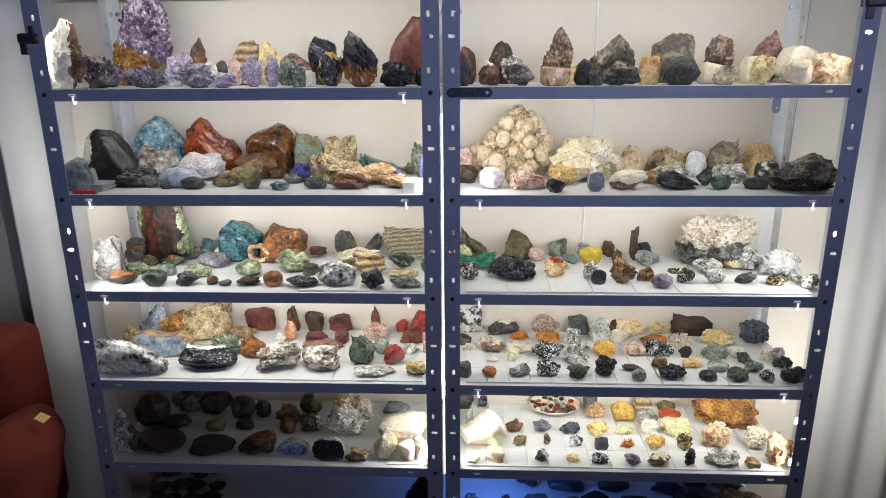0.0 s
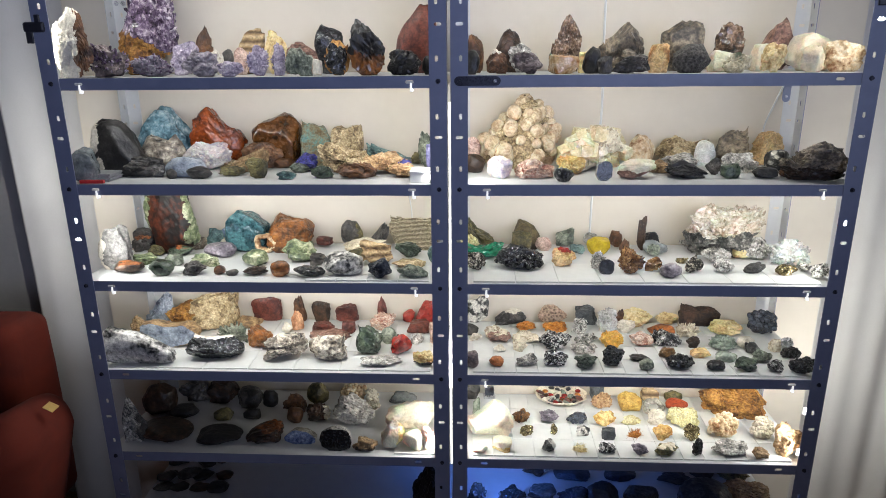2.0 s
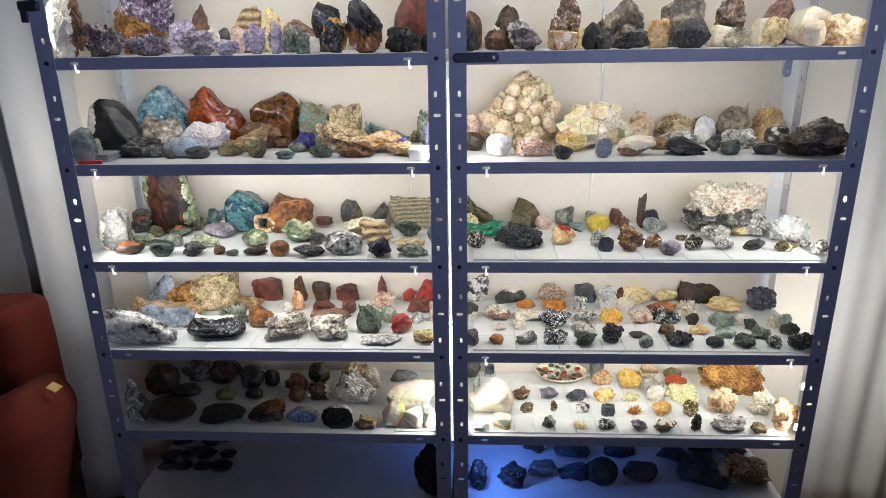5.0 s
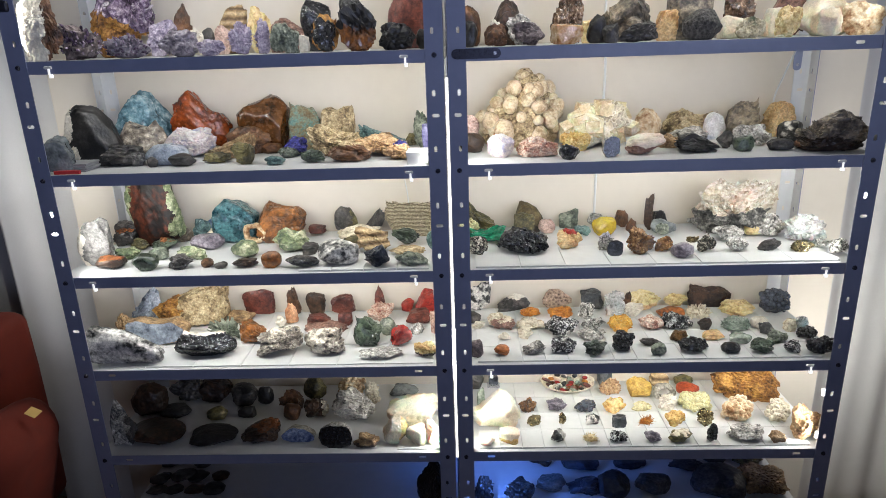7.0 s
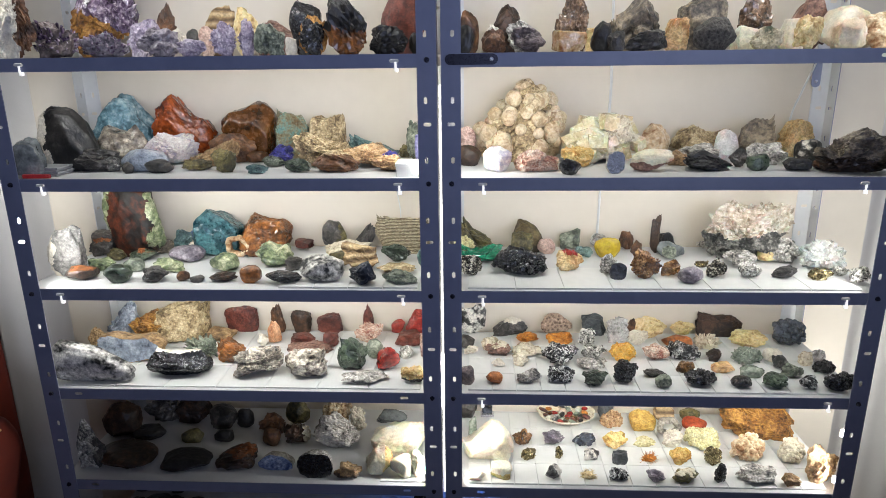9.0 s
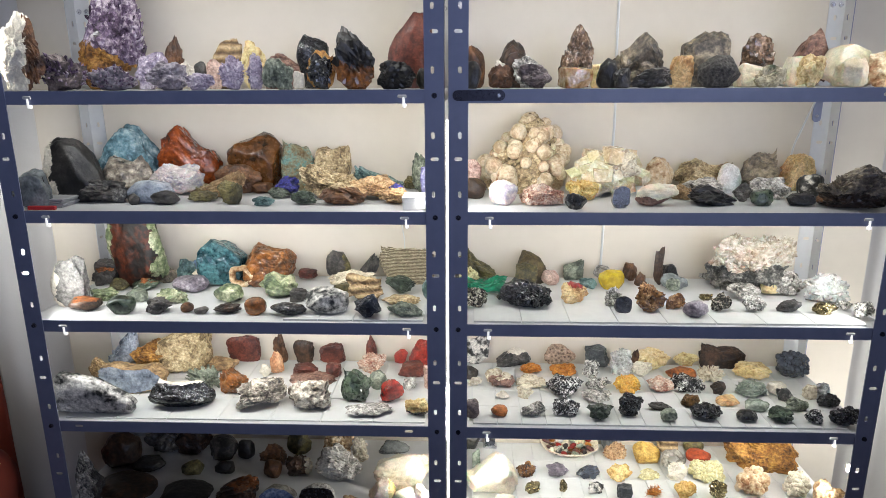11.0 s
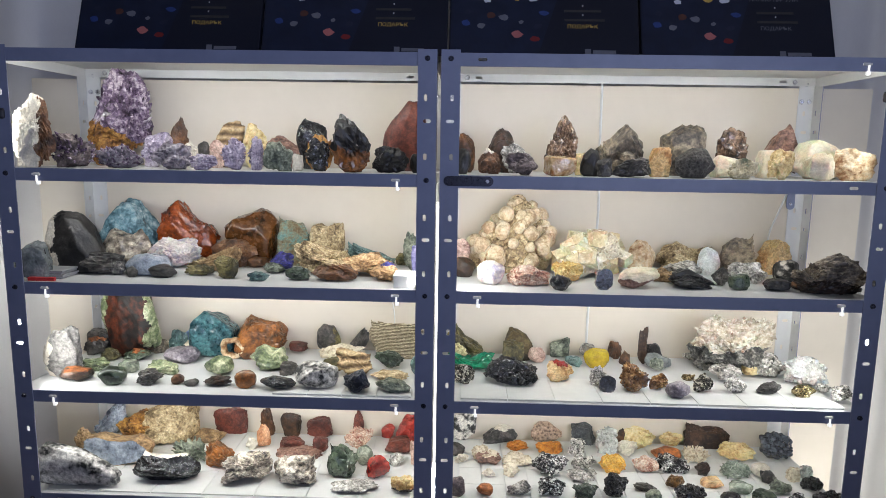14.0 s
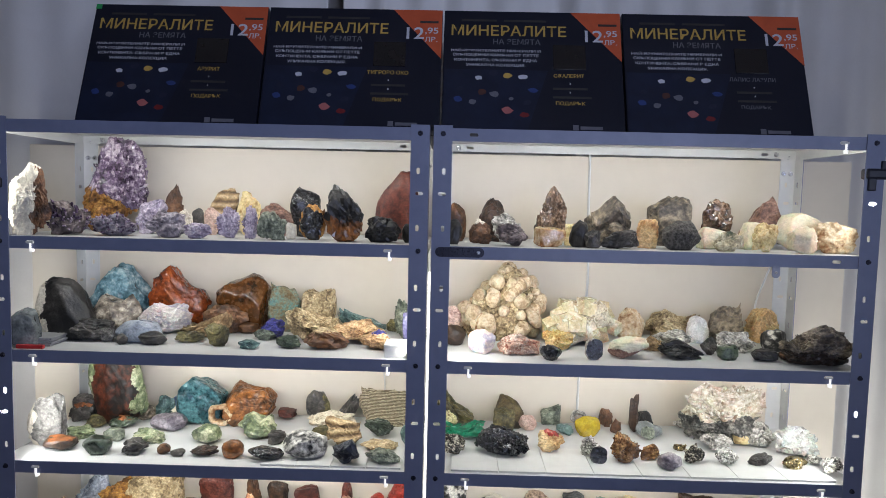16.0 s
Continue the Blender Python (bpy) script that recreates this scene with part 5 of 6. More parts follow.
crag("rock", "D", 0.107, 0.219, 0.044, 0.033, 0.035, 227, "cream", "jagged cream rock on a small white plate", lift=0.0045)
crag("rock", "D", 0.126, 0.191, 0.066, 0.049, 0.031, 228, "pinkbrown", "jagged pinkish brown rock with cream top", "cream", "top", lift=0.0045)
crag("rock", "D", 0.203, 0.272, 0.059, 0.044, 0.023, 229, "orange", "jagged orange rock on a small white plate", lift=0.0045)
dome("stone", "D", 0.284, 0.324, 0.083, 0.028, 0.056, 230, "pittedcream", "rounded cream pitted stone on a small white plate", lift=0.0045)
crag("rock", "D", 0.284, 0.261, 0.070, 0.052, 0.025, 231, "orange", "jagged orange rock on a small white plate", lift=0.0045)
crag("rock", "D", 0.061, 0.197, 0.036, 0.027, 0.019, 232, "white", "jagged white rock on a small white plate", lift=0.0045)
crag("rock", "D", 0.198, 0.196, 0.077, 0.057, 0.021, 233, "cream", "jagged cream rock on a small white plate", lift=0.0045)
block("rock", "D", 0.381, 0.321, 0.065, 0.034, 0.054, 234, "slate", "blocky slate grey rock piece on a small white plate", lift=0.0045)
cubes("crystal_specimen", "D", 0.350, 0.242, 0.047, 0.035, 0.047, 235, "silver", "silvery cluster of small cubic crystals on a small white plate", lift=0.0045)
cubes("crystal_specimen", "D", 0.359, 0.186, 0.064, 0.047, 0.026, 236, "silver", "silvery cluster of small cubic crystals on a small white plate", lift=0.0045)
points("crystal_specimen", "D", 0.429, 0.268, 0.063, 0.047, 0.067, 237, "clear", "clear grey-white crystal cluster with pointed crystals", lift=0.0045)
shard("rock_shard", "D", 0.467, 0.293, 0.029, 0.017, 0.057, 238, "brown", "low flat brown rock shard on a small white plate", lift=0.0045)
crag("rock", "D", 0.484, 0.265, 0.055, 0.041, 0.034, 239, "white", "jagged white rock on a small white plate", lift=0.0045)
crag("rock", "D", 0.517, 0.311, 0.104, 0.054, 0.050, 240, "creamyellow", "jagged cream-yellow rock on a small white plate", lift=0.0045)
cubes("crystal_specimen", "D", 0.274, 0.155, 0.088, 0.065, 0.042, 241, "silverdark", "dark silver cluster of small cubic crystals", lift=0.0045)
crag("rock", "D", 0.180, 0.137, 0.042, 0.031, 0.030, 242, "cream", "jagged cream rock on a small white plate", lift=0.0045)
points("crystal_specimen", "D", 0.426, 0.170, 0.066, 0.049, 0.045, 243, "yelloworange", "yellow-orange crystal cluster on a small white plate", lift=0.0045)
crag("rock", "D", 0.504, 0.176, 0.063, 0.047, 0.039, 244, "redwhite", "jagged red and white rock on a small white plate", lift=0.0045)
crag("rock", "D", 0.344, 0.127, 0.073, 0.054, 0.024, 245, "whitegrey", "jagged white and grey rock on a small white plate", lift=0.0045)
cubes("crystal_specimen", "D", 0.265, 0.059, 0.064, 0.047, 0.035, 246, "silverdark", "dark silver cluster of small cubic crystals", lift=0.0045)
crag("rock", "D", 0.337, 0.043, 0.060, 0.045, 0.032, 247, "darkgreen", "jagged dark green rock on a small white plate", lift=0.0045)
cubes("crystal_specimen", "D", 0.408, 0.056, 0.059, 0.044, 0.050, 248, "blackgloss", "glossy black cluster of small cubic crystals", lift=0.0045)
peak("rock", "D", 0.125, 0.126, 0.033, 0.024, 0.019, 249, "white", "pointed white rock on a small white plate", lift=0.0045)
dome("stone", "D", 0.114, 0.047, 0.038, 0.029, 0.024, 250, "rustorange", "rounded rust-orange stone on a small white plate", lift=0.0045)
dome("stone", "D", 0.050, 0.040, 0.040, 0.030, 0.043, 251, "greypurple", "rounded grey-purple stone on a small white plate", lift=0.0045)
shard("rock_shard", "D", 0.192, 0.051, 0.057, 0.034, 0.031, 252, "whitegrey", "low flat white and grey rock shard", lift=0.0045)
shard("rock_shard", "D", 0.479, 0.085, 0.053, 0.031, 0.016, 253, "darkgrey", "low flat dark grey rock shard on a small white plate", lift=0.0045)
dome("stone", "D", 0.484, 0.033, 0.036, 0.027, 0.029, 254, "greengrey", "rounded green-grey stone on a small white plate", lift=0.0045)
block("rock", "D", 0.702, 0.322, 0.121, 0.032, 0.056, 255, "darkbrown", "blocky dark brown rock piece on a small white plate", lift=0.0045, apex=(.95, 1, .9, .95, .9, .6))
dome("stone", "D", 0.577, 0.254, 0.074, 0.055, 0.025, 256, "rustorange", "rounded rust-orange stone on a small white plate", lift=0.0045)
crag("rock", "D", 0.612, 0.322, 0.064, 0.032, 0.037, 257, "creamyellow", "jagged cream-yellow rock on a small white plate", lift=0.0045)
cubes("crystal_specimen", "D", 0.571, 0.184, 0.082, 0.061, 0.039, 258, "silverdark", "dark silver cluster of small cubic crystals", lift=0.0045)
blades("crystal_specimen", "D", 0.646, 0.234, 0.069, 0.051, 0.039, 259, "cream", "cream cluster of bladed crystals on a small white plate", lift=0.0045)
crag("rock", "D", 0.639, 0.170, 0.041, 0.031, 0.031, 260, "darkbrown", "jagged dark brown rock on a small white plate", lift=0.0045)
crag("rock", "D", 0.757, 0.265, 0.099, 0.073, 0.038, 261, "creamyellow", "jagged cream-yellow rock on a small white plate", lift=0.0045)
points("crystal_specimen", "D", 0.714, 0.165, 0.073, 0.054, 0.036, 262, "greenglass", "pale green glassy crystal cluster with pointed crystals", lift=0.0045)
dome("stone", "D", 0.778, 0.173, 0.044, 0.033, 0.030, 263, "white", "rounded white stone on a small white plate", lift=0.0045)
balls("mineral_specimen", "D", 0.858, 0.266, 0.080, 0.059, 0.068, 264, "slategloss", "knobbly glossy slate-blue mineral cluster on a small white plate", lift=0.0045)
cubes("crystal_specimen", "D", 0.553, 0.102, 0.043, 0.032, 0.029, 265, "bronze", "bronze cluster of small cubic crystals on a small white plate", lift=0.0045)
cubes("crystal_specimen", "D", 0.571, 0.051, 0.073, 0.054, 0.033, 266, "blackgloss", "glossy black cluster of small cubic crystals", lift=0.0045)
block("rock", "D", 0.639, 0.116, 0.050, 0.037, 0.018, 267, "paleorange", "blocky pale orange rock piece on a small white plate", lift=0.0045)
crag("rock", "D", 0.696, 0.093, 0.056, 0.042, 0.025, 268, "greenglass", "jagged pale green glassy rock on a small white plate", lift=0.0045)
peak("rock", "D", 0.780, 0.137, 0.040, 0.030, 0.033, 269, "blackgrey", "pointed black and grey rock on a small white plate", lift=0.0045)
crag("rock", "D", 0.784, 0.094, 0.056, 0.042, 0.029, 270, "greengrey", "jagged green-grey rock on a small white plate", lift=0.0045)
block("rock", "D", 0.845, 0.152, 0.033, 0.025, 0.035, 271, "cream", "blocky cream rock piece on a small white plate", lift=0.0045)
cubes("crystal_specimen", "D", 0.880, 0.167, 0.036, 0.027, 0.033, 272, "clear", "clear grey-white cluster of small cubic crystals", lift=0.0045)
dome("stone", "D", 0.655, 0.042, 0.044, 0.033, 0.023, 273, "blackgloss", "rounded glossy black stone on a small white plate", lift=0.0045)
crag("rock", "D", 0.726, 0.040, 0.052, 0.038, 0.032, 274, "darkgreen", "jagged dark green rock on a small white plate", lift=0.0045)
cubes("crystal_specimen", "D", 0.797, 0.037, 0.041, 0.030, 0.028, 275, "silverdark", "dark silver cluster of small cubic crystals", lift=0.0045)
balls("mineral_specimen", "D", 0.870, 0.116, 0.051, 0.038, 0.026, 276, "blackgloss", "knobbly glossy black mineral cluster on a small white plate", lift=0.0045)
balls("mineral_specimen", "D", 0.860, 0.026, 0.076, 0.033, 0.044, 277, "blackgloss", "knobbly glossy black mineral cluster on a small white plate", lift=0.0045)
peak("rock", "E", -0.857, 0.056, 0.068, 0.051, 0.126, 278, "whitegrey", "pointed white and grey rock with dark grey side", "darkgrey", "side", apex=(.5, 1, .7, .35))
dome("stone", "E", -0.849, 0.192, 0.098, 0.076, 0.100, 279, "darkbrown", "rounded dark brown stone on the white steel shelf")
crag("rock", "E", -0.856, 0.215, 0.078, 0.062, 0.058, 280, "black", "jagged black rock on the white steel shelf")
dome("stone", "E", -0.776, 0.183, 0.084, 0.062, 0.029, 281, "darkgrey", "rounded dark grey stone on the white steel shelf")
dome("stone", "E", -0.788, 0.082, 0.149, 0.109, 0.035, 282, "darkbrown", "rounded dark brown stone on the white steel shelf", apex=(.6, .9, 1, .9, .7, .4))
dome("stone", "E", -0.632, 0.071, 0.123, 0.090, 0.027, 283, "black", "rounded black stone on the white steel shelf", apex=(.5, .95, 1, .8, .4))
crag("rock", "E", -0.773, 0.267, 0.094, 0.075, 0.072, 284, "darkgrey", "jagged dark grey rock on the white steel shelf")
block("rock", "E", -0.695, 0.274, 0.088, 0.057, 0.067, 285, "darkbrown", "blocky dark brown rock piece on the white steel shelf")
dome("stone", "E", -0.657, 0.169, 0.056, 0.042, 0.033, 286, "olive", "rounded olive stone on the white steel shelf")
dome("stone", "E", -0.604, 0.243, 0.078, 0.062, 0.060, 287, "darkgrey", "rounded dark grey stone on the white steel shelf")
dome("stone", "E", -0.576, 0.174, 0.050, 0.037, 0.033, 288, "black", "rounded black stone on the white steel shelf")
dome("stone", "E", -0.544, 0.245, 0.046, 0.034, 0.052, 289, "black", "rounded black stone on the white steel shelf")
peak("rock", "E", -0.506, 0.072, 0.105, 0.077, 0.048, 290, "darkbrown", "pointed dark brown rock with rust top", "rust", "top", apex=(.3, .8, 1, .9))
cut("cut_stone", "E", -0.406, 0.071, 0.087, 0.043, 0.037, 291, "greyrim", "grey stone with a polished cut face", "blueagate", "face", apex=(.5, 1, .9, .4))
crag("rock", "E", -0.463, 0.224, 0.071, 0.053, 0.054, 292, "brown", "jagged brown rock on the white steel shelf")
dome("stone", "E", -0.448, 0.162, 0.049, 0.037, 0.044, 293, "brown", "rounded brown stone on the white steel shelf")
dome("stone", "E", -0.406, 0.271, 0.065, 0.049, 0.062, 294, "olive", "rounded olive stone on the white steel shelf")
crag("rock", "E", -0.381, 0.164, 0.068, 0.051, 0.063, 295, "darkbrown", "jagged dark brown rock with cream side", "cream", "side")
cut("cut_stone", "E", -0.305, 0.044, 0.087, 0.043, 0.060, 296, "whitegrey", "white and grey stone with a polished cut face", "blackgloss", "face")
crag("rock", "E", -0.279, 0.158, 0.124, 0.091, 0.092, 297, "greywhite", "jagged grey and white rock on the white steel shelf", apex=(.4, .9, 1, .8, .5))
balls("mineral_specimen", "E", -0.302, 0.270, 0.085, 0.064, 0.064, 298, "rustcream", "knobbly rust and cream mineral cluster on the white steel shelf")
balls("mineral_specimen", "E", -0.240, 0.237, 0.050, 0.037, 0.064, 299, "cream", "knobbly cream mineral cluster on the white steel shelf")
crag("rock", "E", -0.227, 0.037, 0.068, 0.050, 0.035, 300, "tan", "jagged tan rock with dark brown base", "darkbrown", "low")
crag("rock", "E", -0.115, 0.132, 0.138, 0.102, 0.092, 301, "calciteglass", "jagged creamy white calcite rock on a small white plate", lift=0.0045, apex=(.6, .8, .9, 1, .95, .9))
peak("rock", "E", -0.155, 0.052, 0.068, 0.051, 0.069, 302, "calciteglass", "pointed creamy white calcite rock with amber side", "amber", "side", lift=0.0045)
dome("stone", "E", -0.101, 0.035, 0.052, 0.039, 0.055, 303, "calciteglass", "rounded creamy white calcite stone on a small white plate", lift=0.0045)
crag("rock", "E", -0.061, 0.032, 0.042, 0.031, 0.066, 304, "calciteglass", "jagged creamy white calcite rock on a small white plate", lift=0.0045)
shard("rock_shard", "E", -0.152, 0.269, 0.085, 0.050, 0.033, 305, "greyglass", "low flat glassy grey rock shard on a small white plate", lift=0.0045)
peak("rock", "E", 0.100, 0.107, 0.130, 0.096, 0.100, 306, "calciteglass", "pointed creamy white calcite rock on a small white plate", lift=0.0045, apex=(.5, .6, .8, 1, .9, .4))
dome("stone", "E", 0.072, 0.028, 0.047, 0.035, 0.020, 307, "calciteglass", "rounded creamy white calcite stone on a small white plate", lift=0.0045)
block("rock", "E", 0.132, 0.040, 0.050, 0.037, 0.035, 308, "calciteglass", "blocky creamy white calcite rock piece with amber base", "amber", "low", lift=0.0045)
dome("stone", "E", 0.048, 0.309, 0.058, 0.046, 0.061, 309, "darkgrey", "rounded dark grey stone on a small white plate", lift=0.0045)
slab("stone_slab", "E", 0.065, 0.193, 0.022, 0.014, 0.065, 310, "greenglass", "upright pale green glassy stone slab on a small white plate", "greenglass", "face", lift=0.0045)
crag("rock", "E", 0.116, 0.230, 0.033, 0.024, 0.021, 311, "cream", "jagged cream rock on a small white plate", lift=0.0045)
points("crystal_specimen", "E", 0.191, 0.178, 0.052, 0.039, 0.033, 312, "amberbrown", "amber-brown crystal cluster on a small white plate", lift=0.0045)
cubes("crystal_specimen", "E", 0.201, 0.110, 0.038, 0.029, 0.030, 313, "pyrite", "brassy metallic cluster of small cubic crystals", lift=0.0045)
points("crystal_specimen", "E", 0.268, 0.175, 0.055, 0.041, 0.036, 314, "lilacgrey", "lilac-grey crystal cluster on a small white plate", lift=0.0045)
cubes("crystal_specimen", "E", 0.345, 0.175, 0.060, 0.044, 0.028, 315, "slategloss", "glossy slate-blue cluster of small cubic crystals", lift=0.0045)
cubes("crystal_specimen", "E", 0.275, 0.111, 0.020, 0.015, 0.036, 316, "pyrite", "brassy metallic cluster of small cubic crystals", lift=0.0045)
crag("rock", "E", 0.353, 0.114, 0.038, 0.028, 0.026, 317, "zebra", "jagged black and white rock on a small white plate", lift=0.0045)
points("crystal_specimen", "E", 0.429, 0.263, 0.065, 0.048, 0.047, 318, "tanorange", "tan and orange crystal cluster with pointed crystals", lift=0.0045)
crag("rock", "E", 0.421, 0.172, 0.062, 0.046, 0.039, 319, "amber", "jagged amber rock on a small white plate", lift=0.0045)
dome("stone", "E", 0.421, 0.300, 0.043, 0.034, 0.072, 320, "slate", "rounded slate grey stone on a small white plate", lift=0.0045)
block("rock", "E", 0.419, 0.101, 0.038, 0.028, 0.029, 321, "slate", "blocky slate grey rock piece on a small white plate", lift=0.0045)
dome("stone", "E", 0.506, 0.250, 0.068, 0.050, 0.055, 322, "ochreyellow", "rounded ochre-yellow stone on a small white plate", lift=0.0045, apex=(.7, 1, .95, .7))
crag("rock", "E", 0.495, 0.181, 0.059, 0.044, 0.017, 323, "sulphur", "jagged pale yellow rock on a small white plate", lift=0.0045)
needles("crystal_spray", "E", 0.490, 0.107, 0.050, 0.037, 0.027, 324, "orange", "orange spray of thin crystals on a small white plate", lift=0.0045)
crag("rock", "E", 0.253, 0.032, 0.037, 0.027, 0.033, 325, "zebra", "jagged black and white rock on a small white plate", lift=0.0045)
needles("crystal_spray", "E", 0.333, 0.036, 0.048, 0.036, 0.024, 326, "creamyellow", "cream-yellow spray of thin crystals on a small white plate", lift=0.0045)
cubes("crystal_specimen", "E", 0.402, 0.037, 0.046, 0.035, 0.027, 327, "silverdark", "dark silver cluster of small cubic crystals", lift=0.0045)
shard("rock_shard", "E", 0.485, 0.030, 0.045, 0.027, 0.030, 328, "lilacgrey", "low flat lilac-grey rock shard on a small white plate", lift=0.0045)
block("rock", "E", 0.578, 0.310, 0.053, 0.039, 0.036, 329, "bandtan", "blocky tan banded rock piece on a small white plate", lift=0.0045)
dome("stone", "E", 0.648, 0.311, 0.053, 0.039, 0.030, 330, "olive", "rounded olive stone on a small white plate", lift=0.0045)
ring("geode_slice", "E", 0.568, 0.222, 0.063, 0.022, 0.052, 331, "greyrim", "grey geode slice with a hollow centre", lift=0.0045)
dome("stone", "E", 0.644, 0.261, 0.064, 0.048, 0.030, 332, "redorange", "rounded red-orange stone on a small white plate", lift=0.0045)
points("crystal_specimen", "E", 0.563, 0.173, 0.057, 0.043, 0.049, 333, "white", "white crystal cluster on a small white plate", lift=0.0045)
balls("mineral_specimen", "E", 0.635, 0.176, 0.085, 0.063, 0.052, 334, "sulphur", "knobbly pale yellow mineral cluster on a small white plate", lift=0.0045)
crag("rock", "E", 0.561, 0.102, 0.052, 0.039, 0.039, 335, "amber", "jagged amber rock on a small white plate", lift=0.0045)
cubes("crystal_specimen", "E", 0.636, 0.100, 0.043, 0.032, 0.047, 336, "pyrite", "brassy metallic cluster of small cubic crystals", lift=0.0045)
balls("mineral_specimen", "E", 0.630, 0.028, 0.028, 0.021, 0.048, 337, "blackgloss", "knobbly glossy black mineral cluster on a small white plate", lift=0.0045)
crag("rock", "E", 0.553, 0.036, 0.062, 0.046, 0.027, 338, "olive", "jagged olive rock with cream top on a small white plate", "cream", "top", lift=0.0045)
shard("rock_shard", "E", 0.784, 0.240, 0.194, 0.116, 0.089, 339, "ochre", "broad ochre-brown rock standing on small white plates", lift=0.0045, apex=(.95, 1, 1, 1, .95, .9, .5))
balls("mineral_specimen", "E", 0.728, 0.124, 0.088, 0.065, 0.062, 340, "rustcream", "knobbly rust and cream mineral cluster on a small white plate", lift=0.0045)
balls("mineral_specimen", "E", 0.827, 0.117, 0.062, 0.046, 0.063, 341, "cream", "knobbly cream mineral cluster on a small white plate", lift=0.0045)
crag("rock", "E", 0.858, 0.045, 0.073, 0.054, 0.090, 342, "tanorange", "craggy tan and orange rock on a small white plate", lift=0.0045)
shard("rock_shard", "E", 0.716, 0.041, 0.090, 0.053, 0.034, 343, "whitegrey", "low flat white and grey rock shard", lift=0.0045)
shard("rock_shard", "E", 0.785, 0.024, 0.042, 0.025, 0.033, 344, "tan", "low flat tan rock shard on a small white plate", lift=0.0045)
dome("stone", "F", -0.880, 0.290, 0.044, 0.035, 0.013, 345, "black", "rounded black stone on the white steel shelf")
dome("stone", "F", -0.866, 0.300, 0.052, 0.042, 0.008, 346, "darkgrey", "rounded dark grey stone on the white steel shelf")
dome("stone", "F", -0.780, 0.290, 0.063, 0.050, 0.028, 347, "black", "rounded black stone on the white steel shelf")
dome("stone", "F", -0.746, 0.310, 0.053, 0.042, 0.008, 348, "darkbrown", "rounded dark brown stone on the white steel shelf")
dome("stone", "F", -0.869, 0.230, 0.037, 0.030, 0.012, 349, "black", "rounded black stone on the white steel shelf")
dome("stone", "F", -0.811, 0.230, 0.067, 0.054, 0.021, 350, "darkgrey", "rounded dark grey stone on the white steel shelf")
dome("stone", "F", -0.773, 0.230, 0.068, 0.054, 0.008, 351, "black", "rounded black stone on the white steel shelf")
dome("stone", "F", -0.704, 0.230, 0.054, 0.043, 0.012, 352, "darkbrown", "rounded dark brown stone on the white steel shelf")
dome("stone", "F", -0.873, 0.210, 0.058, 0.046, 0.022, 353, "black", "rounded black stone on the white steel shelf")
dome("stone", "F", -0.867, 0.170, 0.055, 0.044, 0.008, 354, "darkgrey", "rounded dark grey stone on the white steel shelf")
dome("stone", "F", -0.817, 0.170, 0.055, 0.044, 0.010, 355, "black", "rounded black stone on the white steel shelf")
dome("stone", "F", -0.757, 0.170, 0.056, 0.045, 0.008, 356, "darkbrown", "rounded dark brown stone on the white steel shelf")
dome("stone", "F", -0.699, 0.170, 0.064, 0.051, 0.018, 357, "black", "rounded black stone on the white steel shelf")
peak("rock", "F", -0.064, 0.080, 0.095, 0.071, 0.167, 358, "black", "pointed black rock on the white steel shelf")
crag("rock", "F", 0.066, 0.100, 0.060, 0.048, 0.092, 359, "black", "jagged black rock on the white steel shelf")
crag("rock", "F", 0.165, 0.120, 0.087, 0.070, 0.062, 360, "black", "jagged black rock on the white steel shelf")
crag("rock", "F", 0.250, 0.295, 0.092, 0.074, 0.025, 361, "darkbrown", "jagged dark brown rock with white and grey side", "whitegrey", "side")
block("rock", "F", 0.255, 0.160, 0.082, 0.053, 0.045, 362, "slate", "blocky slate grey rock piece on the white steel shelf")
dome("stone", "F", 0.355, 0.270, 0.110, 0.088, 0.029, 363, "blueblack", "rounded blue-black stone on the white steel shelf")
shard("rock_shard", "F", 0.351, 0.150, 0.108, 0.065, 0.051, 364, "blueblack", "low flat blue-black rock shard on the white steel shelf")
dome("stone", "F", 0.423, 0.140, 0.088, 0.070, 0.068, 365, "black", "rounded black stone on the white steel shelf")
dome("stone", "F", 0.500, 0.280, 0.098, 0.078, 0.019, 366, "blueblack", "rounded blue-black stone on the white steel shelf")
dome("stone", "F", 0.534, 0.160, 0.100, 0.080, 0.048, 367, "darkgrey", "rounded dark grey stone on the white steel shelf")
crag("rock", "F", 0.658, 0.270, 0.103, 0.082, 0.012, 368, "blueblack", "jagged blue-black rock on the white steel shelf")
dome("stone", "F", 0.709, 0.150, 0.151, 0.121, 0.063, 369, "darkgrey", "rounded dark grey stone on the white steel shelf")
dome("stone", "F", 0.753, 0.299, 0.082, 0.066, 0.009, 370, "black", "rounded black stone on the white steel shelf")
crag("rock", "F", 0.839, 0.290, 0.098, 0.078, 0.018, 371, "olive", "jagged olive rock on the white steel shelf")
crag("rock", "F", 0.834, 0.170, 0.137, 0.110, 0.053, 372, "tan", "jagged tan rock on the white steel shelf")


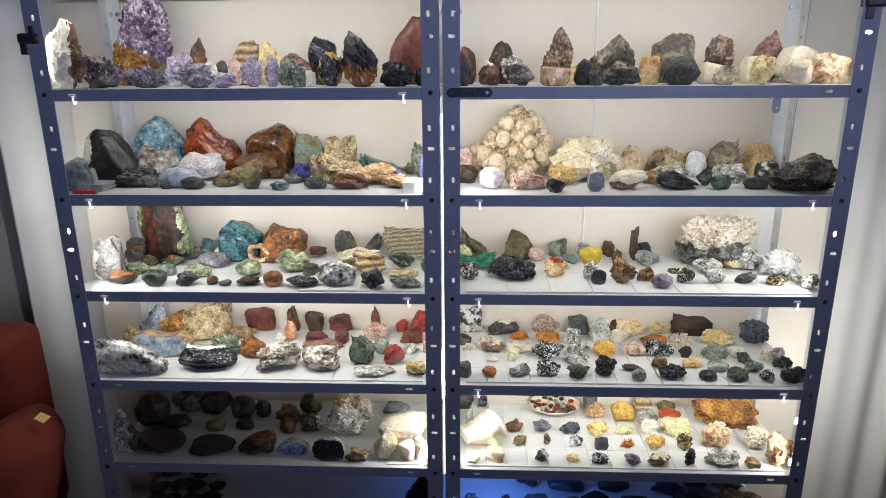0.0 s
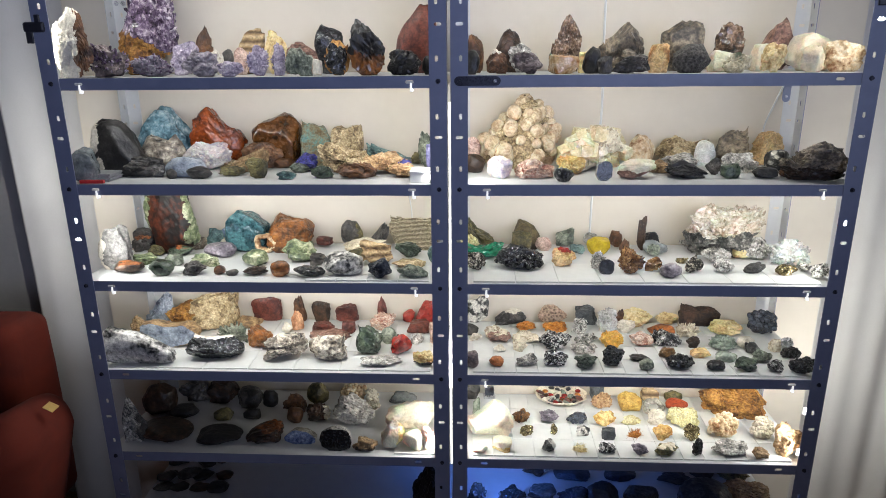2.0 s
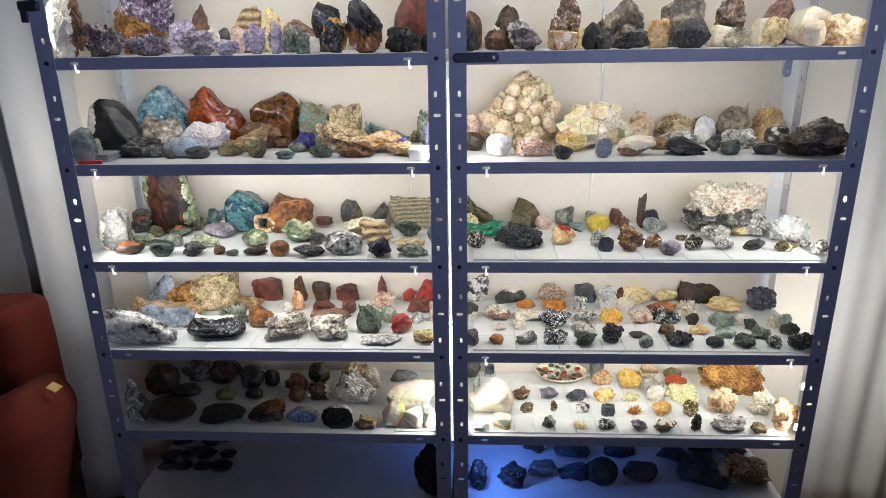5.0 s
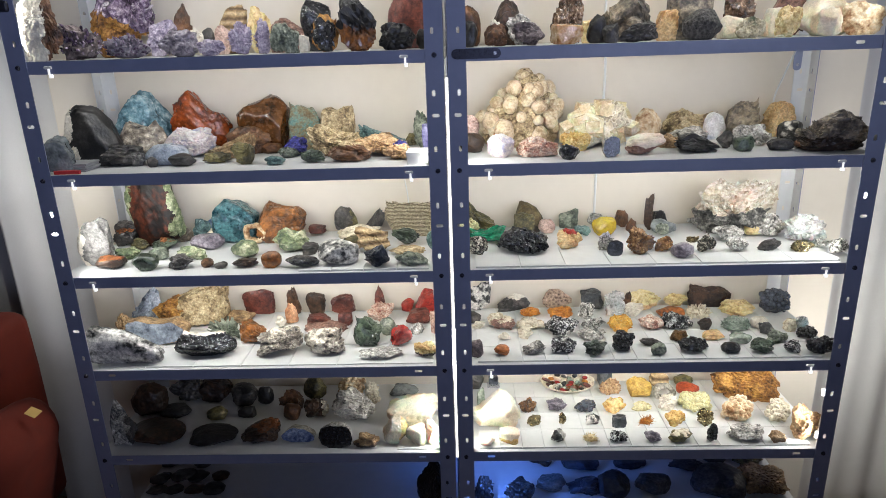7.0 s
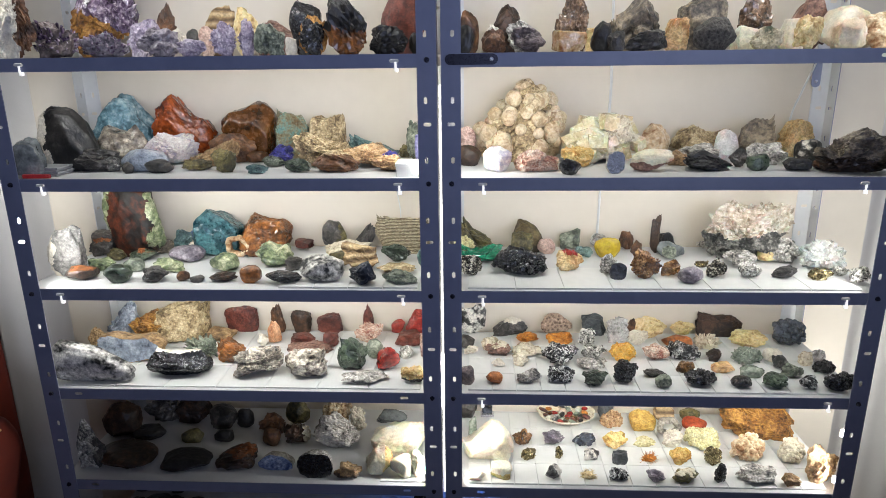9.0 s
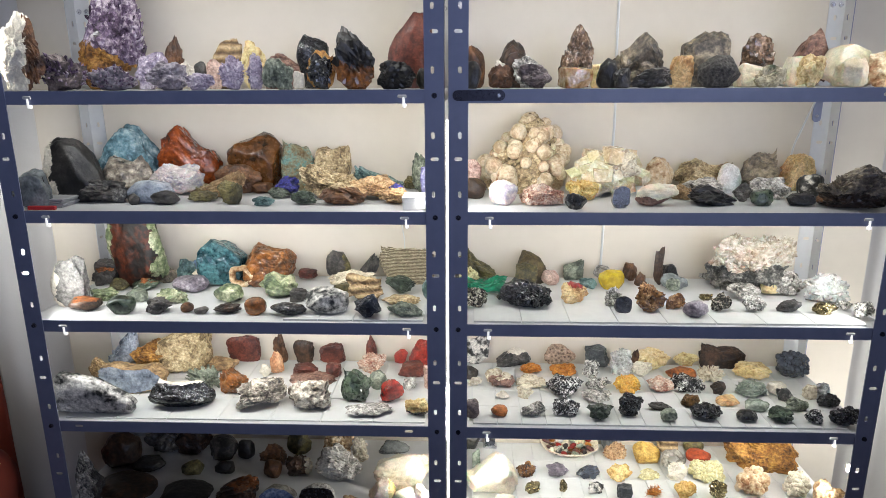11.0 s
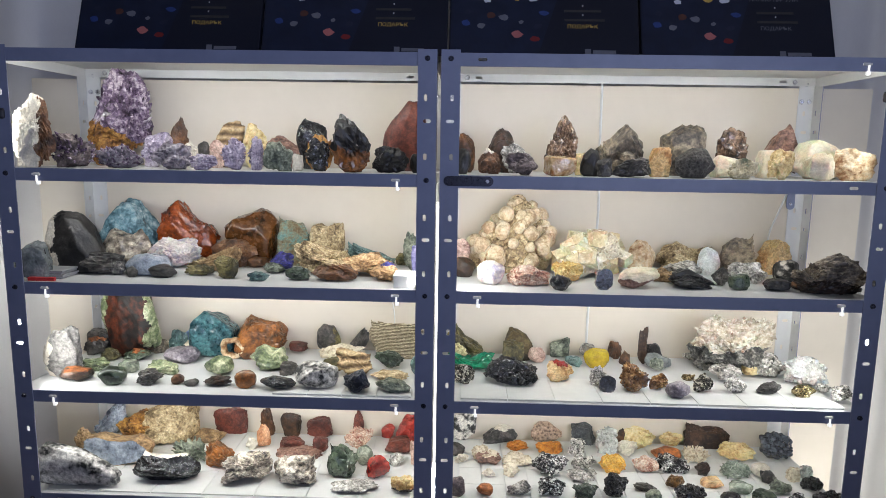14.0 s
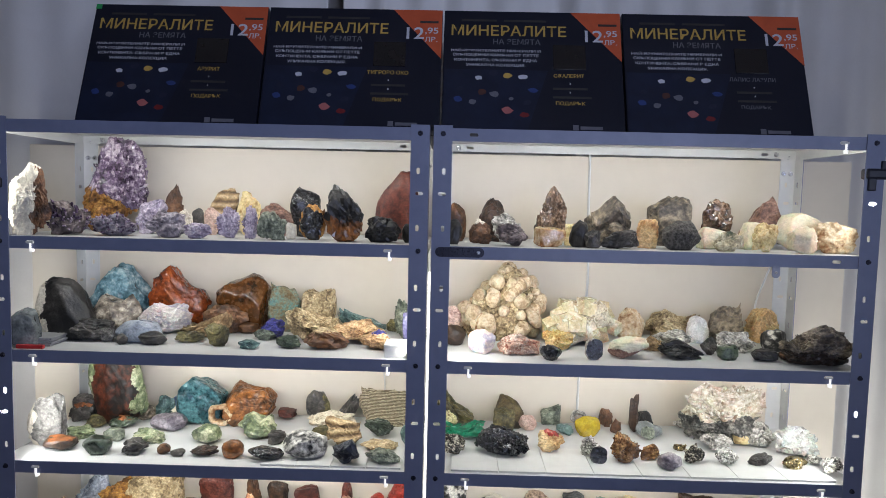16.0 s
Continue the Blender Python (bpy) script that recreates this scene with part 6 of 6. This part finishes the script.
# ---- joining plates, ties and cables on the shelving ----
def link_plate(x0, x1, y, z, mat, label, upright=False):
    bm = bmesh.new()
    n, r = 8, 0.010
    long = (x1 - x0) / 2 - r
    loop = [(s * long + r * math.cos(a), r * math.sin(a)) for s, start in ((1, -0.5), (-1, 0.5))
            for a in [math.pi * (start + i / n) for i in range(n + 1)]]
    face = bm.faces.new([bm.verts.new((v if upright else u, 0, u if upright else v)) for u, v in loop])
    made = bmesh.ops.extrude_face_region(bm, geom=[face])
    bmesh.ops.translate(bm, verts=[v for v in made["geom"] if isinstance(v, bmesh.types.BMVert)], vec=(0, 0.002, 0))
    ob = tagged(part("joining_plate", bm, mat), label, "plate")
    ob.location = ((x0 + x1) / 2, y, z)
    bolt(ob, (x1 - x0) / 2 - 0.012 if not upright else 0, 0, 0 if not upright else -long + 0.004, -1, STEEL, 0.004)
    return ob


link_plate(0.012, 0.112, -0.0055, 1.548, DARK_STEEL, "dark rounded steel joining plate bolted to the shelf lip")
link_plate(0.838, 0.898, DEPTH - 0.006, 1.505, BLUE_PAINT, "blue rounded steel joining plate on the back post", True)

BLACK_PLASTIC = grainy("black_plastic", (0.035, 0.035, 0.045), (0.02, 0.02, 0.026), 40, 0.35, 0.0, 0.1, gap=0.0005)
for x, z in ((-0.900, 1.668), (0.892, 1.725)):
    tie = tagged(new("cable_tie"), "black plastic tie wrapped round the shelving post", "cable tie")
    tie.location = (x, 0.004, z)
    part("band", box(-0.024, 0.024, -0.012, 0.014, -0.011, 0.011, 0.005), BLACK_PLASTIC, tie)
    part("tail", box(-0.020, -0.004, -0.011, -0.006, -0.034, -0.009, 0.002), BLACK_PLASTIC, tie)
    part("tongue", box(0.004, 0.016, -0.011, -0.006, 0.009, 0.026, 0.002), BLACK_PLASTIC, tie)

tagged(tube("cable", [(0.388, DEPTH + 0.0005, 1.78), (0.390, DEPTH + 0.0005, 1.6), (0.394, DEPTH + 0.0005, 1.45), (0.384, DEPTH + 0.0005, 1.3),
                      (0.380, DEPTH + 0.0005, 1.1)], 0.0032, WHITE_PLASTIC), "thin white cable running down the back panel", "cable")
tagged(tube("cable", [(0.862, 0.335, 1.53), (0.835, 0.325, 1.47), (0.815, 0.325, 1.40), (0.822, 0.32, 1.335)], 0.0022, WHITE_PLASTIC),
       "thin white cable hanging beside the back post", "cable")
tagged(tube("cable", [(-0.125, 0.338, 1.30), (-0.128, 0.336, 1.24), (-0.120, 0.337, 1.17), (-0.126, 0.338, 1.10)], 0.0016, WHITE_PLASTIC),
       "thin white cable hanging on the back panel", "cable")

# red strip and clear plates lying at the end of the second shelf
RED_PLASTIC = grainy("red_plastic", (0.62, 0.05, 0.05), (0.48, 0.03, 0.03), 40, 0.4, 0.0, 0.05, gap=0.0004)
GREY_CARD = grainy("grey_card", (0.34, 0.34, 0.34), (0.26, 0.26, 0.27), 30, 0.5, 0.0, 0.05, gap=0.0004)
strip = tagged(part("red_strip", box(-0.029, 0.029, -0.004, 0.004, 0.0004, 0.0085, 0.0015), RED_PLASTIC), "small red plastic strip lying on the shelf", "strip")
strip.location = (-0.836, 0.012, STONE_TOPS["B"])
for i in range(4):
    card = tagged(part("grey_plate", box(-0.036, 0.036, -0.03, 0.03, 0, 0.0042, 0.001), GREY_CARD), "thin grey plate in a small stack",
                  "plate", "stack of grey plates")
    card.location = (-0.842 + 0.003 * (i % 2), 0.062, STONE_TOPS["B"] + 0.0004 + i * 0.0047)
white_box = tagged(new("card_box"), "small bright white card box on the shelf", "box")
white_box.location = (-0.062, 0.045, STONE_TOPS["B"] + 0.0004)
part("body", box(-0.028, 0.028, -0.03, 0.03, 0, 0.026, 0.001), CARD, white_box)
part("lid", box(-0.029, 0.029, -0.031, 0.031, 0.020, 0.0275, 0.001), CARD, white_box)


# ---- shell dish with tumbled stones ----
def dish(level, x, y, w, lift):
    ob = tagged(new("shell_dish"), "pale oval shell dish filled with polished coloured pebbles", "dish")
    ob.location = (x, y, STONE_TOPS[level] + lift + 0.0005)
    rng = random.Random(5)
    verts, faces, n, rings = [], [], 32, 7
    for j in range(rings):
        s = j / (rings - 1)
        for i in range(n):
            a = 2 * math.pi * i / n
            r = (0.30 + 0.70 * s) * (1 + 0.03 * math.sin(9 * a) * s)
            verts.append((w / 2 * r * math.cos(a), w * 0.40 * r * math.sin(a), 0.0022 + 0.024 * s ** 2))
    for j in range(rings - 1):
        for i in range(n):
            faces.append((j * n + i, j * n + (i + 1) % n, (j + 1) * n + (i + 1) % n, (j + 1) * n + i))
    faces.append(tuple(range(n))[::-1])
    shell = mesh_object("shell", verts, faces, MINERALS["cream"], ob, smooth=True)
    shell.modifiers.new("thickness", "SOLIDIFY").thickness = 0.0022
    kinds = ("redglass", "darkgreen", "white", "blackgloss", "orange", "greenglass", "brownglass", "redbrown", "zebra", "calciteglass", "blueblack")
    ball, tris = BALLS[2]
    for i in range(34):
        a, r = i * 2.4, math.sqrt((i + 0.5) / 34) * 0.84
        size = np.array([rng.uniform(0.0085, 0.0135), rng.uniform(0.0060, 0.0090), rng.uniform(0.0045, 0.0065)])
        turn = np.array(Euler((rng.uniform(-0.4, 0.4), rng.uniform(-0.4, 0.4), rng.uniform(0, 3))).to_matrix())
        z = 0.011 + 0.020 * r ** 2
        pebble = mesh_object("pebble", (ball * size) @ turn.T, tris, MINERALS[kinds[rng.randrange(len(kinds))]], ob, smooth=True)
        pebble.location = (w / 2 * r * math.cos(a), w * 0.40 * r * math.sin(a), z)


dish("E", 0.314, 0.290, 0.154, 0.0045)

# small polished metal holder at the back of the fifth shelf
holder = tagged(new("metal_holder"), "small dark polished metal holder standing on the shelf", "holder")
holder.location = (0.104, 0.310, STONE_TOPS["E"] + 0.0050)
part("base", box(-0.018, 0.018, -0.012, 0.012, 0, 0.008, 0.002), STEEL, holder)
part("body", box(-0.014, 0.014, -0.009, 0.009, 0.0082, 0.034, 0.005), MINERALS["slategloss"], holder)


# ---- dark boxes on top of the units ----
NAVY = grainy("navy_printed_card", (0.006, 0.008, 0.020), (0.004, 0.005, 0.013), 5, 0.38, 0.0, 0.03, 20, gap=0.0006)
GOLD = grainy("gold_print", (0.62, 0.40, 0.09), (0.50, 0.31, 0.06), 60, 0.5, 0.0, 0.0)
PALE = grainy("white_print", (0.66, 0.66, 0.70), (0.56, 0.56, 0.60), 60, 0.5, 0.0, 0.0)
GREY_PRINT = grainy("grey_print", (0.17, 0.17, 0.19), (0.12, 0.12, 0.14), 60, 0.5, 0.0, 0.0)
DIM_PRINT = grainy("dim_print", (0.045, 0.04, 0.035), (0.03, 0.028, 0.026), 60, 0.5, 0.0, 0.0)
ORANGE_RED = grainy("orange_red_print", (0.62, 0.11, 0.035), (0.52, 0.085, 0.028), 40, 0.5, 0.0, 0.0)
GREEN_TAG = grainy("green_sticker", (0.03, 0.38, 0.10), (0.02, 0.30, 0.08), 60, 0.6, 0.0, 0.0)
NIGHT_BLUE = grainy("night_blue_print", (0.010, 0.016, 0.042), (0.005, 0.008, 0.022), 18, 0.4, 0.0, 0.0, 4)
POCKET = grainy("dark_pocket", (0.020, 0.016, 0.014), (0.012, 0.010, 0.010), 30, 0.2, 0.0, 0.0)
PICTURES = (((0.20, 0.57), PALE, 0.022), ((0.36, 0.545), GOLD, 0.030), ((0.445, 0.555), PALE, 0.026), ((0.50, 0.665), "b", 0.028),
            ((0.29, 0.70), GREY_PRINT, 0.030), ((0.17, 0.765), GREY_PRINT, 0.026), ((0.36, 0.83), "p", 0.032), ((0.455, 0.865), "r", 0.028),
            ((0.22, 0.685), "o", 0.028), ((0.09, 0.745), "b", 0.026), ((0.285, 0.53), "d", 0.026), ((0.38, 0.735), GREY_PRINT, 0.016),
            ((0.47, 0.765), "d", 0.026), ((0.10, 0.66), "d", 0.022))
PRINTS = dict(b=grainy("blue_print", (0.03, 0.06, 0.22), (0.015, 0.035, 0.13), 60, 0.5, 0.0, 0.0),
              p=grainy("pink_print", (0.50, 0.16, 0.14), (0.40, 0.11, 0.10), 60, 0.5, 0.0, 0.0),
              r=grainy("red_print", (0.22, 0.015, 0.015), (0.14, 0.01, 0.01), 60, 0.5, 0.0, 0.0),
              o=grainy("brown_print", (0.10, 0.035, 0.02), (0.06, 0.02, 0.015), 60, 0.5, 0.0, 0.0),
              d=grainy("dusk_print", (0.02, 0.022, 0.05), (0.012, 0.014, 0.03), 60, 0.5, 0.0, 0.0))


def pack(x0, x1, stone, sticker, stone_mat):
    """A flat printed box leaning back on the top shelf. u runs across it, v down."""
    w, h, deep = x1 - x0, 0.290, 0.030
    ob = tagged(new("printed_box"), "dark navy printed card box with gold title, leaning back", "box",
                "row of printed boxes on the shelving")
    ob.matrix_world = pose(x0, 0.048, STONE_TOPS["T"] + 0.0005, -20)
    part("carton", box(0.0012, w - 0.0012, 0, deep, 0, h, 0.0015), NAVY, ob)

    def bars(name, u0, u1, v0, v1, mat, lift=0.0006):
        return part(name, box(u0 * w, u1 * w, -lift, 0.0002, (1 - v1) * h, (1 - v0) * h), mat, ob)

    def words(body, u0, u1, v0, v1, mat):
        curve = bpy.data.curves.new("lettering", "FONT")
        curve.body, curve.size = body, 0.1
        curve.offset = 0.0012
        source = bpy.data.objects.new("lettering", curve)
        scene.collection.objects.link(source)
        me = bpy.data.meshes.new_from_object(source.evaluated_get(bpy.context.evaluated_depsgraph_get()))
        bpy.data.objects.remove(source)
        flat = np.array([v.co[:] for v in me.vertices])
        low, high = flat.min(0), flat.max(0)
        for v, (a, b, _) in zip(me.vertices, (flat - low) / np.maximum(high - low, 1e-6)):
            v.co = ((u0 + (u1 - u0) * a) * w, -0.0008, (1 - v1 + (v1 - v0) * b) * h)
        me.materials.clear()
        me.materials.append(mat)
        new("lettering", me).parent = ob

    corner = bmesh.new()
    loop = [corner.verts.new((u * w, -0.0006, (1 - v) * h)) for u, v in ((0.715, 0.004), (0.996, 0.42), (0.996, 0.004))]
    corner.faces.new(loop)
    part("price_corner", corner, ORANGE_RED, ob, "orange-red printed corner")
    panel = bmesh.new()
    panel.faces.new([panel.verts.new((u * w, -0.0003, (1 - v) * h)) for u, v in ((0.012, 0.50), (0.012, 0.985), (0.47, 0.985), (0.585, 0.50))])
    part("picture_panel", panel, NIGHT_BLUE, ob)
    words("МИНЕРАЛИТЕ", 0.045, 0.69, 0.125, 0.215, GOLD)
    words("НА ЗЕМЯТА", 0.28, 0.545, 0.240, 0.288, GREY_PRINT)
    for i, (line, u0, u1) in enumerate((("НАЙ-ИЗУМИТЕЛНИТЕ МИНЕРАЛИ И", 0.045, 0.545), ("СКЪПОЦЕННИ КАМЪНИ ОТ ПЕТТЕ", 0.055, 0.535),
                                        ("КОНТИНЕНТА, СЪБРАНИ В ЕДНА", 0.065, 0.525), ("УНИКАЛНА КОЛЕКЦИЯ.", 0.13, 0.46))):
        words(line, u0, u1, 0.325 + 0.042 * i, 0.352 + 0.042 * i, PALE)
    words("12", 0.795, 0.895, 0.155, 0.255, PALE)
    words(",95", 0.90, 0.975, 0.155, 0.215, PALE)
    words("ЛВ.", 0.90, 0.972, 0.235, 0.278, PALE)
    words(stone, 0.70 - 0.0105 * len(stone), 0.70 + 0.0105 * len(stone), 0.525, 0.558, stone_mat)
    words("ПОДАРЪК", 0.625, 0.785, 0.75, 0.785, stone_mat)
    bars("small_print", 0.10, 0.30, 0.075, 0.092, DIM_PRINT)
    bars("small_print", 0.34, 0.58, 0.075, 0.092, DIM_PRINT)
    bars("small_print", 0.87, 0.975, 0.10, 0.118, DIM_PRINT, 0.0010)
    bars("small_print", 0.61, 0.80, 0.638, 0.655, DIM_PRINT)
    bars("small_print", 0.61, 0.82, 0.708, 0.725, DIM_PRINT)
    bars("dot", 0.703, 0.709, 0.600, 0.610, PALE)
    bars("dot", 0.703, 0.709, 0.672, 0.682, PALE)
    bars("logo_mark", 0.715, 0.745, 0.935, 0.975, GREY_PRINT)
    bars("logo_bar", 0.755, 0.875, 0.945, 0.970, GREY_PRINT)
    part("pocket", box(0.615 * w, 0.795 * w, -0.0014, 0.0002, 0.51 * h, 0.715 * h, 0.0005), POCKET, ob, "dark glossy window pocket")
    if sticker:
        bars("sticker", 0.004, 0.036, 0.004, 0.045, GREEN_TAG, 0.0012)
    rng = random.Random(11)
    for (u, v), mat, size in PICTURES:
        blot, n = bmesh.new(), 9
        spots = [blot.verts.new(((u + size * rng.uniform(0.7, 1.1) * math.cos(6.283 * i / n)) * w, -0.0006,
                                 (1 - v + 0.9 * size * rng.uniform(0.7, 1.1) * math.sin(6.283 * i / n)) * h)) for i in range(n)]
        blot.faces.new(spots)
        part("stone_picture", blot, PRINTS[mat] if isinstance(mat, str) else mat, ob)


pack(-0.757, -0.371, "АЗУРИТ", True, GOLD)
pack(-0.369, 0.014, "ТИГРОВО ОКО", False, GOLD)
pack(0.016, 0.402, "СФАЛЕРИТ", False, GOLD)
pack(0.404, 0.790, "ЛАПИС ЛАЗУЛИ", False, GREY_PRINT)


# ---- armchair beside the shelving ----
def cushion(x0, x1, y0, y1, z0, z1, bevel, puff, seed):
    """A padded block with rounded edges and a slightly uneven skin."""
    bm = box(x0, x1, y0, y1, z0, z1)
    bmesh.ops.bevel(bm, geom=list(bm.edges), offset=bevel, segments=6, affect="EDGES", profile=0.5)
    bmesh.ops.triangulate(bm, faces=bm.faces)
    bmesh.ops.subdivide_edges(bm, edges=[e for e in bm.edges if e.calc_length() > 0.06], cuts=3, use_grid_fill=True)
    for v in bm.verts:
        v.co += Vector((1, 1, 1)) * puff * noise.fractal(v.co * 6 + Vector((seed, 0, 0)), 1, 2, 3)
    return bm


chair = tagged(new("armchair"), "orange-red upholstered armchair with a padded rounded arm", "armchair")
chair.location, chair.scale = (-0.016, 0, 0), (1, 1, 0.958)
arm = cushion(-1.31, -0.975, -0.25, 0.055, 0.10, 0.825, 0.10, 0.006, 2)
for v in arm.verts:      # the roll of the arm leans inwards and overhangs its side
    up = min(max((v.co.z - 0.10) / 0.70, 0.0), 1.0)
    v.co.x += 0.02
    v.co.z -= 0.55 * max(-1.03 - v.co.x, 0.0) * up
    v.co.x -= 0.09 * (1.0 - min(max((v.co.z - 0.40) / 0.30, 0.0), 1.0)) * min(max((v.co.x + 1.20) / 0.20, 0.0), 1.0)
part("arm", arm, CLOTH, chair, smooth=True)
part("arm", cushion(-2.20, -1.92, -0.25, 0.055, 0.10, 0.775, 0.12, 0.006, 6), CLOTH, chair, smooth=True)
part("backrest", cushion(-2.15, -1.180, 0.10, 0.30, 0.30, 0.935, 0.05, 0.006, 3), CLOTH, chair, smooth=True)
part("seat", cushion(-1.93, -1.325, -0.30, 0.12, 0.22, 0.47, 0.05, 0.006, 4), CLOTH, chair, smooth=True)
for x in (-2.1, -1.12):
    for y in (-0.17, 0.02):
        part("foot", box(x - 0.025, x + 0.025, y - 0.025, y + 0.025, 0.0, 0.12, 0.004), BLACK_PLASTIC, chair)
part("tag", box(-0.0155, 0.0155, -0.0008, 0.0008, -0.011, 0.011), TAG, chair, "small yellow cloth tag").matrix_world = pose(-0.957, -0.086, 0.822, -72, 14, -16)
